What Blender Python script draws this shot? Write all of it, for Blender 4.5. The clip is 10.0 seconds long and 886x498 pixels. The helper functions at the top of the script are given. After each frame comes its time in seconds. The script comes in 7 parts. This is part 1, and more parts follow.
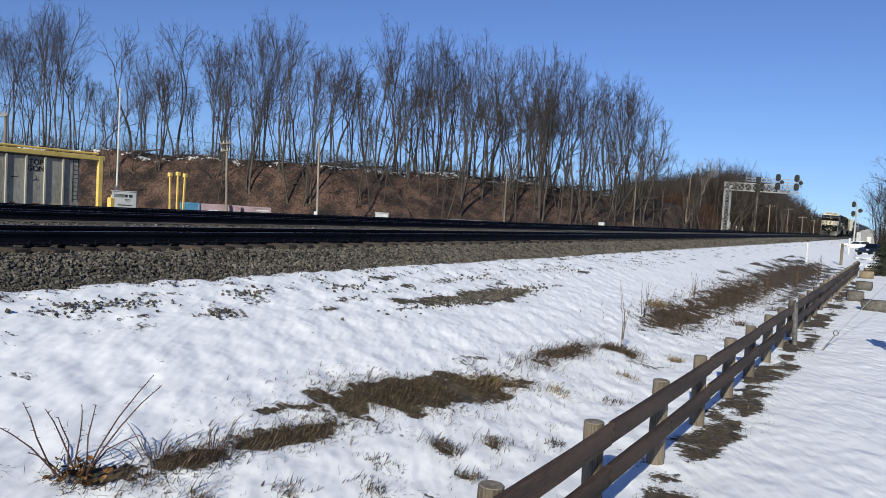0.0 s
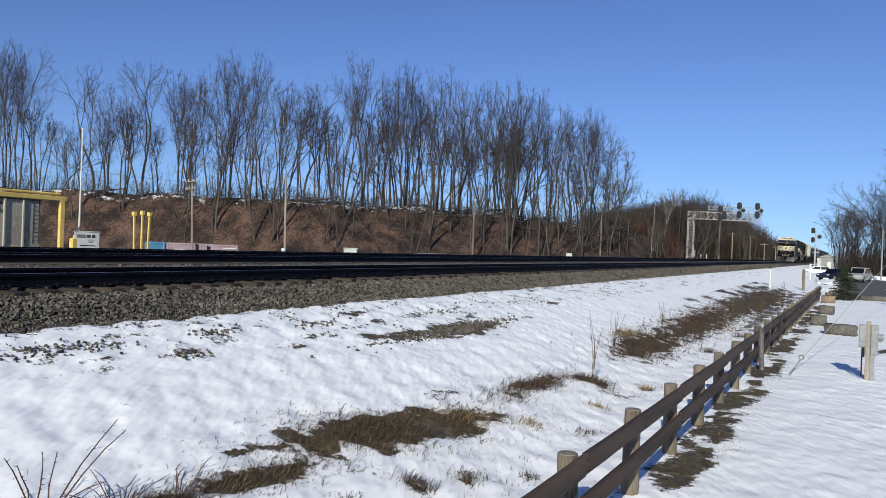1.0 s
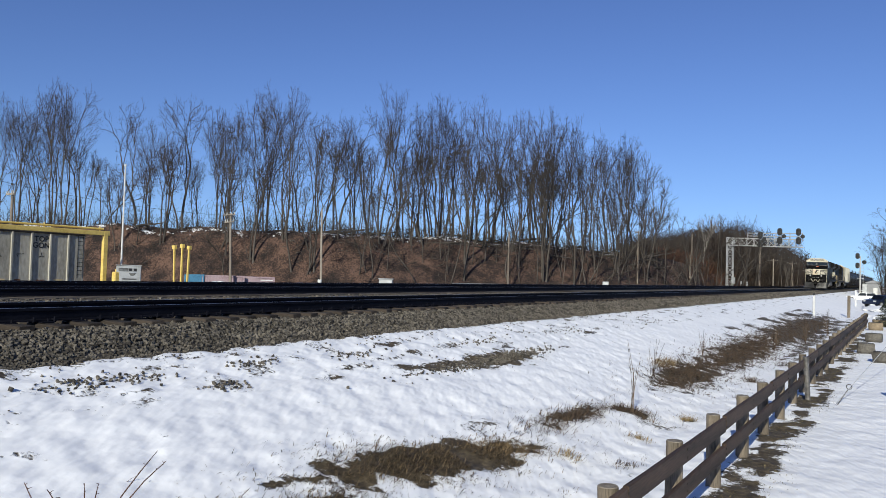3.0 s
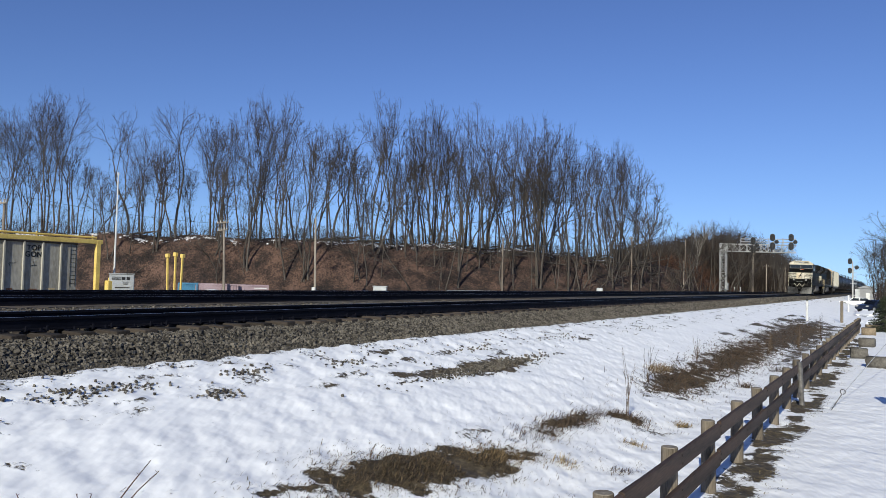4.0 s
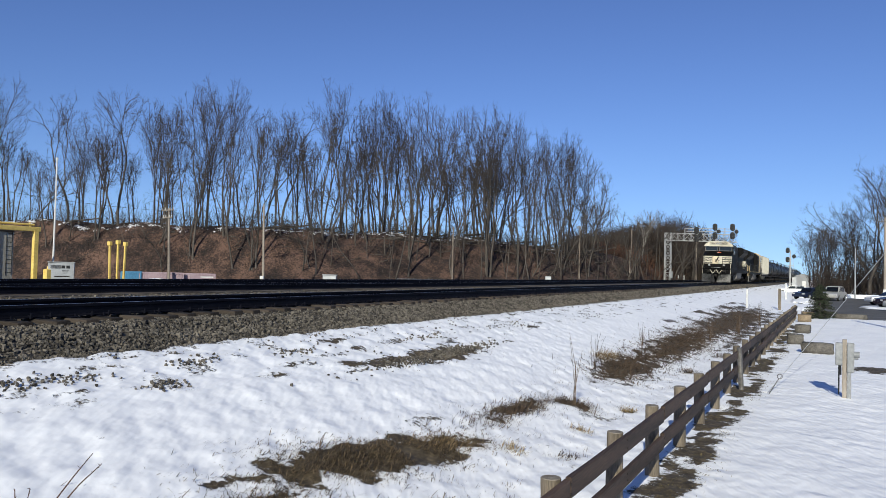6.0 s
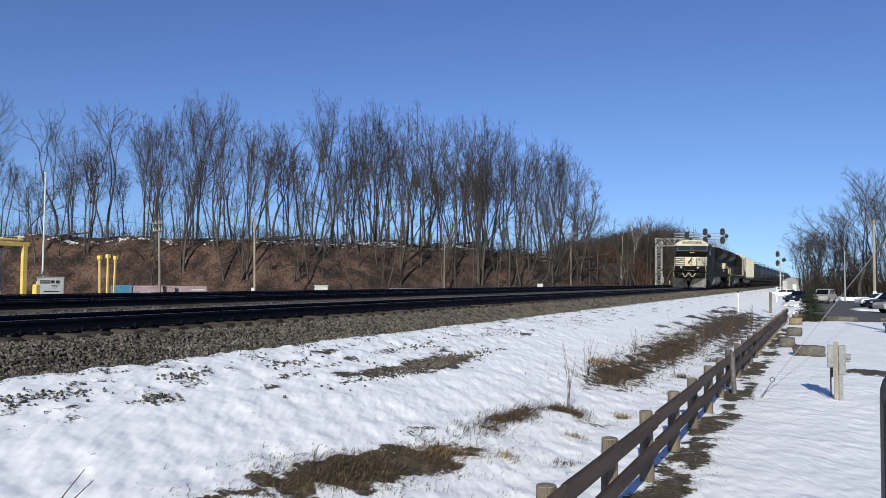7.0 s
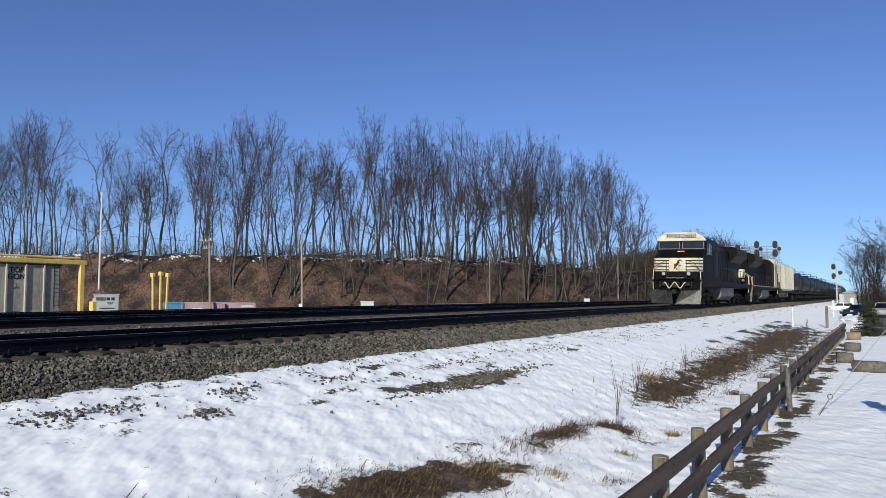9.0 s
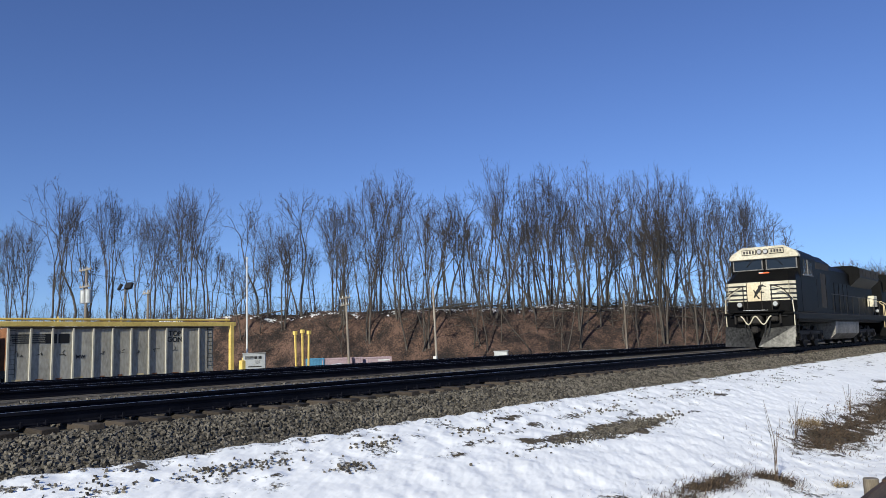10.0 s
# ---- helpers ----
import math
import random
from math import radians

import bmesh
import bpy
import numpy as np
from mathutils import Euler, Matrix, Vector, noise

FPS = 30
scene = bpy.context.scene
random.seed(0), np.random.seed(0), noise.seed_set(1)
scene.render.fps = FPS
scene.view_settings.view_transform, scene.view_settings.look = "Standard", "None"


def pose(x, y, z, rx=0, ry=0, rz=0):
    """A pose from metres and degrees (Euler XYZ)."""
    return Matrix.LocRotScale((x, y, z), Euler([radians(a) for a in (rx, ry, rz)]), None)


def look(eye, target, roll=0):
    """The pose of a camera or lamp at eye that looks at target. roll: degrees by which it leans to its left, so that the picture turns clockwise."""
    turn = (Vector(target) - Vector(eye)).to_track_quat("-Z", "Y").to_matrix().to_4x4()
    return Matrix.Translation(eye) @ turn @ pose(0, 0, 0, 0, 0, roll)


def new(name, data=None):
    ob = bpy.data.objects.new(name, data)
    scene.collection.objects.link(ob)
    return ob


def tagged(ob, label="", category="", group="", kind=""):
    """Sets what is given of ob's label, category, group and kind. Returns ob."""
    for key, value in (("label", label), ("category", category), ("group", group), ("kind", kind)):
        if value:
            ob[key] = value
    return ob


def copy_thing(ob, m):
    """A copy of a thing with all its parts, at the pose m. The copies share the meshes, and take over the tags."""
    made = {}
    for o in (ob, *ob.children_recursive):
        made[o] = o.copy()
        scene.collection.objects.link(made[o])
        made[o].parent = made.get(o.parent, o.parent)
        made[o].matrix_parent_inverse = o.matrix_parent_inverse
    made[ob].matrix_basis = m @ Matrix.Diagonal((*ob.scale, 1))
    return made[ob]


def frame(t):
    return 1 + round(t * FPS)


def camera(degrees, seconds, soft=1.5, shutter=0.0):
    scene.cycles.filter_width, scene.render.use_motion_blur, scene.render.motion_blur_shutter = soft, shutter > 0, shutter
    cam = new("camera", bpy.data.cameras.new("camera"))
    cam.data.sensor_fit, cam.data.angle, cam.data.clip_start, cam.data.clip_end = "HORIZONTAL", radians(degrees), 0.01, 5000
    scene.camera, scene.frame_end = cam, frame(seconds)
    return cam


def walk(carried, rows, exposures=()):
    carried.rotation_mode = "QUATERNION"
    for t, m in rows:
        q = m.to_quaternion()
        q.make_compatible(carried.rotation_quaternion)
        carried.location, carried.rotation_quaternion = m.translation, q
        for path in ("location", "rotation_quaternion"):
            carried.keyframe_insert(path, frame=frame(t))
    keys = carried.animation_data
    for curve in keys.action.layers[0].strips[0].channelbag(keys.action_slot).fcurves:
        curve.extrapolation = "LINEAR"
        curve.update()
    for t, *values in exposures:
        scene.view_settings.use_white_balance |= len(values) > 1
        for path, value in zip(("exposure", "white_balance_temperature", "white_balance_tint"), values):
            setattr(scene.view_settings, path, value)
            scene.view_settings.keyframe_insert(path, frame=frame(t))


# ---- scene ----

# ---------- camera: hand-held on one spot, panning with the train ----------
EYE = (0.0, 0.0, 0.63)
cam = camera(61.3, 10.0, soft=0.62)
walk(cam, [(t, pose(*EYE, rx, ry, rz)) for t, rx, ry, rz in (
    (0.0, 86.99, -3.4, 31.0), (0.5, 88.01, -2.74, 30.86), (1.0, 89.7, -2.26, 28.59), (1.5, 91.25, -2.41, 28.07),
    (2.0, 91.94, -2.31, 31.24), (2.5, 91.71, -2.02, 32.94), (3.0, 91.9, -1.66, 31.27), (4.5, 92.62, -1.38, 30.74),
    (5.0, 92.59, -1.71, 29.89), (6.5, 91.5, -0.92, 26.15), (7.0, 92.36, -0.47, 26.4), (7.5, 93.14, -0.24, 27.55),
    (8.0, 93.0, 0.19, 28.94), (8.5, 92.86, 0.13, 29.43), (9.0, 93.51, -0.19, 29.87), (9.5, 95.24, 0.75, 34.42),
    (10.0, 97.41, 1.95, 40.0))], exposures=((0.0, -0.03), (1.5, 0.0), (9.0, 0.02), (10.0, 0.13)))

# ---------- daylight ----------
SUN_AT = Vector((0.216, -0.976, 0.0)).normalized()
SUN_UP = radians(25)
world = bpy.data.worlds.new("winter_sky")
scene.world = world
world.use_nodes = True
wn = world.node_tree.nodes
sky = wn.new("ShaderNodeTexSky")
sky.sky_type, sky.sun_disc = "NISHITA", False
sky.sun_elevation, sky.sun_rotation = SUN_UP, math.atan2(SUN_AT.x, SUN_AT.y)
sky.altitude, sky.air_density, sky.dust_density, sky.ozone_density = 1500, 1.0, 0.35, 6.0
# clear dry air: the sky stays blue almost down to the horizon
rays = wn.new("ShaderNodeTexCoord")
split = wn.new("ShaderNodeSeparateXYZ")
low_air = wn.new("ShaderNodeMath")
low_air.operation = "MULTIPLY_ADD"
low_air.inputs[1].default_value, low_air.inputs[2].default_value = 0.68, 0.045
lift = wn.new("ShaderNodeMath")
lift.operation = "SMOOTH_MAX"
lift.inputs[2].default_value = 0.08
joined = wn.new("ShaderNodeCombineXYZ")
unit = wn.new("ShaderNodeVectorMath")
unit.operation = "NORMALIZE"
wl = world.node_tree.links
wl.new(rays.outputs["Generated"], split.inputs[0])
wl.new(split.outputs[2], low_air.inputs[0]), wl.new(split.outputs[2], lift.inputs[0]), wl.new(low_air.outputs[0], lift.inputs[1])
wl.new(split.outputs[0], joined.inputs[0]), wl.new(split.outputs[1], joined.inputs[1]), wl.new(lift.outputs[0], joined.inputs[2])
wl.new(joined.outputs[0], unit.inputs[0]), wl.new(unit.outputs[0], sky.inputs[0])
deep = wn.new("ShaderNodeHueSaturation")
deep.inputs["Hue"].default_value = 0.512
deep.inputs["Saturation"].default_value = 1.03
world.node_tree.links.new(sky.outputs[0], deep.inputs["Color"])
world.node_tree.links.new(deep.outputs[0], wn["Background"].inputs[0])
wn["Background"].inputs[1].default_value = 0.110
sun = new("sun", bpy.data.lights.new("sun", "SUN"))
sun.data.energy, sun.data.angle, sun.data.color = 5.0, radians(0.53), (1.0, 0.975, 0.84)
sun.matrix_world = look(SUN_AT * math.cos(SUN_UP) * 100 + Vector((0, 0, math.sin(SUN_UP) * 100)), (0, 0, 0))


# ---------- materials ----------
def rgb(*c):
    return (*c, 1.0)


def base_material(name):
    m = bpy.data.materials.new(name)
    m.use_nodes = True
    return m, m.node_tree.nodes, m.node_tree.links, m.node_tree.nodes["Principled BSDF"]


def surface(name, dark, light, rough=0.8, metal=0.0, coarse=1.5, fine=30.0, bump=0.3, depth=0.01, stretch=(1, 1, 1), per_piece=0.0, low=0.35, high=0.65, gloss=0.35):
    """Two tones mixed by a coarse and a fine noise, with relief from the fine one."""
    m, n, l, p = base_material(name)
    tc = n.new("ShaderNodeTexCoord")
    mp = n.new("ShaderNodeMapping")
    mp.inputs["Scale"].default_value = stretch
    l.new(tc.outputs["Object"], mp.inputs[0])
    a, b = n.new("ShaderNodeTexNoise"), n.new("ShaderNodeTexNoise")
    for node, s in ((a, coarse), (b, fine)):
        node.inputs["Scale"].default_value, node.inputs["Detail"].default_value = s, 5
        l.new(mp.outputs[0], node.inputs["Vector"])
    mix = n.new("ShaderNodeMix")
    mix.inputs[0].default_value = 0.45
    l.new(a.outputs[0], mix.inputs[2]), l.new(b.outputs[0], mix.inputs[3])
    src = mix.outputs[0]
    if per_piece:
        g = n.new("ShaderNodeNewGeometry")
        o = n.new("ShaderNodeObjectInfo")
        s1 = n.new("ShaderNodeMath"); s1.operation = "ADD"
        l.new(g.outputs["Random Per Island"], s1.inputs[0]), l.new(o.outputs["Random"], s1.inputs[1])
        fr = n.new("ShaderNodeMath"); fr.operation = "FRACT"
        l.new(s1.outputs[0], fr.inputs[0])
        mm = n.new("ShaderNodeMapRange")
        mm.inputs[3].default_value, mm.inputs[4].default_value = -per_piece, per_piece
        l.new(fr.outputs[0], mm.inputs[0])
        ad = n.new("ShaderNodeMath"); ad.operation = "ADD"
        l.new(src, ad.inputs[0]), l.new(mm.outputs[0], ad.inputs[1])
        src = ad.outputs[0]
    r = n.new("ShaderNodeValToRGB")
    r.color_ramp.elements[0].position, r.color_ramp.elements[1].position = low, high
    r.color_ramp.elements[0].color, r.color_ramp.elements[1].color = rgb(*dark), rgb(*light)
    l.new(src, r.inputs[0]), l.new(r.outputs[0], p.inputs["Base Color"])
    p.inputs["Roughness"].default_value, p.inputs["Metallic"].default_value = rough, metal
    p.inputs["Specular IOR Level"].default_value = gloss
    if bump:
        bp = n.new("ShaderNodeBump")
        bp.inputs["Strength"].default_value, bp.inputs["Distance"].default_value = bump, depth
        l.new(mix.outputs[0], bp.inputs["Height"]), l.new(bp.outputs[0], p.inputs["Normal"])
    return m


def noise_node(n, l, tc, scale, detail=5, rough=0.5):
    a = n.new("ShaderNodeTexNoise")
    a.inputs["Scale"].default_value, a.inputs["Detail"].default_value, a.inputs["Roughness"].default_value = scale, detail, rough
    l.new(tc, a.inputs["Vector"])
    return a.outputs[0]


def ramp(n, l, src, stops):
    r = n.new("ShaderNodeValToRGB")
    while len(r.color_ramp.elements) < len(stops):
        r.color_ramp.elements.new(0.5)
    for e, (pos, c) in zip(r.color_ramp.elements, stops):
        e.position, e.color = pos, rgb(*c)
    l.new(src, r.inputs[0])
    return r.outputs[0]


def mathn(n, l, op, a, b):
    m = n.new("ShaderNodeMath")
    m.operation = op
    for i, v in enumerate((a, b)):
        if isinstance(v, (int, float)):
            m.inputs[i].default_value = v
        else:
            l.new(v, m.inputs[i])
    return m.outputs[0]


def snow_ground():
    """Old wind-dimpled snow that thins out to soil and dead grass where the 'bare' attribute is high."""
    m, n, l, p = base_material("snow_and_soil")
    tc = n.new("ShaderNodeTexCoord").outputs["Object"]
    at = n.new("ShaderNodeAttribute")
    at.attribute_name = "bare"
    nz = mathn(n, l, "ADD", mathn(n, l, "MULTIPLY", noise_node(n, l, tc, 2.6, 7, 0.7), 0.9), mathn(n, l, "MULTIPLY", noise_node(n, l, tc, 13, 5, 0.65), 0.7))
    mask = mathn(n, l, "SUBTRACT", mathn(n, l, "ADD", at.outputs["Fac"], nz), 1.17)
    mk = n.new("ShaderNodeMapRange")
    mk.inputs[1].default_value, mk.inputs[2].default_value = 0.0, 0.10
    l.new(mask, mk.inputs[0])
    snow = ramp(n, l, noise_node(n, l, tc, 0.9, 6, 0.6), ((0.3, (0.80, 0.81, 0.83)), (0.62, (0.90, 0.905, 0.91))))
    soil = ramp(n, l, noise_node(n, l, tc, 9, 8, 0.7), ((0.32, (0.016, 0.0115, 0.006)), (0.5, (0.064, 0.047, 0.024)), (0.68, (0.16, 0.122, 0.068))))
    mx = n.new("ShaderNodeMix")
    mx.data_type = "RGBA"
    l.new(mk.outputs[0], mx.inputs[0]), l.new(snow, mx.inputs[6]), l.new(soil, mx.inputs[7])
    l.new(mx.outputs[2], p.inputs["Base Color"])
    p.inputs["Roughness"].default_value = 0.75
    p.inputs["Subsurface Weight"].default_value = 0.0
    # wind dimples, drawn out along one way
    cut_xyz = n.new("ShaderNodeSeparateXYZ")
    l.new(tc, cut_xyz.inputs[0])
    lay = n.new("ShaderNodeCombineXYZ")
    l.new(mathn(n, l, "ADD", mathn(n, l, "MULTIPLY", cut_xyz.outputs[0], 6.2), mathn(n, l, "MULTIPLY", cut_xyz.outputs[1], 3.6)), lay.inputs[0])
    l.new(mathn(n, l, "SUBTRACT", mathn(n, l, "MULTIPLY", cut_xyz.outputs[1], 2.0), mathn(n, l, "MULTIPLY", cut_xyz.outputs[0], 2.9)), lay.inputs[1])
    dimples = mathn(n, l, "MULTIPLY", noise_node(n, l, lay.outputs[0], 1.0, 1.2, 0.4), 0.58)
    h = mathn(n, l, "ADD", mathn(n, l, "ADD", mathn(n, l, "MULTIPLY", noise_node(n, l, tc, 2.6, 1.5), 0.45), dimples), mathn(n, l, "ADD", mathn(n, l, "MULTIPLY", noise_node(n, l, tc, 22, 4, 0.55), 0.035), mathn(n, l, "MULTIPLY", mk.outputs[0], -0.35)))
    bp = n.new("ShaderNodeBump")
    bp.inputs["Strength"].default_value, bp.inputs["Distance"].default_value = 0.6, 0.10
    l.new(h, bp.inputs["Height"]), l.new(bp.outputs[0], p.inputs["Normal"])
    return m


def bank_ground():
    """Leaf litter and brown soil, with snow left on the flatter, higher parts."""
    m, n, l, p = base_material("leaf_litter")
    tc = n.new("ShaderNodeTexCoord").outputs["Object"]
    at = n.new("ShaderNodeAttribute")
    at.attribute_name = "bare"
    litter = ramp(n, l, mathn(n, l, "ADD", mathn(n, l, "MULTIPLY", noise_node(n, l, tc, 0.35, 6, 0.65), 0.5), mathn(n, l, "MULTIPLY", noise_node(n, l, tc, 4, 8, 0.75), 0.5)),
                  ((0.43, (0.010, 0.006, 0.0045)), (0.5, (0.050, 0.028, 0.0195)), (0.57, (0.145, 0.083, 0.058))))
    mask = mathn(n, l, "GREATER_THAN", mathn(n, l, "ADD", mathn(n, l, "MULTIPLY", noise_node(n, l, tc, 1.2, 8, 0.75), 1.0), mathn(n, l, "MULTIPLY", at.outputs["Fac"], -1.0)), 0.55)
    mx = n.new("ShaderNodeMix")
    mx.data_type = "RGBA"
    l.new(mask, mx.inputs[0]), l.new(litter, mx.inputs[6])
    mx.inputs[7].default_value = (0.8, 0.81, 0.83, 1)
    l.new(mx.outputs[2], p.inputs["Base Color"])
    p.inputs["Roughness"].default_value = 0.9
    bp = n.new("ShaderNodeBump")
    bp.inputs["Strength"].default_value, bp.inputs["Distance"].default_value = 0.8, 0.5
    l.new(noise_node(n, l, tc, 2.5, 8, 0.7), bp.inputs["Height"]), l.new(bp.outputs[0], p.inputs["Normal"])
    return m


def plain(name, c, rough=0.5, metal=0.0):
    return surface(name, tuple(v * 0.8 for v in c), tuple(min(1, v * 1.12) for v in c), rough, metal, 0.8, 18, 0.08, 0.004)


SNOW = snow_ground()
LITTER = bank_ground()
ASPHALT = surface("asphalt", (0.06, 0.06, 0.06), (0.12, 0.117, 0.11), 0.85, 0, 0.6, 40, 0.4, 0.01)
CINDER = surface("yard_cinder", (0.05, 0.045, 0.04), (0.16, 0.14, 0.12), 0.9, 0, 0.5, 12, 0.5, 0.03)
BALLAST = surface("ballast_bed", (0.032, 0.027, 0.021), (0.14, 0.122, 0.096), 0.9, 0, 2.0, 16, 1.0, 0.05)
STONE = surface("ballast_stone", (0.030, 0.026, 0.021), (0.15, 0.132, 0.107), 0.85, 0, 3, 30, 0.4, 0.01, per_piece=0.18)
# near-black steel; the navy cast puts the blue sky's reflection into the colour
RAIL = surface("sky_tinted_rail_steel", (0.003, 0.0033, 0.0065), (0.008, 0.0085, 0.0135), 0.6, 0.0, 2, 25, 0.3, 0.004, gloss=0.08)
RAIL_TOP = surface("polished_rail_head", (0.28, 0.28, 0.3), (0.45, 0.45, 0.47), 0.3, 0.9, 2, 25, 0.05, 0.002)
TIE = surface("weathered_tie", (0.014, 0.0105, 0.008), (0.062, 0.048, 0.037), 0.9, 0, 3, 40, 0.6, 0.01, stretch=(0.3, 3, 3), per_piece=0.15)
BARK = surface("grey_bark", (0.026, 0.0225, 0.0195), (0.118, 0.101, 0.086), 0.9, 0, 0.8, 9, 0.5, 0.03, stretch=(1, 1, 0.3), per_piece=0.06)
TWIG = surface("twig_bark", (0.022, 0.019, 0.0175), (0.082, 0.069, 0.06), 0.9, 0, 0.6, 8, 0.2, 0.01)
BRUSH = surface("brown_brush", (0.018, 0.0135, 0.010), (0.085, 0.062, 0.046), 0.95, 0, 0.3, 5, 0.2, 0.01, per_piece=0.1)
RUSTY_BRUSH = surface("rusty_brambles", (0.04, 0.018, 0.011), (0.15, 0.075, 0.045), 0.95, 0, 0.3, 5, 0.2, 0.01, per_piece=0.1)
PALE_BARK = surface("pale_bark", (0.16, 0.145, 0.125), (0.36, 0.335, 0.29), 0.9, 0, 0.5, 6, 0.2, 0.01)
GRASS = surface("dead_grass", (0.028, 0.019, 0.011), (0.17, 0.122, 0.07), 0.9, 0, 1.5, 20, 0.1, 0.005, per_piece=0.22)
WEED = surface("brown_weed", (0.030, 0.020, 0.013), (0.145, 0.10, 0.065), 0.9, 0, 1.5, 20, 0.1, 0.005, per_piece=0.2)
TURF = surface("olive_dead_turf", (0.05, 0.041, 0.016), (0.21, 0.17, 0.075), 0.9, 0, 1.5, 20, 0.1, 0.005, per_piece=0.22)
STRAW_DULL = surface("dull_straw", (0.09, 0.062, 0.032), (0.26, 0.185, 0.10), 0.9, 0, 2, 20, 0.1, 0.005, per_piece=0.2)
STRAW = surface("pale_straw", (0.14, 0.10, 0.05), (0.36, 0.27, 0.14), 0.9, 0, 2, 20, 0.1, 0.005, per_piece=0.2)
CANE = surface("reddish_cane", (0.03, 0.014, 0.010), (0.10, 0.05, 0.036), 0.7, 0, 4, 30, 0.3, 0.004)
LEAF = surface("fallen_leaf", (0.16, 0.075, 0.025), (0.36, 0.2, 0.08), 0.8, 0, 4, 30, 0.2, 0.003, per_piece=0.2)
POST_WOOD = surface("sawn_post_wood", (0.05, 0.040, 0.029), (0.22, 0.18, 0.133), 0.85, 0, 2.5, 28, 0.5, 0.006, stretch=(3, 3, 0.35), per_piece=0.08)
POST_END = surface("sawn_post_end", (0.12, 0.1, 0.075), (0.28, 0.245, 0.2), 0.9, 0, 8, 60, 0.4, 0.004)
RAIL_WOOD = surface("dark_stained_board", (0.010, 0.0062, 0.004), (0.085, 0.052, 0.035), 0.75, 0, 2, 26, 0.5, 0.006, stretch=(3, 0.25, 3), per_piece=0.08)
POLE_WOOD = surface("pole_wood", (0.12, 0.095, 0.075), (0.33, 0.29, 0.24), 0.9, 0, 1.2, 18, 0.4, 0.01, stretch=(3, 3, 0.3), per_piece=0.12)
BLOCK = surface("weathered_block_stone", (0.04, 0.036, 0.031), (0.15, 0.136, 0.116), 0.9, 0, 2.5, 22, 0.6, 0.02)
BLOCK_TAN = surface("tan_block_stone", (0.12, 0.09, 0.058), (0.27, 0.21, 0.14), 0.9, 0, 2.5, 22, 0.6, 0.02)
ALU = surface("aluminium_truss", (0.38, 0.38, 0.37), (0.6, 0.6, 0.59), 0.45, 0.35, 1, 20, 0.1, 0.004)
BOX_GREY = surface("weathered_grey_box", (0.16, 0.165, 0.165), (0.30, 0.305, 0.30), 0.6, 0.1, 2, 18, 0.1, 0.003)
GALV = surface("galvanised_box", (0.28, 0.29, 0.29), (0.46, 0.47, 0.47), 0.5, 0.4, 2, 18, 0.1, 0.003)
BLACK = plain("black_paint", (0.012, 0.012, 0.013), 0.5)
LOCO_BLACK = surface("dusty_black_paint", (0.002, 0.002, 0.0022), (0.007, 0.0066, 0.0064), 0.48, 0, 0.5, 10, 0.05, 0.003, gloss=0.07)
PLOW = surface("scuffed_plow_steel", (0.02, 0.019, 0.018), (0.18, 0.176, 0.168), 0.45, 0.4, 0.7, 9, 0.15, 0.004)
GRIME = surface("brake_dust", (0.007, 0.006, 0.0055), (0.034, 0.028, 0.023), 0.8, 0, 1.2, 14, 0.2, 0.006)
TANK_BLACK = surface("tank_black_paint", (0.008, 0.009, 0.0105), (0.028, 0.030, 0.033), 0.45, 0, 0.4, 6, 0.05, 0.004, gloss=0.25)
STEEL = surface("worn_steel", (0.05, 0.047, 0.043), (0.24, 0.225, 0.21), 0.5, 0.4, 1.5, 12, 0.15, 0.004)
CREAM = surface("cream_paint", (0.36, 0.32, 0.23), (0.68, 0.625, 0.49), 0.55, 0, 1.2, 14, 0.08, 0.003)
# a slightly warmer, more tan cream for the nose door
CREAM_WARM = surface("warm_cream_paint", (0.40, 0.32, 0.20), (0.68, 0.57, 0.39), 0.55, 0, 1.2, 14, 0.08, 0.003)
TAN = surface("tan_paint", (0.42, 0.32, 0.17), (0.66, 0.53, 0.30), 0.6, 0, 1.2, 10, 0.1, 0.003)
WHITE = surface("white_paint", (0.46, 0.46, 0.44), (0.72, 0.72, 0.70), 0.5, 0, 1.5, 14, 0.08, 0.003)
YELLOW = surface("yellow_paint", (0.55, 0.38, 0.09), (0.82, 0.62, 0.19), 0.5, 0, 0.8, 10, 0.1, 0.003)
HOPPER_GREY = surface("weathered_hopper_paint", (0.22, 0.205, 0.17), (0.48, 0.455, 0.39), 0.7, 0, 0.7, 7, 0.15, 0.006, stretch=(1, 1, 0.35))
HOPPER_PALE = surface("pale_hopper_paint", (0.30, 0.285, 0.24), (0.50, 0.48, 0.41), 0.65, 0, 0.7, 7, 0.12, 0.006, stretch=(1, 1, 0.3))
RUST = surface("rust", (0.10, 0.04, 0.02), (0.27, 0.12, 0.055), 0.9, 0, 1.5, 12, 0.4, 0.006)
MAROON = surface("faded_maroon_container", (0.22, 0.155, 0.175), (0.40, 0.31, 0.33), 0.7, 0, 0.8, 9, 0.1, 0.004)
BLUE = surface("blue_container", (0.03, 0.12, 0.22), (0.07, 0.24, 0.38), 0.6, 0, 0.8, 9, 0.1, 0.004)
ORANGE = plain("orange_plate", (0.8, 0.16, 0.05), 0.5)
RUBBER = surface("tyre_rubber", (0.01, 0.01, 0.01), (0.03, 0.03, 0.03), 0.9, 0, 5, 40, 0.3, 0.004)
GLASS, _n, _l, _p = base_material("dark_window_glass")
_p.inputs["Base Color"].default_value, _p.inputs["Roughness"].default_value = rgb(0.012, 0.016, 0.022), 0.06
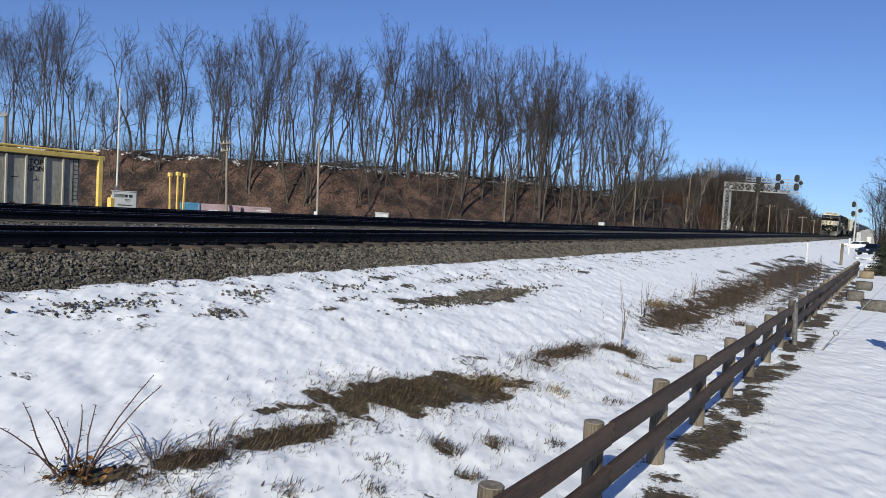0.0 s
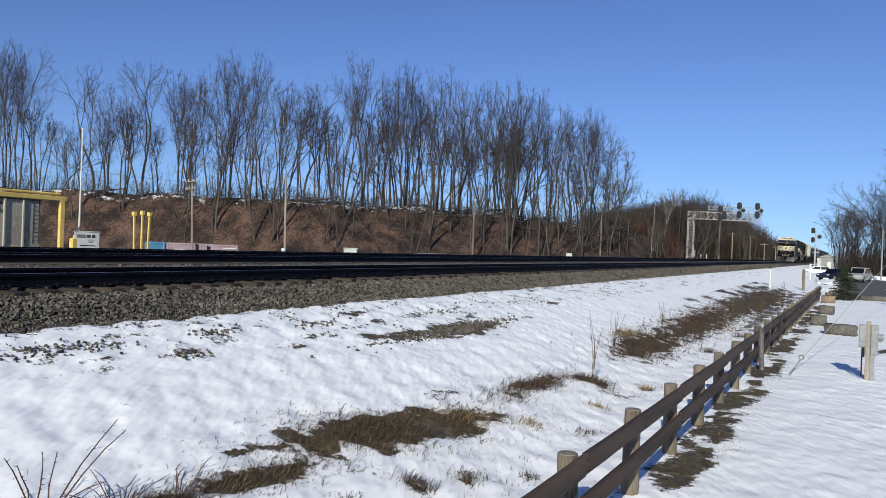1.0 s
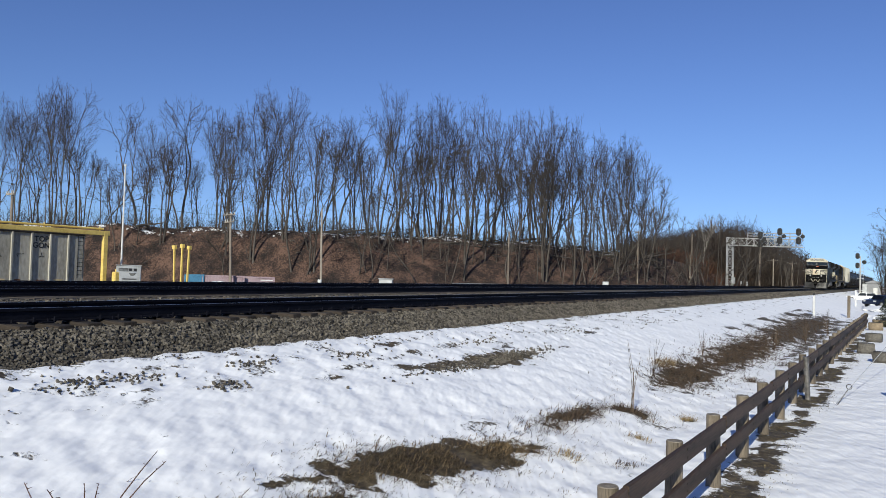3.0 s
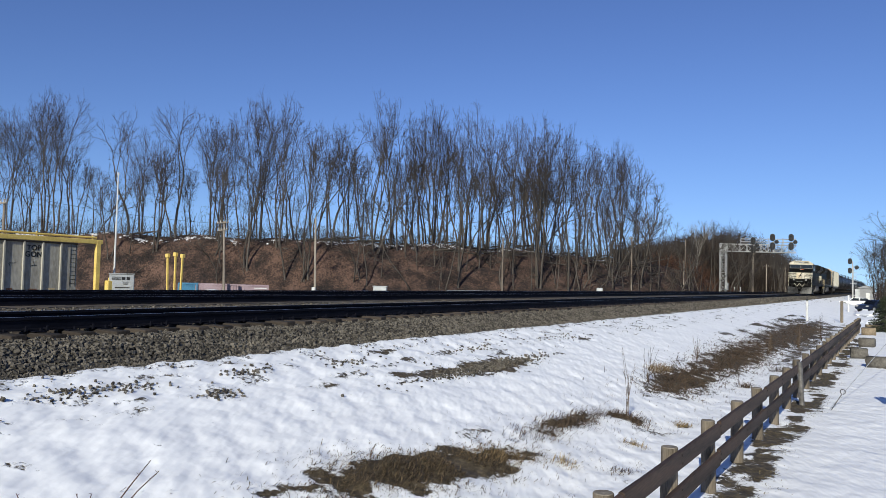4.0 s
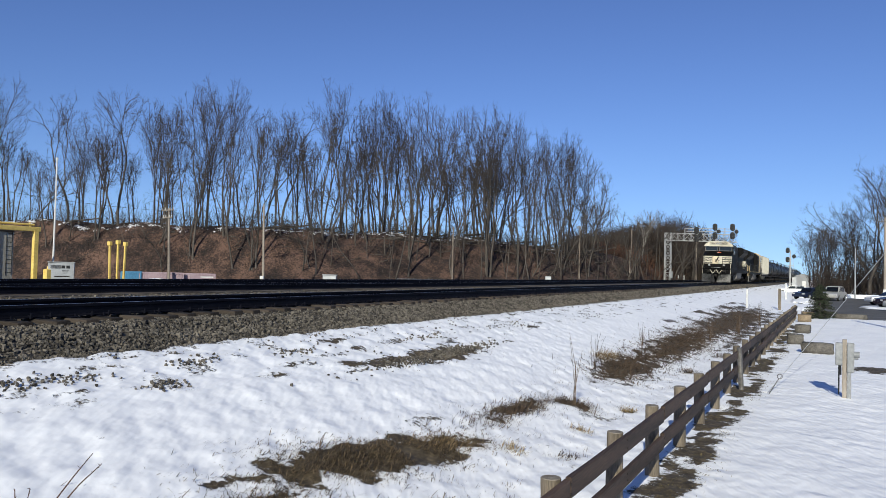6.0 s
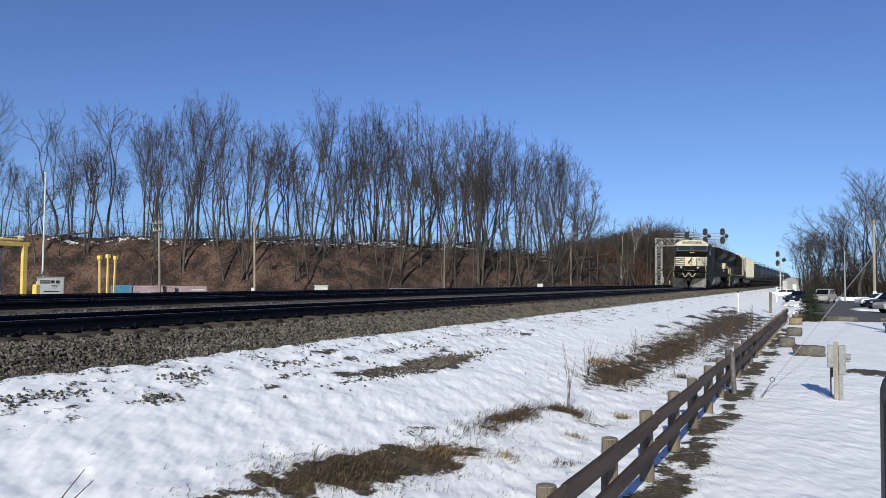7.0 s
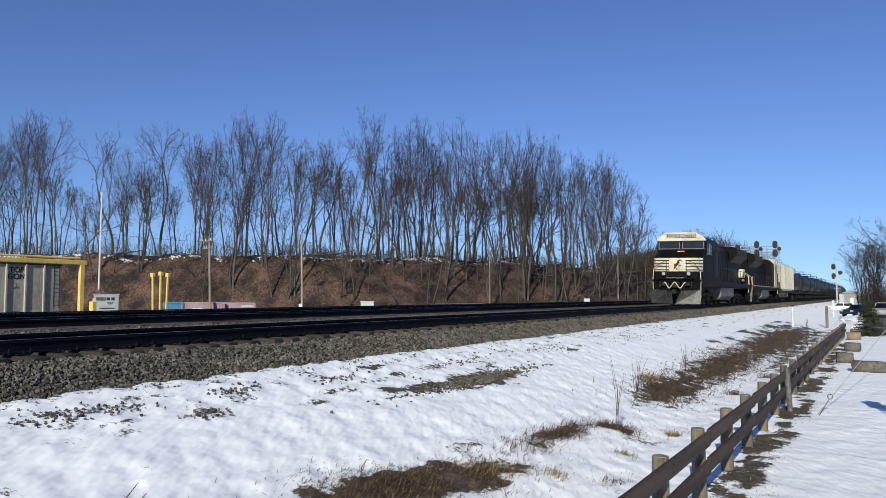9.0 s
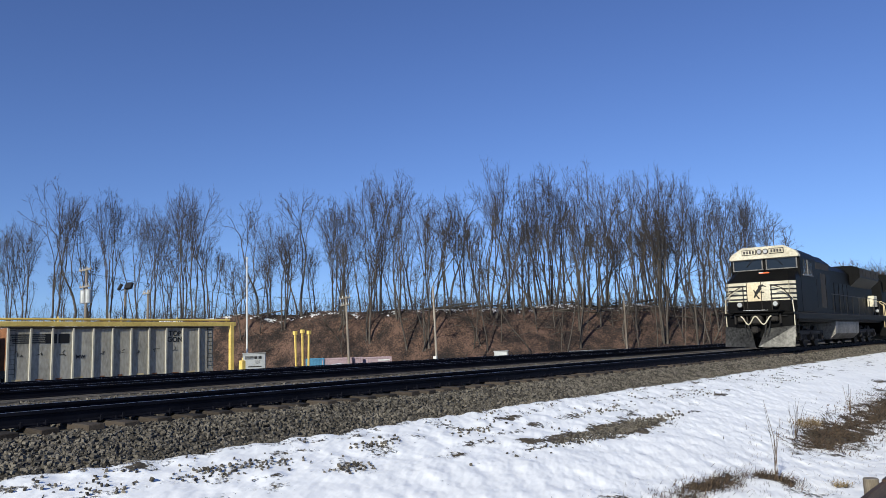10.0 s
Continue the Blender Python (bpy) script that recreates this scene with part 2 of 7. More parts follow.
_p.inputs["Specular IOR Level"].default_value = 0.4
LAMP = surface("lamp_lens", (0.34, 0.335, 0.32), (0.55, 0.55, 0.53), 0.15, 0.2, 2, 20, 0.05, 0.002)
NEEDLE = surface("spruce_needles", (0.010, 0.016, 0.008), (0.045, 0.058, 0.026), 0.85, 0, 2, 20, 0.2, 0.01, per_piece=0.2)
CAR_WHITE = surface("white_car_paint", (0.7, 0.7, 0.7), (0.82, 0.82, 0.82), 0.25, 0, 0.5, 8, 0.02, 0.002)
CAR_SILVER = surface("silver_car_paint", (0.42, 0.41, 0.38), (0.55, 0.54, 0.5), 0.28, 0.4, 0.5, 8, 0.02, 0.002)
CAR_NAVY = surface("navy_car_paint", (0.01, 0.015, 0.035), (0.02, 0.03, 0.06), 0.25, 0.2, 0.5, 8, 0.02, 0.002)
CAR_BLACK = surface("dark_plum_car_paint", (0.012, 0.008, 0.012), (0.03, 0.02, 0.028), 0.25, 0.2, 0.5, 8, 0.02, 0.002)
CAR_BLUE = surface("dark_blue_paint", (0.015, 0.03, 0.09), (0.03, 0.055, 0.14), 0.5, 0, 0.5, 8, 0.05, 0.002)
RED_GLASS = plain("red_lamp_glass", (0.4, 0.02, 0.02), 0.25)
SIDING = surface("grey_siding", (0.20, 0.205, 0.21), (0.32, 0.325, 0.33), 0.7, 0, 0.5, 8, 0.1, 0.004)

# ---------- mesh helpers ----------
def finish(name, bm, material, smooth=False):
    me = bpy.data.meshes.new(name)
    bm.to_mesh(me)
    bm.free()
    for mt in (material if isinstance(material, (list, tuple)) else (material,)):
        me.materials.append(mt)
    if smooth:
        me.polygons.foreach_set("use_smooth", [True] * len(me.polygons))
    return me


def part(name, bm, material, parent=None, label="", smooth=False):
    ob = new(name, finish(name, bm, material, smooth))
    ob.parent = parent
    return tagged(ob, label)


def thing(name, label, category, group="", kind="", at=None):
    ob = new(name)
    ob.empty_display_size = 0.3
    if at is not None:
        ob.matrix_basis = at
    return tagged(ob, label, category, group, kind)


def box(bm, x, y, z, sx, sy, sz, bevel=0.0, m=None, mat=0):
    """A box centred on x, y, z."""
    t = Matrix.Translation((x, y, z)) @ Matrix.Diagonal((sx, sy, sz, 1))
    if m is not None:
        t = m @ t
    vs = bmesh.ops.create_cube(bm, size=1.0, matrix=t)["verts"]
    es = list({e for v in vs for e in v.link_edges})
    fs = {f for v in vs for f in v.link_faces}
    for f in fs:
        f.material_index = mat
    if bevel:
        bmesh.ops.bevel(bm, geom=es, offset=bevel, segments=1, affect="EDGES", clamp_overlap=True, material=mat)
    return bm


def rod(bm, a, b, r, r2=None, seg=8, cap=True, mat=0):
    """A round bar from a to b, of radius r tapering to r2."""
    a, b = Vector(a), Vector(b)
    d = b - a
    m = Matrix.Translation((a + b) / 2) @ d.to_track_quat("Z", "Y").to_matrix().to_4x4()
    vs = bmesh.ops.create_cone(bm, cap_ends=cap, segments=seg, radius1=r, radius2=r if r2 is None else r2, depth=d.length, matrix=m)["verts"]
    if mat:
        for f in {f for v in vs for f in v.link_faces}:
            f.material_index = mat
    return bm


def bar_path(bm, pts, r, seg=6):
    for a, b in zip(pts, pts[1:]):
        rod(bm, a, b, r, seg=seg)
    return bm


def prism(bm, outline, y0, y1, mat=0, axis="y"):
    """Extrude an outline of (x, z) pairs along y, or of (y, z) pairs along x."""
    def at(p, k):
        return (p[0], k, p[1]) if axis == "y" else (k, p[0], p[1])
    a = [bm.verts.new(at(p, y0)) for p in outline]
    b = [bm.verts.new(at(p, y1)) for p in outline]
    n = len(outline)
    fs = [bm.faces.new((a[i], a[(i + 1) % n], b[(i + 1) % n], b[i])) for i in range(n)]
    fs += [bm.faces.new(a[::-1]), bm.faces.new(b)]
    for f in fs:
        f.material_index = mat
    bmesh.ops.recalc_face_normals(bm, faces=fs)
    return bm


def hull(bm, pts):
    """The convex solid on those corners."""
    vs = [bm.verts.new(p) for p in pts]
    bmesh.ops.convex_hull(bm, input=vs)
    bmesh.ops.dissolve_limit(bm, angle_limit=0.02, verts=bm.verts[:], edges=bm.edges[:])
    return bm


# ---------- lie of the land ----------
TRACKS = (-10.9, -17.6, -21.9)
BANK_Y = (-200, 10, 30, 58, 74, 92, 118, 140, 180, 400, 3000)
BANK_X = (-420, -190, -150, -97, -68, -56, -43, -34, -32, -30, -30)


def lumps(X, Y, scale, seed):
    """A cheap smooth noise from a few crossed waves."""
    r = np.random.RandomState(seed)
    out = np.zeros_like(X, dtype=float)
    for _ in range(9):
        a, f, p = r.uniform(0, 6.28), r.uniform(0.6, 1.6) / scale, r.uniform(0, 6.28)
        out += np.sin((X * np.cos(a) + Y * np.sin(a)) * 6.28 * f + p)
    return out / 4.5


def ground_z(x, y):
    """Height of the land; x and y are arrays. The rail heads are at about zero."""
    near = np.interp(x, (-30, -26.5, -25, -9.0, -8.5, -6.5, -4.6, -3.2, -1.9, 0, 3, 12), (-1.8, -1.75, -0.62, -0.62, -0.58, -1.02, -1.48, -1.78, -1.8, -1.77, -1.76, -1.75))
    d = (x - np.interp(y, BANK_Y, BANK_X)) * 0.66
    foot = np.clip(-27.5 - np.interp(y, BANK_Y, BANK_X), 4.0, 19.7)
    s = np.clip(1 - d / 0.66 / foot, 0, 1)
    s = s * s * (3 - 2 * s)
    tall = np.interp(y, (0, 110, 150, 190), (7.6, 7.4, 5.5, 2.0))
    rise = np.clip(-d, 0, 60) * 0.012
    # higher ground behind the parking lot
    right = np.clip((x - 14 - (y - 60) * 0.02) / 10, 0, 1) * np.clip((y - 70) / 40, 0, 1) * 2.6
    return near + s * tall + rise + right + np.clip(s * 4, 0, 1) * (lumps(x, y, 9.0, 21) * 0.4 + lumps(x, y, 4.5, 22) * 0.22)


PATCHES = (  # bare, grassy or stony spots in the snow: x, y, length, width, turn in degrees, strength
    (-4.5, 7.35, 3.3, 0.8, 76, 0.95), (-4.55, 5.1, 1.3, 0.45, 80, 0.7), (-4.62, 4.05, 1.1, 0.35, 85, 0.58), (-4.75, 3.35, 0.8, 0.35, 60, 0.6),
    (-4.35, 11.2, 2.6, 0.5, 86, 0.55), (-3.85, 12.7, 0.7, 0.55, 0, 0.75), (-4.2, 18.2, 5.6, 1.2, 92, 0.68), (-4.2, 25.5, 14.0, 1.6, 91, 0.62), (-4.1, 42.0, 34.0, 2.3, 90, 0.64), (-3.0, 34.0, 22.0, 0.7, 90, 0.5),
    (-6.6, 13.2, 2.8, 0.75, 88, 0.75), (-6.75, 11.0, 2.2, 0.5, 88, 0.6), (-3.1, 13.3, 0.4, 0.3, 0, 0.6), (-3.55, 6.2, 0.35, 0.25, 0, 0.7), (-3.35, 6.85, 0.3, 0.2, 0, 0.6), (-3.15, 5.9, 0.3, 0.2, 0, 0.65),
    (1.3, 23.2, 1.6, 1.5, 0, 0.8),
)


def spread(a, b, step0, grow):
    out, s = [a], step0
    while out[-1] < b:
        out.append(min(b, out[-1] + s))
        s *= grow
    return out


def grid_mesh(name, xs, ys, zf, materials, pick=None):
    X, Y = np.meshgrid(np.array(xs), np.array(ys))
    Z = zf(X, Y)
    nx, ny = len(xs), len(ys)
    me = bpy.data.meshes.new(name)
    i = np.arange(nx * ny).reshape(ny, nx)
    quads = np.stack([i[:-1, :-1], i[:-1, 1:], i[1:, 1:], i[1:, :-1]], -1).reshape(-1, 4)
    me.from_pydata(np.stack([X, Y, Z], -1).reshape(-1, 3).tolist(), [], quads.tolist())
    for m in materials:
        me.materials.append(m)
    me.polygons.foreach_set("use_smooth", [True] * len(me.polygons))
    if pick is not None:
        cx = (X[:-1, :-1] + X[1:, 1:]) / 2
        cy = (Y[:-1, :-1] + Y[1:, 1:]) / 2
        me.polygons.foreach_set("material_index", pick(cx, cy).reshape(-1).astype(np.int32))
    return me, X, Y


def bare_amount(X, Y):
    b = np.zeros_like(X)
    for x, y, length, width, turn, k in PATCHES:
        c, s = math.cos(radians(turn)), math.sin(radians(turn))
        u, v = (X - x) * c + (Y - y) * s, (Y - y) * c - (X - x) * s
        q = np.sqrt((u / (length / 2)) ** 2 + (v / (width / 2)) ** 2) + 0.30 * lumps(X, Y, 0.75, 33) + 0.22 * lumps(X, Y, 0.3, 34)
        b = np.maximum(b, k * np.clip(1.45 - q, 0, 1))
    # turf along the fence line
    e = np.abs(X - (FENCE_X(Y) + 0.14 + 0.14 * lumps(X, Y, 2.0, 15))) / 0.34
    b = np.maximum(b, np.where((Y > 3) & (Y < 45), 0.66 * np.clip(1.5 - e, 0, 1) * np.clip(np.interp(Y, (4, 12, 40), (0.85, 0.8, 0.9)) + 0.6 * lumps(X, Y, 3.1, 5) + 0.5 * lumps(X, Y, 0.7, 6), 0, 1), 0))
    # specks of soil on the lower bank
    b = np.maximum(b, np.where((X > -5.0) & (X < -2.2) & (Y > 2) & (Y < 45), 0.12 + 0.20 * lumps(X, Y, 2.2, 17), 0))
    # thin snow along the edge of the ballast
    b = np.maximum(b, np.clip((-7.9 - X) / 0.9, 0, 1) * 0.52 * (X > -9.3))
    b = np.maximum(b, np.where((X > -8.4) & (X < -6.9), 0.24 + 0.2 * lumps(X * 1.6, Y * 0.45, 0.7, 21), 0))
    b = np.maximum(b, np.where((X > -6.9) & (X < -6.2), 0.06 + 0.24 * lumps(X * 1.6, Y * 0.4, 0.6, 22), 0))
    # the verge thaws towards the lot
    b = np.maximum(b, np.where((X > -6.0) & (X < -2.0) & (Y > 26) & (Y < 62), np.interp(Y, (26, 40, 56, 62), (0.1, 0.36, 0.44, 0.2)) + 0.3 * lumps(X, Y * 0.5, 1.3, 23), 0))
    return b


def FENCE_X(y):
    return -1.77 + 0.007 * (y - 5.7)


def land_z(X, Y):
    Z = ground_z(X, Y)
    near = np.clip((70 - np.hypot(X, Y)) / 40, 0, 1) * (X > -9.2)
    dimple = lumps(X * 1.3 + Y * 0.75, Y * 0.35 - X * 0.5, 0.36, 3) * 0.019 + lumps(X, Y, 1.6, 4) * 0.018
    return Z + dimple * near * np.where(X > -1.6, 0.6, 1.0)


def build_land():
    xs = sorted({round(v, 3) for v in [-2500, -1500, -900, -600, -420, -300] + [-240 + 6 * k for k in range(17)] + [-139 + 1.5 * k for k in range(75)] + [-26.5, -25.5, -25, -24, -20, -15, -10, -9.4]
                 + [-9.2 + 0.09 * k for k in range(125)] + [2.3 + 0.4 * k for k in range(30)] + spread(14, 3000, 2, 1.25)})
    ys = sorted({round(v, 3) for v in [-2500, -1000, -400, -150, -60, -25, -10, -4, 0, 1, 2] + [2.6 + 0.1 * k for k in range(190)] + spread(21.6, 70, 0.12, 1.025) + spread(70, 240, 2.5, 1.01) + spread(240, 3500, 12, 1.3)})

    def pick(cx, cy):
        out = np.zeros(cx.shape, int)
        d = (cx - np.interp(cy, BANK_Y, BANK_X)) * 0.66
        out[(cx < -25)] = 2
        out[(d < 14.0) & (cx < -25)] = 1
        out[(cx > -0.9) & (cy > 53.5) & (cy < 150) & (cx < 16)] = 3
        out[(cy > 190) & (cx > -8)] = 1
        return out

    me, X, Y = grid_mesh("ground", xs, ys, land_z, [SNOW, LITTER, CINDER, ASPHALT], pick)
    a = me.attributes.new("bare", "FLOAT", "POINT")
    b = bare_amount(X, Y)
    d = (X - np.interp(Y, BANK_Y, BANK_X)) * 0.66
    on_bank = (X < -24)
    b = np.where(on_bank, np.where(Y < 127, np.clip(np.abs(d - 1.3) / 9.0 - 0.07, -0.07, 0.6), 0.6), b)
    a.data.foreach_set("value", b.reshape(-1))
    return tagged(new("ground", me), "snow-covered ground with bare grass, gravel and a wooded bank", "ground", kind="structure")


# ---------- permanent way ----------
SHOULDER = -9.35


def build_ballast():
    prof = [(-26.3, -1.2), (-24.0, -0.26), (-20.2, -0.22), (-19.0, -0.22), (-16.0, -0.22), (-14.2, -0.26), (-12.4, -0.24), (-9.75, -0.27), (SHOULDER, -0.31), (-8.95, -0.46), (-8.55, -0.62), (-8.2, -0.78)]
    ys = [-300, -100, -30, -10] + [0.4 * k for k in range(130)] + spread(52, 700, 1.0, 1.05) + [2500]
    px, pz = [p[0] for p in prof], [p[1] for p in prof]
    me, X, Y = grid_mesh("ballast", px, ys, lambda X, Y: np.interp(X, px, pz) + lumps(X, Y, 1.1, 8) * 0.018, [BALLAST])
    return tagged(new("ballast", me), "grey crushed-stone ballast under the main tracks", "ballast", kind="structure")


def rail_profile(x, z):
    return [(x + a, z + b) for a, b in ((-.076, -.185), (.076, -.185), (.076, -.172), (.012, -.155), (.009, -.05), (.036, -.042), (.037, -.006), (.028, 0), (-.028, 0), (-.037, -.006), (-.036, -.042), (-.009, -.05), (-.012, -.155), (-.076, -.172))]


def build_rails(ballast):
    for n, c in enumerate(TRACKS):
        for side in (-0.755, 0.755):
            bm = bmesh.new()
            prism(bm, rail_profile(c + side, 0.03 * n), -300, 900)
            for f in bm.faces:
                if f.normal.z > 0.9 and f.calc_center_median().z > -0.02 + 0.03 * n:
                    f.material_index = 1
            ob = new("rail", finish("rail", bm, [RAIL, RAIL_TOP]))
            tagged(ob, "dark steel running rail, tinted for sky reflection, with a worn bright head", "rail", "rails of the main tracks", "structure")


land = build_land()
ballast = build_ballast()
build_rails(ballast)

# ---------- bare trees ----------
class Limbs:
    """Collects tapered tubes into plain vertex and face lists."""

    def __init__(self):
        self.v, self.f = [], []

    def tube(self, pts, radii, sides):
        start = len(self.v)
        for k, (p, r) in enumerate(zip(pts, radii)):
            d = (pts[min(k + 1, len(pts) - 1)] - pts[max(k - 1, 0)]).normalized()
            u = d.cross(Vector((0.31, 0.95, 0.05))).normalized()
            w = d.cross(u)
            for s in range(sides):
                a = 2 * math.pi * s / sides
                self.v.append(p + (u * math.cos(a) + w * math.sin(a)) * r)
        for k in range(len(pts) - 1):
            for s in range(sides):
                a, b = start + k * sides + s, start + k * sides + (s + 1) % sides
                self.f.append((a, b, b + sides, a + sides))

    def mesh(self, name, material):
        me = bpy.data.meshes.new(name)
        me.from_pydata([tuple(p) for p in self.v], [], self.f)
        me.materials.append(material)
        me.polygons.foreach_set("use_smooth", [True] * len(me.polygons))
        return me


def wander(rnd, p, d, length, n, bend, lift):
    pts = [p.copy()]
    for _ in range(n):
        d = (d + Vector((rnd.gauss(0, bend), rnd.gauss(0, bend), rnd.gauss(0, bend) + lift))).normalized()
        p = p + d * (length / n)
        pts.append(p.copy())
    return pts, d


def grow_tree(seed, height, stems=1, fork=0.4, angle=0.3, crook=0.06, depth=5, shoots=3, thick=0.010, fine=0.012):
    """Trunk, crown and crown radius of a leafless tree: stems fork again and again, and every length carries fine shoots."""
    rnd = random.Random(seed)
    trunk, crown = Limbs(), Limbs()

    def aside(d, a, tilt):
        u = d.cross(Vector((0.37, 0.91, 0.17))).normalized()
        return (d * math.cos(tilt) + (u * math.cos(a) + d.cross(u) * math.sin(a)) * math.sin(tilt)).normalized()

    def shoot(p, d, length, level):
        n = 2 if level else 1
        pts, _ = wander(rnd, p, d, length, n, 0.17, 0.05)
        crown.tube(pts, [fine, fine * 0.8, fine * 0.4][:n] + [fine * 0.4], 3)
        if level:
            for q in range(3):
                k = rnd.uniform(0.25, 1.0) * n
                i = min(int(k), n - 1)
                shoot(pts[i].lerp(pts[i + 1], k - i), aside((pts[i + 1] - pts[i]).normalized(), rnd.uniform(0, 6.28), rnd.uniform(0.4, 0.8)), length * rnd.uniform(0.4, 0.7), level - 1)

    def stem(p, d, length, r, k):
        n = 5 if k == 0 else 3
        pts, d2 = wander(rnd, p, d, length, n, crook * (1 + 0.3 * k), 0.05)
        rad = [max(fine * 2.2, r * (1.25 if k == 0 and i == 0 else 1 - 0.22 * i / n)) for i in range(n + 1)]
        (trunk if k < 3 else crown).tube(pts, rad, (7, 6, 5, 4, 3, 3)[k])
        for q in range((3, shoots + 1, shoots, 4, 3, 2)[k]):
            f = rnd.uniform(0.5 if k == 0 else 0.05, 1.0) * n
            i = min(int(f), n - 1)
            out = aside((pts[i + 1] - pts[i]).normalized(), rnd.uniform(0, 6.28), rnd.uniform(0.55, 1.1))
            shoot(pts[i].lerp(pts[i + 1], f - i), out, height * rnd.uniform(0.04, 0.11 if k < 3 else 0.07), 2 if k == 2 else 1)
        if k == depth:
            for q in range(3):
                shoot(pts[-1], aside(d2, rnd.uniform(0, 6.28), rnd.uniform(0.2, 0.7)), height * rnd.uniform(0.025, 0.05), 1)
            return
        kids = 2 + (rnd.random() < 0.28)
        a = rnd.uniform(0, 6.28)
        for j in range(kids):
            tilt = angle * rnd.uniform(0.6, 1.3) * (0.55 if j == 0 else 1.2)
            near = height * 0.19 if k == 0 else length
            stem(pts[-1], aside(d2, a + 6.28 * j / kids, tilt), near * (rnd.uniform(0.88, 1.02) if j == 0 else rnd.uniform(0.68, 0.92)), max(fine, rad[-1] * (0.88 if j == 0 else 0.62)), k + 1)

    turn = rnd.uniform(0, 6.28)
    for j in range(stems):
        a = turn + 6.28 * j / stems
        lean = 0.04 if stems == 1 else rnd.uniform(0.05, 0.15)
        d = Vector((math.cos(a) * lean, math.sin(a) * lean, 1)).normalized()
        stem(Vector((math.cos(a), math.sin(a), 0)) * (0 if stems == 1 else 0.3) + Vector((0, 0, -0.5)), d, height * fork * rnd.uniform(0.85, 1.15), height * thick * (1 if stems == 1 else 0.72), 0)
    s = height / sorted(p.z for p in crown.v)[int(len(crown.v) * 0.985)]
    for limbs in (trunk, crown):
        limbs.v = [p * s for p in limbs.v]
    reach = sorted(math.hypot(p.x, p.y) for p in crown.v)[int(len(crown.v) * 0.93)]
    return trunk.mesh("trunk", BARK), crown.mesh("crown", TWIG), reach


def tree_thing(name, meshes, label, at, group, category="tree"):
    root = thing(name, label, category, group, at=at)
    for part_name, me in zip(("trunk", "crown"), meshes):
        ob = new(part_name, me)
        ob.parent = root
    return root


# stems, height of the first fork, angle of the forks, crookedness, depth, shoots, thickness
HABITS = ((3, .24, .26, .06, 4, 2, .0110), (1, .30, .36, .07, 4, 3, .0095), (2, .16, .36, .07, 4, 3, .0125), (1, .40, .26, .05, 4, 3, .0090),
          (2, .26, .30, .07, 4, 3, .0115), (1, .22, .40, .12, 4, 3, .0115), (1, .34, .28, .05, 5, 2, .0110))
KINDS = [grow_tree(50 + n, 20.0, *h) for n, h in enumerate(HABITS)]
THIN_KINDS = [grow_tree(80 + n, 18.0, st, fk + 0.14, an, cr, 3, 2, th * 0.85, 0.014) for n, (st, fk, an, cr, dp, sh, th) in enumerate(HABITS)]
SLIM = [grow_tree(s, 12.0, 1, fk, an, cr, 2, 3, .0065, .014) for s, fk, an, cr in ((21, .5, .25, .07), (22, .35, .3, .1), (23, .62, .25, .05))]


def bank_z(x, y):
    return float(ground_z(np.array(x), np.array(y)))


def plant(rnd, meshes, native, x, y, h, group, label, width=0.0, lean=0.0, name="tree"):
    root = tree_thing(name, meshes, label, pose(x, y, bank_z(x, y), rnd.uniform(-lean, lean), rnd.uniform(-lean, lean), rnd.uniform(0, 360)), group)
    s = h / native
    w = s * rnd.uniform(0.9, 1.1) if not width else min(max(width / meshes[2], 0.72 * s), 1.3 * s)
    root.scale = (w, w, s)
    return root


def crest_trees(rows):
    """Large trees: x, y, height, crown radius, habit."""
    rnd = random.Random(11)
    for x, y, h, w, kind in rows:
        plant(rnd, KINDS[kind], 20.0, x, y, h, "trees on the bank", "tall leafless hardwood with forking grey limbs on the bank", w)


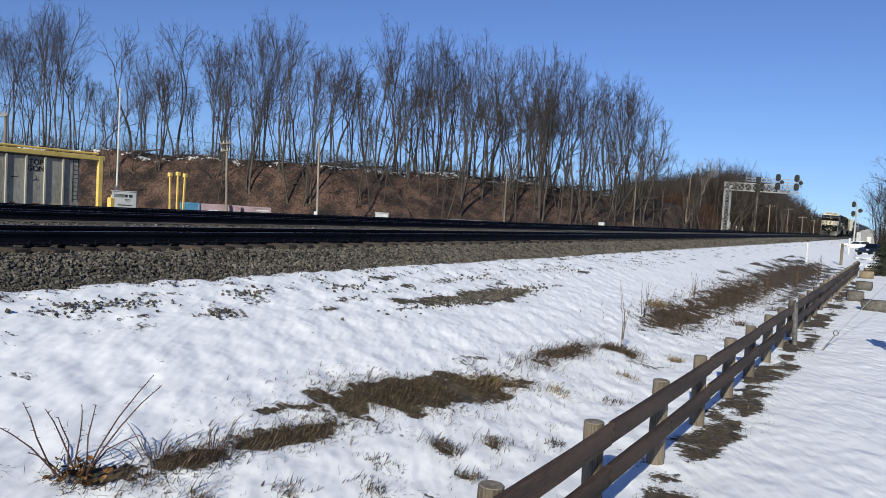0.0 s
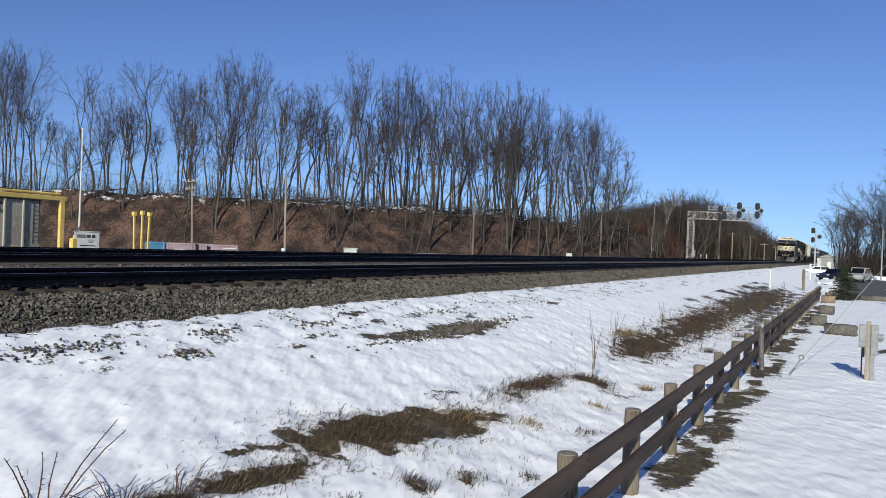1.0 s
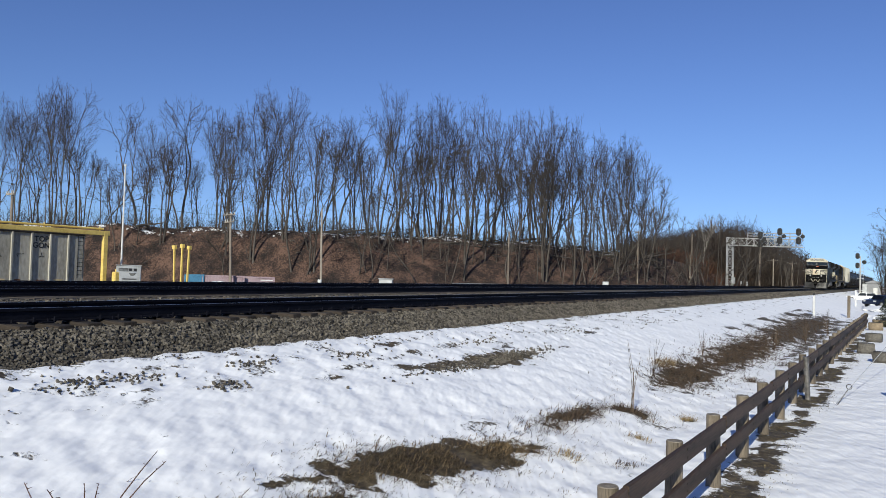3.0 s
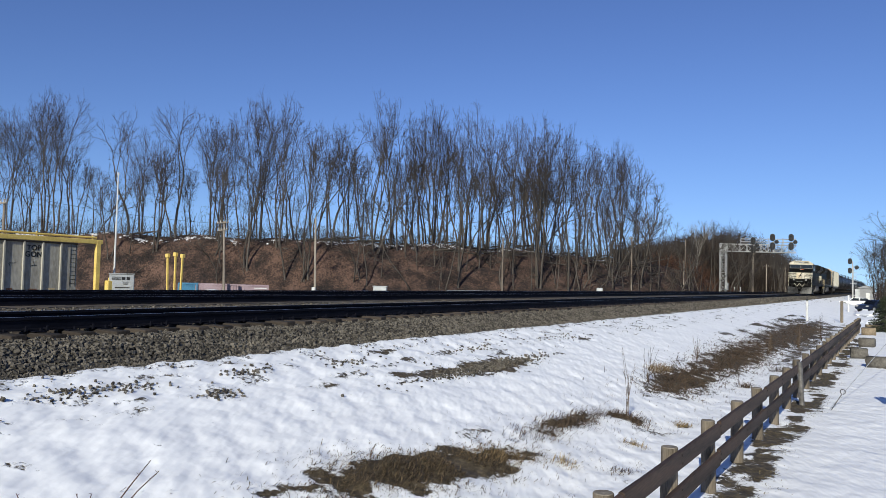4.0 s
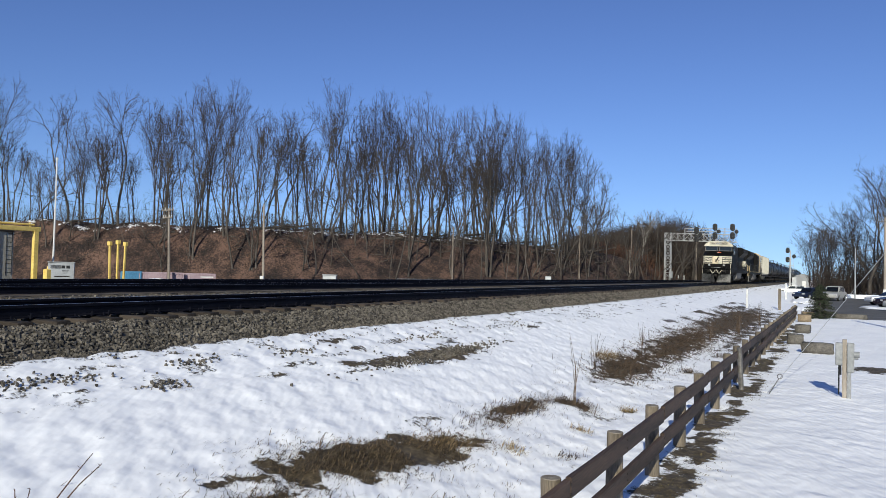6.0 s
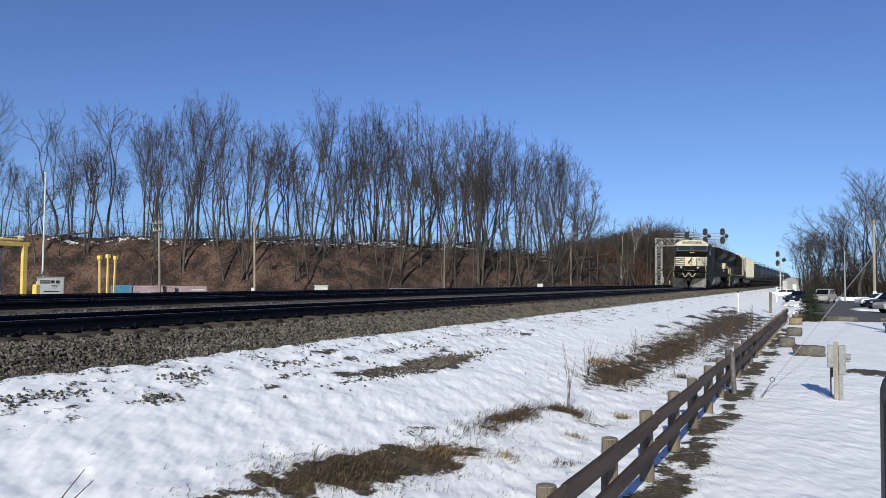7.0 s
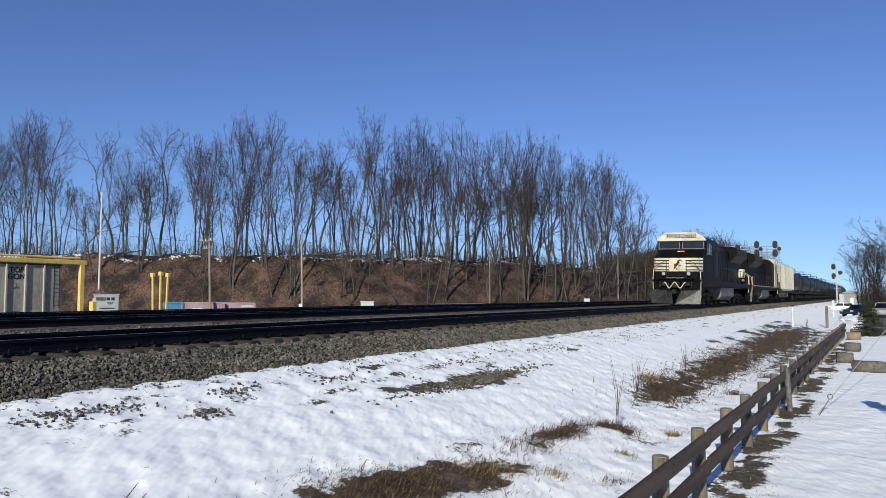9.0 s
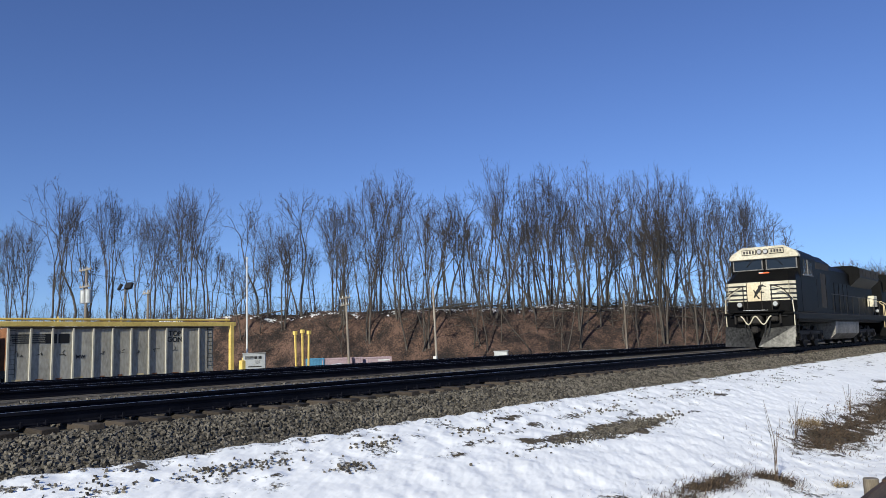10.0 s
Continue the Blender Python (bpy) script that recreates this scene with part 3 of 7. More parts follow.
def build_bank_trees():
    rnd = random.Random(12)
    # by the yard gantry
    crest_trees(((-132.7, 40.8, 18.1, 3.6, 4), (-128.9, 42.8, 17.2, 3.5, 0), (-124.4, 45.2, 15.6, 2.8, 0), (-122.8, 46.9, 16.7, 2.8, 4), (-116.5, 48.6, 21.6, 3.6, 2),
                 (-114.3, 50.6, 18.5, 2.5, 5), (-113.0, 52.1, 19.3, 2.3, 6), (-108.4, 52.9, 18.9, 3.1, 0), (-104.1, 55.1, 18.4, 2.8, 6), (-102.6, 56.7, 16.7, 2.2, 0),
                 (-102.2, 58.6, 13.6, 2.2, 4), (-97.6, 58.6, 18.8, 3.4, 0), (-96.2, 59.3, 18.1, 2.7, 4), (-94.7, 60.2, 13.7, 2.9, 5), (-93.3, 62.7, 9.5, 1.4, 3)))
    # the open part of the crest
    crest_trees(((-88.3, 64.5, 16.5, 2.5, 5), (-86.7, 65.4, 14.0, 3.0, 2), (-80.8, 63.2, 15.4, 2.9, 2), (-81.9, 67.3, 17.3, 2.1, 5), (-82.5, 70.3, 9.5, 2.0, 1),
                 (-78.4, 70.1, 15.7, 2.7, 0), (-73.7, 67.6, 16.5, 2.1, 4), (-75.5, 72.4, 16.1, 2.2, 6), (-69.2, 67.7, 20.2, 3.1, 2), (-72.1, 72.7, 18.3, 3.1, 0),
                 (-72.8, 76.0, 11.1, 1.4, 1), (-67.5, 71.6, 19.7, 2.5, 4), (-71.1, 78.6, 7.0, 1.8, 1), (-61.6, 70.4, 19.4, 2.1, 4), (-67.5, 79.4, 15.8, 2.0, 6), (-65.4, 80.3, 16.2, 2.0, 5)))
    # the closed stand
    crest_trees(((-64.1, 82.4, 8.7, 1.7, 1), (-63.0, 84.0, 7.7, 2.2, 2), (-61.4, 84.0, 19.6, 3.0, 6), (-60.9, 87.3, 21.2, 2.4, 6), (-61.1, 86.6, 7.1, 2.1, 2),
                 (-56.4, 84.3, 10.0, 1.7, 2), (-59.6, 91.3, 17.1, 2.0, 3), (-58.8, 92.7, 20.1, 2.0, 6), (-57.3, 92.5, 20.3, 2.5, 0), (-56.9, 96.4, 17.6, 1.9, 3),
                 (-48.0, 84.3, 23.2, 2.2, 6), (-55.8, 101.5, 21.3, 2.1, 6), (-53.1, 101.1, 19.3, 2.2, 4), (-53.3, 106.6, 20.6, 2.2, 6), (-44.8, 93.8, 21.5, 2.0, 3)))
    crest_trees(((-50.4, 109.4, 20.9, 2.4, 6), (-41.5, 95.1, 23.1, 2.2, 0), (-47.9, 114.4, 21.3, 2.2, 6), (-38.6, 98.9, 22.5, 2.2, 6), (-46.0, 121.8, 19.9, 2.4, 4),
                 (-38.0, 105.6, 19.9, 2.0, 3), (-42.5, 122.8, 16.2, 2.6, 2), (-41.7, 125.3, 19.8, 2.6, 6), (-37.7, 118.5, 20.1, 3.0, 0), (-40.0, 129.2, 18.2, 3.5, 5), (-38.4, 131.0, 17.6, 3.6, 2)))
    # the stand behind and between them
    label = "slim leafless tree standing among the taller trees of the bank"
    for d0, n, h0, h1 in ((0.5, 14, 10, 17), (4, 20, 13, 18), (10, 18, 13, 17)):
        for q in range(n):
            y = 82 + (128 - 82) * (q + rnd.random()) / n
            x = float(np.interp(y, BANK_Y, BANK_X)) - (d0 + rnd.uniform(-2, 2)) / 0.66
            plant(rnd, THIN_KINDS[rnd.choice((0, 1, 3, 3, 4, 6, 6))], 18.0, x, y, rnd.uniform(h0, h1), "trees on the bank", label)
    for q in range(30):
        y = 36 + (80 - 36) * (q + rnd.random()) / 30
        x = float(np.interp(y, BANK_Y, BANK_X)) - rnd.uniform(1, 14) / 0.66
        plant(rnd, THIN_KINDS[rnd.randrange(7)], 18.0, x, y, rnd.uniform(5, 12.5), "trees on the bank", label)
    # thinner stems on the slope
    for q in range(22):
        y = 58 + (130 - 58) * (q + rnd.random()) / 22
        x = float(np.interp(y, BANK_Y, BANK_X)) + rnd.uniform(0.5, 9) / 0.66
        plant(rnd, THIN_KINDS[rnd.choice((1, 3, 4, 6))], 18.0, x, y, rnd.uniform(9, 17), "trees on the bank", label, lean=5)
    for q in range(150):
        y = 50 + (138 - 50) * ((q + rnd.random()) / 150) ** 0.8
        x = float(np.interp(y, BANK_Y, BANK_X)) + rnd.uniform(0.5, 11) / 0.66
        plant(rnd, SLIM[rnd.randrange(3)], 12.0, x, y, rnd.uniform(4, 12), "saplings on the slope", "slender leafless tree leaning on the brown slope", lean=14, name="sapling")


def thicket(name, label, seed, count, place, h0, h1, material, sides=3, spread_w=0.35, min_r=0.012, category="brush", fork=4):
    """Many upright brushy stems joined into one mesh."""
    rnd = random.Random(seed)
    limbs = Limbs()
    for _ in range(count):
        p = place(rnd)
        if p is None:
            continue
        h = rnd.uniform(h0, h1) if len(p) == 3 else p[3] * rnd.uniform(h0, h1)
        d = Vector((rnd.gauss(0, spread_w), rnd.gauss(0, spread_w), 1)).normalized()
        pts, _ = wander(rnd, Vector(p[:3]), d, h, 3, 0.14, 0.05)
        limbs.tube(pts, [max(min_r, h * 0.006), max(min_r, h * 0.004), min_r, min_r * 0.6], sides)
        for _q in range(fork):
            i = rnd.randrange(1, 4)
            dd = Vector((rnd.gauss(0, 0.6), rnd.gauss(0, 0.6), 0.8)).normalized()
            p0 = pts[i - 1].lerp(pts[i], rnd.random())
            limbs.tube([p0, p0 + dd * h * rnd.uniform(0.12, 0.32)], [min_r * 0.8, min_r * 0.4], sides)
    ob = new(name, limbs.mesh(name, material))
    return tagged(ob, label, category, kind="stuff")


def build_brush():
    def on_slope(rnd):
        y = rnd.uniform(30, 150)
        x = float(np.interp(y, BANK_Y, BANK_X)) + rnd.triangular(-9, 13, 1) / 0.66
        return (x, y, bank_z(x, y) - 0.1)

    def on_crest(rnd):
        y = rnd.uniform(25, 145)
        x = float(np.interp(y, BANK_Y, BANK_X)) - rnd.uniform(3, 30) / 0.66
        return (x, y, bank_z(x, y) - 0.1)

    thicket("brush", "bare brown brush and saplings covering the bank", 31, 4200, on_slope, 0.4, 2.2, BRUSH, fork=5)
    thicket("undergrowth", "dense bare undergrowth behind the crest", 32, 2000, on_crest, 1.2, 4.5, BRUSH, min_r=0.02)

    # broken branches lying down the slope
    rnd = random.Random(8)
    limbs = Limbs()
    for q in range(520):
        y = 48 + 88 * rnd.random() ** 0.85
        x = float(np.interp(y, BANK_Y, BANK_X)) + rnd.triangular(-1, 12, 3) / 0.66
        d = Vector((rnd.gauss(0.5, 0.5), rnd.gauss(0, 0.6), rnd.gauss(0.1, 0.5))).normalized()
        pts, _ = wander(rnd, Vector((x, y, bank_z(x, y) + 0.12)), d, rnd.uniform(0.8, 3.6), 3, 0.14, 0.0)
        r = rnd.uniform(0.018, 0.05)
        limbs.tube(pts, [r, r * 0.8, r * 0.6, r * 0.3], 4)
        for _k in range(2):
            i = rnd.randrange(1, 3)
            e = Vector((rnd.gauss(0, 1), rnd.gauss(0, 1), rnd.uniform(0, 1))).normalized()
            limbs.tube([pts[i], pts[i] + e * rnd.uniform(0.3, 1.1)], [r * 0.5, r * 0.2], 3)
    ob = new("slash", limbs.mesh("slash", BARK))
    tagged(ob, "broken grey branches littering the brown slope", "branches", kind="stuff")

    # fallen trunks along the crest
    rnd = random.Random(5)
    for q in range(44):
        y = 58 + 70 * ((q + rnd.random()) / 44) ** 0.75
        x = float(np.interp(y, BANK_Y, BANK_X)) + rnd.uniform(-0.5, 4.5) / 0.66
        length = rnd.uniform(2.5, 8)
        limbs = Limbs()
        a = radians(55) + rnd.gauss(0, 0.45)
        d = Vector((math.cos(a), math.sin(a), rnd.gauss(0, 0.06)))
        p = Vector((0, 0, 0))
        pts, _ = wander(rnd, p, d, length, 4, 0.05, 0)
        limbs.tube(pts, [0.16, 0.14, 0.12, 0.1, 0.06], 6)
        for _k in range(3):
            i = rnd.randrange(1, 4)
            q2, _ = wander(rnd, pts[i], Vector((rnd.gauss(0, 1), rnd.gauss(0, 1), 0.6)).normalized(), rnd.uniform(0.6, 1.8), 3, 0.2, 0)
            limbs.tube(q2, [0.05, 0.04, 0.03, 0.02], 4)
        ob = new("fallen_trunk", limbs.mesh("fallen_trunk", BARK))
        ob.location = (x, y, bank_z(x, y) + 0.1)
        tagged(ob, "fallen grey tree trunk lying along the bank", "log", "fallen trunks")


def build_far_woods():
    """The distant wood past the signals, and the trees behind the parking lot."""
    rnd = random.Random(77)

    def wood_height(x, y):
        """The rounded line of the wood's top, which sinks towards the tracks."""
        rise = float(np.interp(-x / y, (0.05, 0.076, 0.1, 0.145, 0.172, 0.2, 0.236, 0.273, 0.4), (0.018, 0.026, 0.044, 0.061, 0.075, 0.073, 0.066, 0.060, 0.052)))
        return max(2.0, 0.63 + math.hypot(x, y) * rise - bank_z(x, y))

    def far_left(r):
        y = r.triangular(150, 300, 172)
        x = -y * r.uniform(0.085, 0.32)
        if x > -26:
            return None
        return (x, y, bank_z(x, y) - 0.3, wood_height(x, y))

    def wood_rim(r):
        y = r.uniform(140, 172)
        x = -y * r.uniform(0.17, 0.28)
        return (x, y, bank_z(x, y) - 0.2)

    def far_mid(r):
        y = r.uniform(330, 620)
        x = -y * r.uniform(0.045, 0.15)
        return (x, y, -0.5, wood_height(x, y) * 0.9)

    thicket("distant_wood", "distant leafless brown wood beyond the signals", 41, 3600, far_left, 0.5, 0.96, BRUSH, spread_w=0.12, min_r=0.05, category="wood", fork=12)
    thicket("distant_wood", "distant leafless brown wood beyond the signals", 42, 1000, far_mid, 0.5, 0.95, BRUSH, spread_w=0.12, min_r=0.12, category="wood", fork=10)
    thicket("wood_rim", "rust-brown brambles at the foot of the distant wood", 45, 900, wood_rim, 1.2, 3.4, RUSTY_BRUSH, spread_w=0.4, min_r=0.03, category="brush", fork=9)
    label = "leafless tree at the edge of the distant wood"
    for q in range(64):
        y = 156 + 90 * rnd.random()
        x = -y * (0.105 + 0.19 * (q + rnd.random()) / 64)
        plant(rnd, THIN_KINDS[rnd.choice((0, 2, 5, 1, 4))], 18.0, x, y, wood_height(x, y) * rnd.uniform(0.86, 1.0), "trees of the distant wood", label)
    pale = grow_tree(140, 18.0, 1, 0.28, 0.5, 0.09, 4, 2, 0.013, 0.02)
    pale[0].materials[0] = pale[1].materials[0] = PALE_BARK
    plant(rnd, pale, 18.0, -32.2, 150.0, 10.6, "", "pale-barked leafless sycamore before the distant wood", 5.0)
    for q in range(32):
        plant(rnd, THIN_KINDS[rnd.randrange(7)], 18.0, -1.6 + 0.55 * q + rnd.uniform(-0.4, 0.4), rnd.uniform(132, 165), rnd.uniform(6.5, 10.5), "trees behind the lot", "large leafless tree rising behind the parking lot")

    # behind the lot
    def lot_edge(r):
        y = r.uniform(128, 210)
        x = r.uniform(-1.6, 40)
        return (x, y, bank_z(x, y) - 0.2)

    def hillside(r):
        y = r.uniform(96, 150)
        x = r.uniform(14, 40)
        return (x, y, bank_z(x, y) - 0.2)

    thicket("lot_thicket", "brown leafless thicket behind the parking lot", 43, 2200, lot_edge, 2, 6.5, BRUSH, spread_w=0.25, min_r=0.03, category="brush", fork=9)
    thicket("hillside_brush", "bare brush on the snowy hillside above the lot", 44, 350, hillside, 1.5, 5.5, BRUSH, min_r=0.035, fork=6)
    for x, y, h, k in ((-1.8, 150, 12.6, 2), (3.6, 138, 11.0, 0), (6.3, 128, 19.6, 5), (7.6, 133, 17.0, 2), (9.4, 120, 15, 0), (12, 130, 17, 4), (1.2, 165, 11, 3), (16, 118, 16, 1), (20, 128, 18, 5), (-0.9, 147, 11.5, 3), (0.4, 152, 12.5, 0), (1.6, 146, 12, 1), (4.7, 139, 13, 4), (5.4, 134, 15.5, 6), (8.6, 125, 18, 1)):
        plant(rnd, KINDS[k], 20.0, x, y, h, "trees behind the lot", "large leafless tree rising behind the parking lot")


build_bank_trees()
build_brush()
build_far_woods()

# ---------- rolling stock: every vehicle has its leading end at y = 0 and trails towards +y ----------
SPEED, FRONT = 13.52, 170.1
VEHICLES, AXLES = [], []
WHEEL_R = 0.52


def wheelset_mesh():
    bm = bmesh.new()
    for s in (-1, 1):
        rod(bm, (s * 0.69, 0, 0), (s * 0.82, 0, 0), WHEEL_R, seg=24)
        rod(bm, (s * 0.66, 0, 0), (s * 0.69, 0, 0), WHEEL_R + 0.025, seg=24)
        rod(bm, (s * 0.82, 0, 0), (s * 0.86, 0, 0), 0.17, seg=12)
        box(bm, s * 0.83, 0.26, 0, 0.03, 0.22, 0.10)
    rod(bm, (-0.7, 0, 0), (0.7, 0, 0), 0.09, seg=10)
    return finish("wheelset", bm, GRIME)


WHEELSET = wheelset_mesh()


def truck(root, y, axles, pitch, keyed):
    """A bogie: side frames with springs and journal boxes, and wheelsets that turn."""
    half = pitch * (axles - 1) / 2
    bm = bmesh.new()
    for s in (-1, 1):
        box(bm, s * 1.02, y, 0.72, 0.14, 2 * half + 0.9, 0.22, 0.04)
        for k in range(axles):
            yy = y - half + pitch * k
            box(bm, s * 1.04, yy, 0.55, 0.2, 0.36, 0.40, 0.04)
            rod(bm, (s * 1.12, yy, 0.52), (s * 1.18, yy, 0.52), 0.13, seg=10)
        for k in range(axles - 1):
            yy = y - half + pitch * (k + 0.5)
            for o in (-0.16, 0.16):
                rod(bm, (s * 1.0, yy + o, 0.38), (s * 1.0, yy + o, 0.64), 0.09, seg=8)
            box(bm, s * 1.02, yy, 0.34, 0.16, 0.7, 0.1, 0.02)
    box(bm, 0, y, 0.78, 2.0, 0.5, 0.24, 0.03)
    frame_ob = part("bogie", bm, GRIME, root)
    for k in range(axles):
        ob = new("wheelset", WHEELSET)
        ob.parent = frame_ob
        at = (0, y - half + pitch * k, WHEEL_R)
        ob.location = at
        if keyed:
            AXLES.append((ob, at))


def coupler(root, y, d):
    bm = bmesh.new()
    box(bm, 0, y + d * 0.25, 0.88, 0.16, 0.5, 0.18, 0.03)
    box(bm, 0, y + d * 0.55, 0.88, 0.28, 0.2, 0.3, 0.05)
    part("coupler", bm, GRIME, root)


def locomotive(y0, second=False):
    L = 22.2
    root = thing("locomotive", "black diesel freight locomotive with a tan cab, coupled behind the leader" if second else "black diesel freight locomotive with cream-striped nose leading the train", "locomotive", "locomotives of the train", at=pose(TRACKS[0], FRONT + y0, 0))
    body = LOCO_BLACK

    def P(name, bm, mat, label="", parent=root):
        return part(name, bm, mat, parent, label)

    # underframe, sills and walkway
    bm = bmesh.new()
    box(bm, 0, L / 2, 1.38, 2.6, L - 1.2, 0.34, 0.03)
    box(bm, 0, L / 2, 1.60, 3.06, L - 0.7, 0.10, 0.02)
    for s in (-1, 1):
        box(bm, s * 1.50, L / 2, 1.46, 0.06, L - 1.4, 0.26, 0.01)
    P("underframe", bm, body)
    bm = bmesh.new()
    for s in (-1, 1):
        box(bm, s * 1.535, L / 2, 1.60, 0.012, L - 1.6, 0.05)
    P("sill_stripe", bm, TAN if second else GRIME)
    # short hood: upright striped face, bevelled corners, and a top that slopes back to the windscreens
    bm = bmesh.new()
    hull(bm, [(s * x, y, z) for s in (-1, 1) for x, y, z in ((1.34, 0.60, 1.66), (1.34, 0.60, 3.08), (1.54, 0.92, 1.66), (1.54, 0.92, 3.12), (1.02, 1.50, 3.66), (1.40, 1.80, 3.62), (1.54, 1.95, 3.30), (1.54, 1.95, 1.66))])
    bmesh.ops.bevel(bm, geom=bm.edges[:], offset=0.025, segments=2, affect="EDGES", clamp_overlap=True)
    nose = P("nose", bm, body)
    # cab with a shouldered roof
    roofline = ((1.55, 4.22), (1.42, 4.44), (0.90, 4.72))
    bm = bmesh.new()
    prism(bm, [(-1.55, 1.66), (1.55, 1.66)] + list(roofline) + [(-x, z) for x, z in reversed(roofline)], 1.80, 4.5)
    bmesh.ops.bevel(bm, geom=[e for e in bm.edges if e.calc_length() > 2], offset=0.03, segments=1, affect="EDGES")
    cab = P("cab", bm, TAN if second else body)
    bm = bmesh.new()
    prism(bm, [(-1.56, 4.20), (1.56, 4.20), (1.56, 4.30), (1.43, 4.48), (0.92, 4.77), (-0.92, 4.77), (-1.43, 4.48), (-1.56, 4.30)], 1.60, 1.95)
    bmesh.ops.bevel(bm, geom=bm.edges[:], offset=0.02, segments=1, affect="EDGES")
    P("brow", bm, CREAM, "cream visor above the windscreen", cab)
    # windscreens, frames and wipers
    for s in (-1, 1):
        bm = bmesh.new()
        box(bm, s * 0.76, 1.785, 3.94, 1.30, 0.03, 0.50, 0.03)
        w = P("windscreen", bm, GLASS, "dark windscreen pane", cab)
        bm = bmesh.new()
        for dz in (-0.245, 0.245):
            box(bm, s * 0.76, 1.765, 3.94 + dz, 1.42, 0.05, 0.05)
        for dx in (-0.665, 0.665):
            box(bm, s * 0.76 + dx, 1.765, 3.94, 0.05, 0.05, 0.44)
        P("window_frame", bm, STEEL, "", cab)
        bm = bmesh.new()
        rod(bm, (s * 0.5, 1.73, 4.2), (s * 0.82, 1.73, 3.86), 0.014, seg=5)
        P("wiper", bm, BLACK, "", cab)
        # number boards: plain bars
        bm = bmesh.new()
        box(bm, s * 0.62, 1.59, 4.53, 0.66, 0.03, 0.26, 0.03)
        nb = P("number_board", bm, GRIME, "number board with dark characters", cab)
        bm = bmesh.new()
        box(bm, s * 0.62, 1.572, 4.53, 0.60, 0.012, 0.20, 0.02)
        P("board_face", bm, CREAM, "", cab)
        bm = bmesh.new()
        for k in range(4):
            box(bm, s * 0.62 - 0.20 + 0.133 * k, 1.562, 4.53, 0.08, 0.012, 0.13)
        P("character_bar", bm, BLACK, "", cab)
        # headlights between them
        bm = bmesh.new()
        rod(bm, (s * 0.14, 1.61, 4.53), (s * 0.14, 1.55, 4.53), 0.13, seg=16)
        P("headlight_housing", bm, GRIME, "", cab)
        bm = bmesh.new()
        rod(bm, (s * 0.14, 1.56, 4.53), (s * 0.14, 1.54, 4.53), 0.09, seg=16)
        P("headlight", bm, LAMP, "round headlight lens", cab)
        # side windows and door
        bm = bmesh.new()
        box(bm, s * 1.55, 2.55, 3.72, 0.03, 0.6, 0.65, 0.03)
        P("side_window", bm, GLASS, "", cab)
        bm = bmesh.new()
        box(bm, s * 1.55, 3.45, 3.72, 0.03, 0.75, 0.65, 0.03)
        P("side_window", bm, GLASS, "", cab)
        bm = bmesh.new()
        box(bm, s * 1.56, 3.0, 3.72, 0.05, 0.06, 0.75)
        box(bm, s * 1.58, 3.0, 3.37, 0.05, 1.7, 0.06)
        P("armrest", bm, STEEL, "", cab)
        bm = bmesh.new()
        box(bm, s * 1.66, 2.1, 3.85, 0.04, 0.12, 0.4, 0.01)
        P("mirror", bm, BLACK, "", cab)
    if not second:
        # nose livery: a cream band that runs round the bevelled corners, dark stripes and a plain dark emblem
        bm = bmesh.new()
        box(bm, 0, 0.594, 2.62, 2.66, 0.014, 0.86)
        for s in (-1, 1):
            box(bm, 0, 0, 0, 0.36, 0.014, 0.86, m=pose(s * 1.447, 0.752, 2.62, 0, 0, s * 58))
        P("cream_band", bm, CREAM, "cream band on the nose", nose)
        for s in (-1, 1):
            for k in range(4):
                bm = bmesh.new()
                box(bm, s * 0.92, 0.584, 2.28 + 0.2 * k, 0.80, 0.012, 0.075)
                box(bm, 0, 0, 0, 0.36, 0.012, 0.075, m=pose(s * 1.456, 0.747, 2.28 + 0.2 * k, 0, 0, s * 58))
                P("stripe", bm, BLACK, "", nose)
        bm = bmesh.new()
        box(bm, -0.19, 0.590, 2.60, 0.62, 0.022, 0.84, 0.008)
        P("nose_door", bm, CREAM_WARM, "tan-tinted nose door", nose)
        bm = bmesh.new()
        for x in (-0.51, 0.13):
            box(bm, x, 0.588, 2.45, 0.03, 0.045, 1.3, 0.008)
        P("door_edge", bm, GRIME, "", nose)
        bm = bmesh.new()
        for px, pz, a, b, t in ((0.0, 2.66, 0.36, 0.15, 52), (0.12, 2.86, 0.24, 0.10, 20), (0.26, 2.86, 0.2, 0.05, -20), (-0.14, 2.46, 0.26, 0.07, 70), (-0.04, 2.38, 0.24, 0.055, 125), (0.14, 2.58, 0.26, 0.05, -10), (-0.16, 2.60, 0.22, 0.05, 110)):
            box(bm, 0, 0, 0, a, 0.012, b, 0.02, m=pose(px, 0.576, pz, 0, -t, 0))
        P("emblem", bm, BLACK, "plain dark emblem", nose)
        bm = bmesh.new()
        box(bm, 0, 0, 0, 0.46, 0.03, 0.11, 0.01, m=pose(0.12, 1.25, 3.50, -57, 0, 0))
        P("warning_plate", bm, ORANGE, "small red and white plate", nose)
        bm = bmesh.new()
        box(bm, 0, 0, 0, 0.2, 0.03, 0.07, 0.01, m=pose(-0.02, 1.235, 3.51, -57, 0, 0))
        P("plate_stripe", bm, WHITE, "", nose)
        bm = bmesh.new()
        bar_path(bm, [(-1.3, 0.40, 2.52), (-0.62, 0.38, 2.9), (-0.62, 0.40, 1.7)], 0.022)
        P("front_handrail", bm, GRIME, "", root)
        bm = bmesh.new()
        bar_path(bm, [(0.62, 0.40, 1.7), (0.62, 0.38, 2.9), (1.1, 0.40, 2.72), (1.5, 0.42, 2.2)], 0.022)
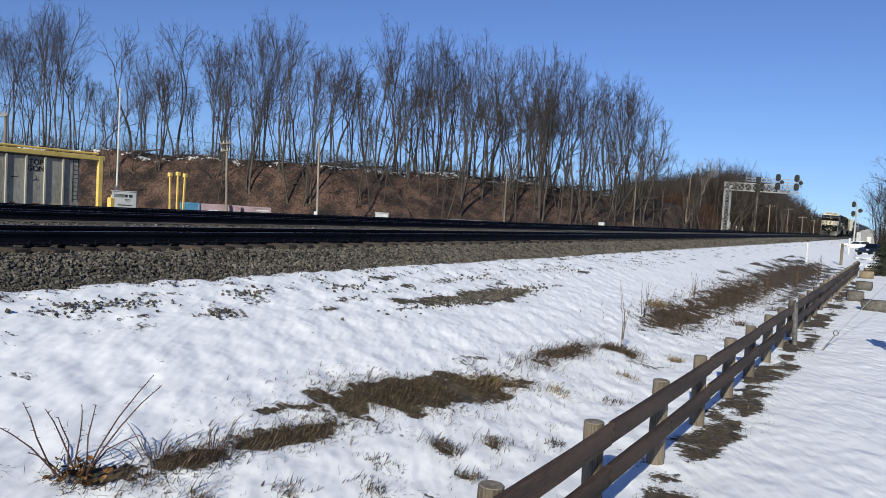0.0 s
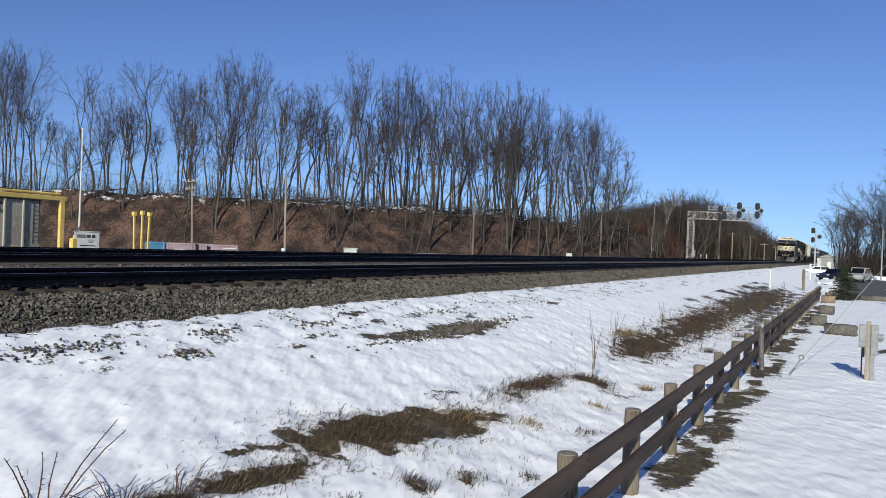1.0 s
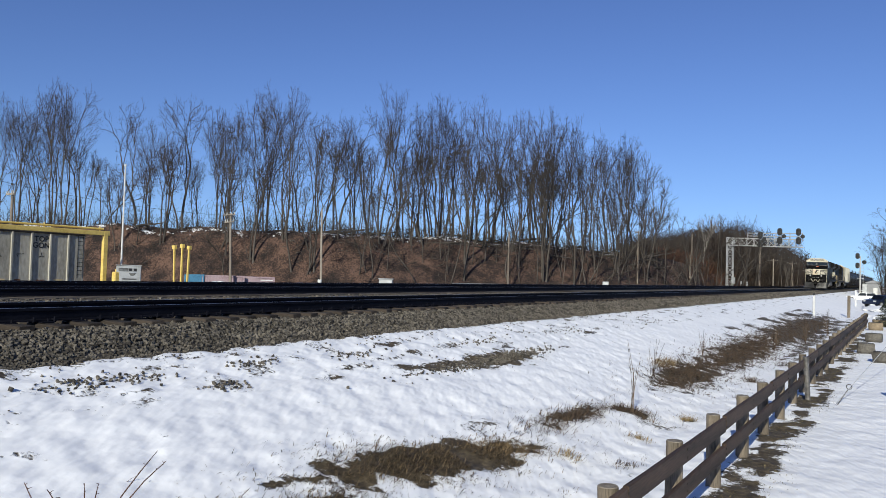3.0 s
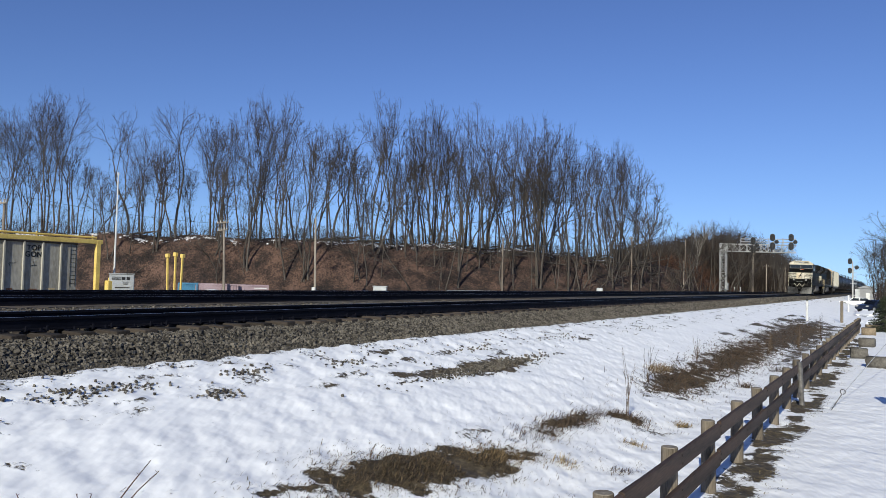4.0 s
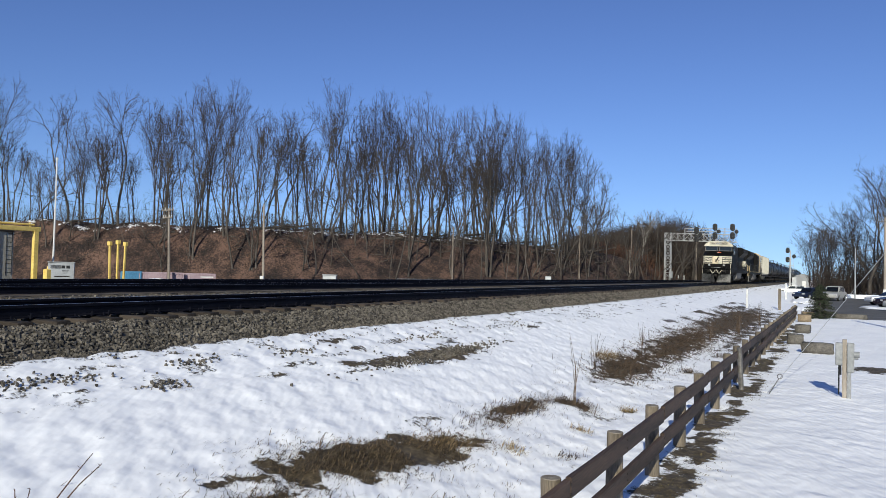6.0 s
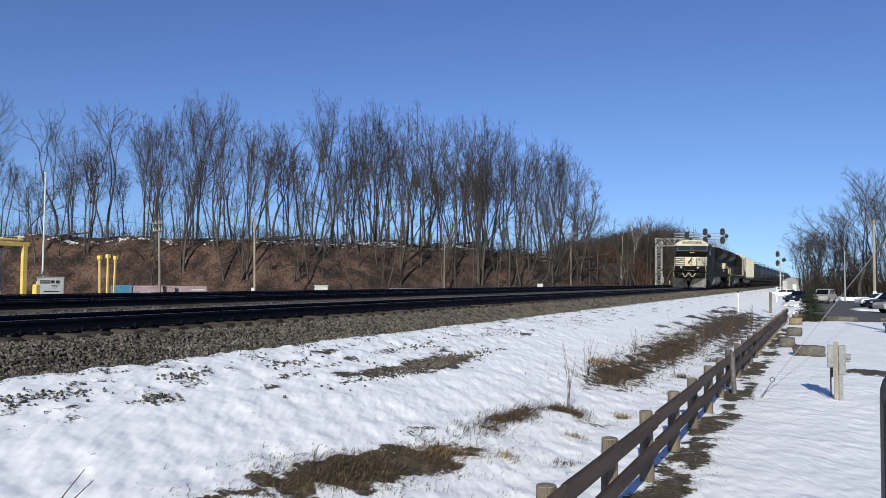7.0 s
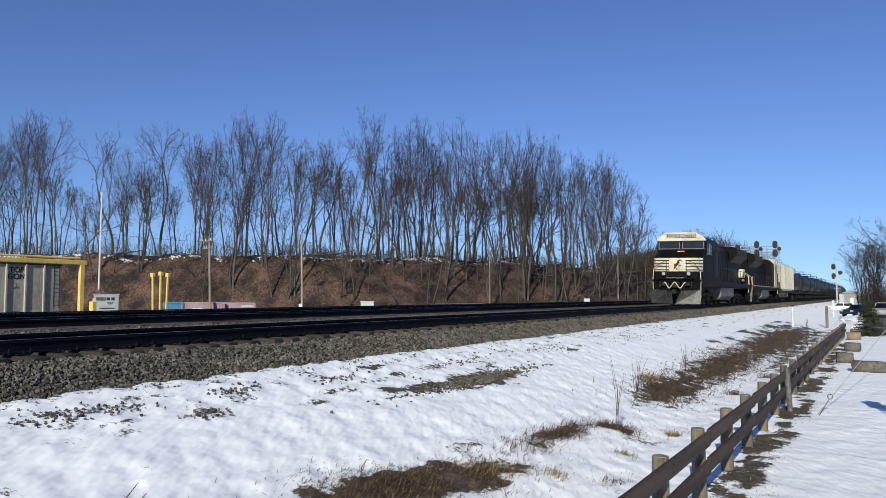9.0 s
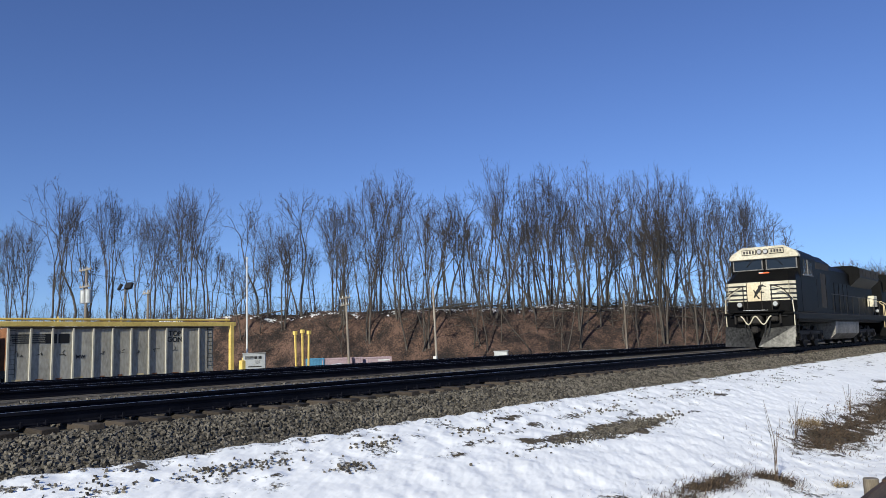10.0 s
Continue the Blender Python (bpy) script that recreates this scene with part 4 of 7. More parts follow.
        P("front_handrail", bm, GRIME, "", root)
        bm = bmesh.new()
        box(bm, 0.0, 0.02, 1.72, 1.1, 0.10, 0.08, 0.015)
        P("bumper_bar", bm, WHITE, "pale worn edge of the bumper step", root)
        bm = bmesh.new()
        for s in (-1, 1):
            box(bm, s * 0.72, 0.30, 1.42, 0.34, 0.28, 0.36, 0.05)
            rod(bm, (s * 0.98, 0.22, 1.60), (s * 0.98, 0.22, 1.15), 0.05, seg=8)
            rod(bm, (s * 0.45, 0.18, 1.55), (s * 0.38, 0.05, 0.95), 0.035, seg=8)
        box(bm, 0, 0.15, 1.32, 0.5, 0.4, 0.4, 0.08)
        P("drawgear", bm, GRIME, "", root)
    # long hood, radiator wings, fans and stacks
    bm = bmesh.new()
    prism(bm, [(-0.95, 1.66), (0.95, 1.66), (0.95, 4.05), (0.72, 4.34), (-0.72, 4.34), (-0.95, 4.05)], 4.5, L - 1.3)
    hood = P("hood", bm, body)
    bm = bmesh.new()
    prism(bm, [(-0.97, 3.35), (0.97, 3.35), (1.52, 3.85), (1.52, 4.42), (1.1, 4.58), (-1.1, 4.58), (-1.52, 4.42), (-1.52, 3.85)], 14.6, 20.2)
    P("radiator", bm, body, "flared radiator wing", hood)
    bm = bmesh.new()
    prism(bm, [(-1.5, 1.66), (1.5, 1.66), (1.5, 4.15), (1.05, 4.55), (-1.05, 4.55), (-1.5, 4.15)], 4.5, 7.4)
    P("electrical_cabinet", bm, body, "", hood)
    for s in (-1, 1):
        for k in range(3):
            bm = bmesh.new()
            box(bm, s * 1.505, 5.05 + 0.9 * k, 2.75, 0.03, 0.8, 1.7, 0.012)
            P("cabinet_door", bm, GRIME if k == 1 else body, "", hood)
        bm = bmesh.new()
        box(bm, s * 1.51, 5.9, 3.95, 0.03, 2.4, 0.3, 0.01)
        P("intake_grille", bm, GRIME, "", hood)
    for k in range(7):
        for s in (-1, 1):
            bm = bmesh.new()
            box(bm, s * 0.965, 7.9 + 1.05 * k, 2.65, 0.03, 0.92, 1.5, 0.015)
            P("hood_door", bm, body, "", hood)
    for k in range(7):
        for s in (-1, 1):
            bm = bmesh.new()
            box(bm, s * 1.53, 15.0 + 0.78 * k, 4.14, 0.02, 0.66, 0.4, 0.01)
            P("radiator_grille", bm, GRIME, "", hood)
    bm = bmesh.new()
    rod(bm, (0, 10.2, 4.3), (0, 10.2, 4.66), 0.32, seg=14)
    box(bm, 0, 12.4, 4.42, 0.7, 1.3, 0.22, 0.04)
    P("exhaust_stack", bm, GRIME, "", hood)
    bm = bmesh.new()
    box(bm, 0.45, 2.9, 4.70, 0.5, 0.7, 0.16, 0.04)
    for x in (-0.5, -0.3, -0.1):
        rod(bm, (x, 3.4, 4.68), (x, 2.9, 4.74), 0.06, 0.09, seg=8)
    P("roof_horn", bm, GRIME, "", cab)
    # air filter box and electrical cabinet in a pale colour
    bm = bmesh.new()
    box(bm, 1.2, 19.4, 2.55, 0.4, 0.9, 0.7, 0.03)
    P("side_box", bm, CREAM, "pale equipment box on the walkway", hood)
    # fuel tank
    bm = bmesh.new()
    prism(bm, [(-1.05, 0.32), (1.05, 0.32), (1.38, 0.62), (1.40, 1.24), (-1.40, 1.24), (-1.38, 0.62)], 8.4, 13.9)
    P("fuel_tank", bm, STEEL, "grey fuel tank below the sill")
    truck(root, 4.6, 3, 2.0, True)
    truck(root, L - 4.6, 3, 2.0, True)
    coupler(root, 0.3, -1)
    coupler(root, L - 0.3, 1)
    # pilot, plow, anticlimber
    for end, d in ((0, 1), (L, -1)):
        def Y(v, end=end, d=d):
            return end + d * v
        bm = bmesh.new()
        box(bm, 0, Y(0.5), 1.05, 2.9, 0.10, 1.1, 0.02)
        box(bm, 0, Y(0.22), 1.70, 2.2, 0.62, 0.09, 0.02)
        box(bm, 0, Y(0.12), 1.58, 1.9, 0.12, 0.16, 0.03)
        P("pilot", bm, body)
        bm = bmesh.new()
        for s in (-1, 1):
            q = [bm.verts.new(p) for p in ((s * 0.06, Y(-0.12), 0.12), (s * 1.52, Y(0.24), 0.12), (s * 1.54, Y(0.46), 1.05), (s * 0.30, Y(0.30), 0.92))]
            bm.faces.new(q if s * d > 0 else q[::-1])
        e = bmesh.ops.solidify(bm, geom=bm.faces[:], thickness=0.03)
        P("plow", bm, PLOW, "bare steel snow plow")
        for s in (-1, 1):
            bm = bmesh.new()
            for k in range(4):
                box(bm, s * 1.40, Y(0.75), 0.42 + 0.32 * k, 0.34, 0.34, 0.035, 0.005)
            for o in (-0.19, 0.19):
                box(bm, s * 1.36, Y(0.75) + o, 0.95, 0.38, 0.03, 1.2)
            P("steps", bm, body)
            bm = bmesh.new()
            bar_path(bm, [(s * 1.48, Y(0.55), 0.55), (s * 1.50, Y(0.50), 1.65), (s * 1.46, Y(0.48), 2.3), (s * 1.05, Y(0.42), 2.65), (s * 0.85, Y(0.40), 2.62)], 0.024)
            bar_path(bm, [(s * 1.48, Y(0.98), 0.9), (s * 1.50, Y(0.98), 2.4)], 0.024)
            P("grab_rail", bm, TAN if end else CREAM, "pale grab rail by the steps")
            bm = bmesh.new()
            rod(bm, (s * 0.78, Y(0.48), 2.03), (s * 0.78, Y(0.32), 2.03), 0.14, seg=14)
            lamp = P("ditch_light", bm, GRIME)
            bm = bmesh.new()
            rod(bm, (s * 0.78, Y(0.33), 2.03), (s * 0.78, Y(0.305), 2.03), 0.105, seg=14)
            P("lens", bm, LAMP, "", lamp)
        bm = bmesh.new()
        pts = []
        for k in range(17):
            u = -1 + k / 8
            pts.append((u * 0.66, Y(0.0 - 0.1 * (1 - abs(u))), 1.30 + 0.19 * math.cos(u * 2 * math.pi)))
        bar_path(bm, pts, 0.030)
        P("brake_hose", bm, CREAM, "pale looped air hoses")
        bm = bmesh.new()
        for x in (-0.5, -0.34, 0.36, 0.52):
            bar_path(bm, [(x, Y(0.3), 1.3), (x * 1.05, Y(0.1), 1.05), (x * 0.8, Y(0.06), 0.55)], 0.03)
        bar_path(bm, [(-1.25, Y(0.3), 1.5), (1.25, Y(0.3), 1.5)], 0.02)
        P("hose_set", bm, BLACK)
    # hand rails along the walkways
    bm = bmesh.new()
    for s in (-1, 1):
        for k in range(9):
            y = 7.9 + 1.5 * k
            rod(bm, (s * 1.48, y, 1.62), (s * 1.48, y, 2.65), 0.02, seg=5)
        rod(bm, (s * 1.48, 7.5, 2.65), (s * 1.48, 19.9, 2.65), 0.02, seg=5)
    P("handrail", bm, BLACK)
    if second:
        bm = bmesh.new()
        box(bm, 0, 4.515, 3.45, 2.4, 0.03, 0.5, 0.02)
        P("rear_window", bm, GLASS, "", cab)
    VEHICLES.append((root, y0 + L if second else y0, 180 if second else 0))


def ladder(bm, x, y, z0, z1, w=0.4, along="y"):
    for o in (-w / 2, w / 2):
        p = (x, y + o) if along == "y" else (x + o, y)
        rod(bm, (*p, z0), (*p, z1), 0.018, seg=5)
    k = z0 + 0.2
    while k < z1:
        a, b = ((x, y - w / 2, k), (x, y + w / 2, k)) if along == "y" else ((x - w / 2, y, k), (x + w / 2, y, k))
        rod(bm, a, b, 0.014, seg=5)
        k += 0.3


def tank_wagon():
    """Built once at the origin, then copied along the train."""
    L = 15.6
    root = thing("tank_wagon", "black cylindrical tank wagon with a railed top platform", "wagon", "tank wagons of the train")
    bm = bmesh.new()
    seg, rings = 28, [(0.55, 0.35), (0.62, 0.95), (0.85, 1.30), (1.2, 1.46), (1.6, 1.5), (L - 1.6, 1.5), (L - 1.2, 1.46), (L - 0.85, 1.30), (L - 0.62, 0.95), (L - 0.55, 0.35)]
    loops = []
    for y, r in rings:
        loops.append([bm.verts.new((r * math.cos(6.28319 * k / seg), y, 2.62 + r * math.sin(6.28319 * k / seg))) for k in range(seg)])
    for a, b in zip(loops, loops[1:]):
        for k in range(seg):
            bm.faces.new((a[k], b[k], b[(k + 1) % seg], a[(k + 1) % seg]))
    bm.faces.new(loops[0]), bm.faces.new(loops[-1][::-1])
    bmesh.ops.recalc_face_normals(bm, faces=bm.faces[:])
    shell = part("tank", bm, TANK_BLACK, root, smooth=True)
    for y in (3.4, L / 2 - 1.6, L / 2 + 1.6, L - 3.4):
        bm = bmesh.new()
        for k in range(seg):
            a0, a1 = 6.28319 * k / seg, 6.28319 * (k + 1) / seg
            rod(bm, (1.51 * math.cos(a0), y, 2.62 + 1.51 * math.sin(a0)), (1.51 * math.cos(a1), y, 2.62 + 1.51 * math.sin(a1)), 0.022, seg=4, cap=False)
        part("weld_band", bm, TANK_BLACK, shell)
    bm = bmesh.new()
    box(bm, 0, L / 2, 1.05, 2.5, 1.2, 0.12)
    for y in (1.6, L - 1.6):
        box(bm, 0, y, 1.16, 2.6, 2.6, 0.34, 0.03)
    for s in (-1, 1):
        box(bm, s * 1.25, L / 2, 1.10, 0.10, L - 1.2, 0.16)
    part("underframe", bm, GRIME, root)
    bm = bmesh.new()
    rod(bm, (0, L / 2, 4.05), (0, L / 2, 4.34), 0.42, seg=18)
    rod(bm, (0, L / 2, 4.34), (0, L / 2, 4.40), 0.46, seg=18)
    part("manway", bm, TANK_BLACK, root)
    bm = bmesh.new()
    box(bm, 0, L / 2, 4.14, 1.9, 2.4, 0.04)
    for s in (-1, 1):
        for o in (-1.15, 0, 1.15):
            rod(bm, (s * 0.93, L / 2 + o, 4.14), (s * 0.93, L / 2 + o, 4.62), 0.022, seg=5)
        rod(bm, (s * 0.93, L / 2 - 1.15, 4.62), (s * 0.93, L / 2 + 1.15, 4.62), 0.022, seg=5)
    for o in (-1.15, 1.15):
        rod(bm, (-0.93, L / 2 + o, 4.62), (0.93, L / 2 + o, 4.62), 0.022, seg=5)
    part("platform", bm, TANK_BLACK, root)
    for s in (-1, 1):
        bm = bmesh.new()
        ladder(bm, s * 1.55, L / 2, 1.0, 4.1)
        part("ladder", bm, GRIME, root)
        bm = bmesh.new()
        bar_path(bm, [(s * 1.3, 0.35, 1.2), (s * 1.3, 0.35, 2.2), (s * 0.9, 0.35, 2.25), (-s * 0.2, 0.35, 2.25)], 0.02)
        part("end_rail", bm, GRIME, root)
    truck(root, 2.3, 2, 1.78, False)
    truck(root, L - 2.3, 2, 1.78, False)
    coupler(root, 0.35, -1)
    coupler(root, L - 0.35, 1)
    return root


def covered_hopper(y0):
    L = 17.6
    root = thing("covered_hopper", "pale grey covered hopper wagon with a stained end", "wagon", at=pose(TRACKS[0], FRONT + y0, 0))
    bm = bmesh.new()
    prism(bm, [(0.35, 2.3), (0.35, 4.3), (0.5, 4.45), (L - 0.5, 4.45), (L - 0.35, 4.3), (L - 0.35, 2.3), (L - 2.6, 1.3), (2.6, 1.3)], -1.52, 1.52, axis="x")
    body = part("body", bm, HOPPER_PALE, root)
    bm = bmesh.new()
    for k in range(17):
        for s in (-1, 1):
            box(bm, s * 1.55, 0.8 + k, 2.95, 0.07, 0.09, 2.9, 0.01)
    for s in (-1, 1):
        for x in (-0.5, 0.5):
            box(bm, x, 0.33 if s < 0 else L - 0.33, 3.1, 0.10, 0.06, 2.3)
    part("rib", bm, HOPPER_PALE, body)
    bm = bmesh.new()
    box(bm, 0, L / 2, 4.56, 0.8, L - 1, 0.10, 0.02)
    for k in range(5):
        box(bm, 0, 2.4 + 3.2 * k, 4.62, 0.7, 1.1, 0.12, 0.03)
    part("roof_walk", bm, HOPPER_PALE, body)
    bm = bmesh.new()
    for k in range(3):
        yy = 4.4 + 4.4 * k
        prism(bm, [(yy - 1.6, 1.35), (yy + 1.6, 1.35), (yy + 0.4, 0.5), (yy - 0.4, 0.5)], -1.1, 1.1, axis="x")
    part("discharge_chute", bm, HOPPER_PALE, root)
    bm = bmesh.new()
    box(bm, 0, 1.1, 1.12, 2.8, 1.7, 0.3, 0.03)
    box(bm, 0, L - 1.1, 1.12, 2.8, 1.7, 0.3, 0.03)
    for s in (-1, 1):
        box(bm, s * 1.4, L / 2, 1.15, 0.1, L - 0.8, 0.28)
    part("underframe", bm, GRIME, root)
    bm = bmesh.new()
    for k in range(5):
        box(bm, 0.35 - 0.03 * k, 0.285, 1.9 + 0.22 * k, 0.5 - 0.06 * k, 0.012, 0.12, 0.0)
    part("stain", bm, GRIME, body, "dark scrawled marks")
    for s in (-1, 1):
        bm = bmesh.new()
        ladder(bm, s * 1.35, 0.25, 1.2, 4.3, along="x")
        part("ladder", bm, GRIME, root)
    truck(root, 2.2, 2, 1.78, False)
    truck(root, L - 2.2, 2, 1.78, False)
    coupler(root, 0.3, -1)
    coupler(root, L - 0.3, 1)
    VEHICLES.append((root, y0, 0))


locomotive(0.0)
locomotive(22.9, second=True)
covered_hopper(46.2)
TANK = tank_wagon()
for k in range(14):
    y = 64.5 + 16.5 * k
    ob = TANK if k == 0 else copy_thing(TANK, pose(TRACKS[0], FRONT + y, 0))
    VEHICLES.append((ob, y, 0))

# ---------- signals ----------
def lattice(bm, a, b, w, d, bays, side, r=0.05):
    """A square truss from a to b: four chords with zigzag bracing. side: unit vector across; the other way is taken from it."""
    a, b, side = Vector(a), Vector(b), Vector(side)
    along = (b - a).normalized()
    other = along.cross(side).normalized()
    corners = [side * (w / 2) * s + other * (d / 2) * t for s, t in ((-1, -1), (1, -1), (1, 1), (-1, 1))]
    for c in corners:
        rod(bm, a + c, b + c, r, seg=5)
    for k in range(bays):
        p, q = a.lerp(b, k / bays), a.lerp(b, (k + 1) / bays)
        for i in range(4):
            c, e = corners[i], corners[(i + 1) % 4]
            if k % 2:
                c, e = e, c
            rod(bm, p + c, q + e, r * 0.6, seg=4)
            rod(bm, p + c, p + e, r * 0.6, seg=4)


def signal_head(root, x, y, z, r=0.42):
    bm = bmesh.new()
    rod(bm, (x, y, z), (x, y - 0.10, z), r, seg=20)
    rod(bm, (x, y, z), (x, y + 0.35, z), r * 0.7, seg=14)
    h = part("signal_head", bm, BLACK, root, "round black signal head")
    bm = bmesh.new()
    for dx, dz in ((0, 0), (0, .55), (0, -.55)):
        rod(bm, (x + dx * r, y - 0.1, z + dz * r), (x + dx * r, y - 0.38, z + dz * r), 0.12, seg=10)
    part("hood", bm, BLACK, h)


def tall_head(root, x, y, z):
    """An oblong backing plate with three hooded lamps."""
    bm = bmesh.new()
    w, hgt = 0.40, 1.25
    pts = [(w * math.cos(a), (hgt / 2 - w) * (1 if math.sin(a) > 0 else -1) + w * math.sin(a)) for a in [6.28319 * (k + 0.5) / 20 for k in range(20)]]
    prism(bm, [(x + px, z + pz) for px, pz in pts], y - 0.06, y)
    h = part("signal_head", bm, BLACK, root, "oblong black signal head")
    bm = bmesh.new()
    for dz in (-0.36, 0, 0.36):
        rod(bm, (x, y - 0.05, z + dz), (x, y - 0.36, z + dz), 0.13, seg=10)
    part("hood", bm, BLACK, h)


def signal_gantry():
    y = 137.0
    root = thing("signal_gantry", "silver lattice cantilever signal gantry reaching over the tracks", "signal gantry")
    bm = bmesh.new()
    lattice(bm, (-24.9, y, -0.7), (-24.9, y, 8.3), 1.0, 1.0, 9, (1, 0, 0), 0.075)
    part("mast", bm, ALU, root)
    bm = bmesh.new()
    lattice(bm, (-25.4, y, 7.7), (-13.4, y, 7.35), 1.1, 1.25, 11, (0, 1, 0), 0.075)
    part("truss_arm", bm, ALU, root)
    bm = bmesh.new()
    for x in (-22, -20, -17.6, -15.4, -13.5):
        for dy in (-0.6, 0.6):
            rod(bm, (x, y + dy, 8.0), (x, y + dy, 9.2), 0.035, seg=4)
    for dy in (-0.6, 0.6):
        for z in (8.65, 9.15):
            rod(bm, (-22, y + dy, z), (-13.5, y + dy, z - 0.15), 0.035, seg=4)
    part("catwalk_rail", bm, ALU, root)
    bm = bmesh.new()
    box(bm, -24.9, y, -0.75, 2.6, 2.0, 0.5, 0.1)
    part("footing", bm, BLOCK, root, "concrete footing")
    bm = bmesh.new()
    box(bm, -24.2, y - 0.6, 0.9, 0.6, 0.4, 1.2, 0.03)
    part("relay_box", bm, GALV, root)
    for x, zt in ((-19.95, 8.75), (-16.9, 9.3), (-14.05, 9.25)):
        tall_head(root, x, y - 0.8, zt)
        tall_head(root, x, y - 0.8, zt - 1.45)
        signal_head(root, x + 0.62, y - 0.8, zt - 0.75, 0.34)
        bm = bmesh.new()
        rod(bm, (x + 0.1, y - 0.6, 6.9), (x + 0.1, y - 0.6, zt + 0.4), 0.06, seg=6)
        part("bracket_pole", bm, ALU, root)


def signal_mast():
    x, y = -6.7, 180.0
    root = thing("signal_mast", "silver trackside signal mast with black heads and ladder", "signal")
    bm = bmesh.new()
    rod(bm, (x, y, -1.3), (x, y, 6.9), 0.16, 0.12, seg=10)
    part("pole", bm, ALU, root)
    tall_head(root, x - 0.5, y - 0.3, 6.9)
    tall_head(root, x - 0.5, y - 0.3, 4.9)
    signal_head(root, x + 0.75, y - 0.3, 5.6, 0.42)
    bm = bmesh.new()
    ladder(bm, x + 0.4, y, -1.0, 6.0, 0.5, "x")
    for z in (2.2, 3.6, 4.6):
        box(bm, x + 0.1, y, z, 1.2, 0.8, 0.08)
    part("ladder", bm, ALU, root)
    bm = bmesh.new()
    box(bm, x + 0.9, y - 0.6, 0.0, 0.9, 0.6, 2.2, 0.04)
    part("relay_box", bm, GALV, root)


# ---------- poles and wires ----------
def utility_pole(x, y, top, r=0.14, arms=(), extras="", lean=(0, 0), name="utility_pole", label="weathered wooden utility pole beside the yard", material=None):
    z = bank_z(x, y)
    root = thing(name, label, "pole", "utility poles", at=pose(x, y, z - 0.2, lean[0], lean[1], 0))
    h = top - z + 0.2
    bm = bmesh.new()
    rod(bm, (0, 0, 0), (0, 0, h), r, r * 0.7, seg=10)
    part("shaft", bm, material or POLE_WOOD, root)
    for z0, w in arms:
        bm = bmesh.new()
        box(bm, 0, -0.16, h - z0, w, 0.1, 0.12, 0.01)
        part("crossarm", bm, POLE_WOOD, root)
        for k in (-0.46, -0.2, 0.2, 0.46):
            bm = bmesh.new()
            rod(bm, (w * k, -0.16, h - z0 + 0.06), (w * k, -0.16, h - z0 + 0.26), 0.05, 0.03, seg=7)
            part("insulator", bm, GALV, root)
    if "t" in extras:
        for s in (-1, 1):
            bm = bmesh.new()
            rod(bm, (s * 0.42, 0, h - 2.9), (s * 0.42, 0, h - 1.9), 0.28, seg=16)
            rod(bm, (s * 0.42, 0, h - 1.9), (s * 0.42, 0, h - 1.8), 0.30, 0.2, seg=16)
            part("transformer", bm, GALV, root, "grey cylindrical transformer")
    if "f" in extras:
        for s in (-1, 1):
            bm = bmesh.new()
            box(bm, 0, 0, 0, 0.7, 0.25, 0.55, 0.04, m=pose(s * 0.75, -0.1, h - 0.1, -25, 0, s * 20))
            part("floodlight", bm, BLACK, root, "dark floodlight")
        bm = bmesh.new()
        box(bm, 0, 0, h - 0.35, 1.5, 0.08, 0.08)
        part("bracket", bm, BLACK, root)
    if "l" in extras:
        bm = bmesh.new()
        bar_path(bm, [(0, 0, h - 0.4), (0.7, -0.3, h - 0.2), (1.5, -0.6, h - 0.25)], 0.035)
        box(bm, 1.7, -0.68, h - 0.28, 0.5, 0.2, 0.12, 0.03)
        part("lamp_arm", bm, GALV, root)
    if "b" in extras:
        bm = bmesh.new()
        box(bm, 0, -0.2, 1.4, 0.4, 0.2, 0.5, 0.02)
        part("meter_box", bm, WHITE, root, "white meter box")
    return root


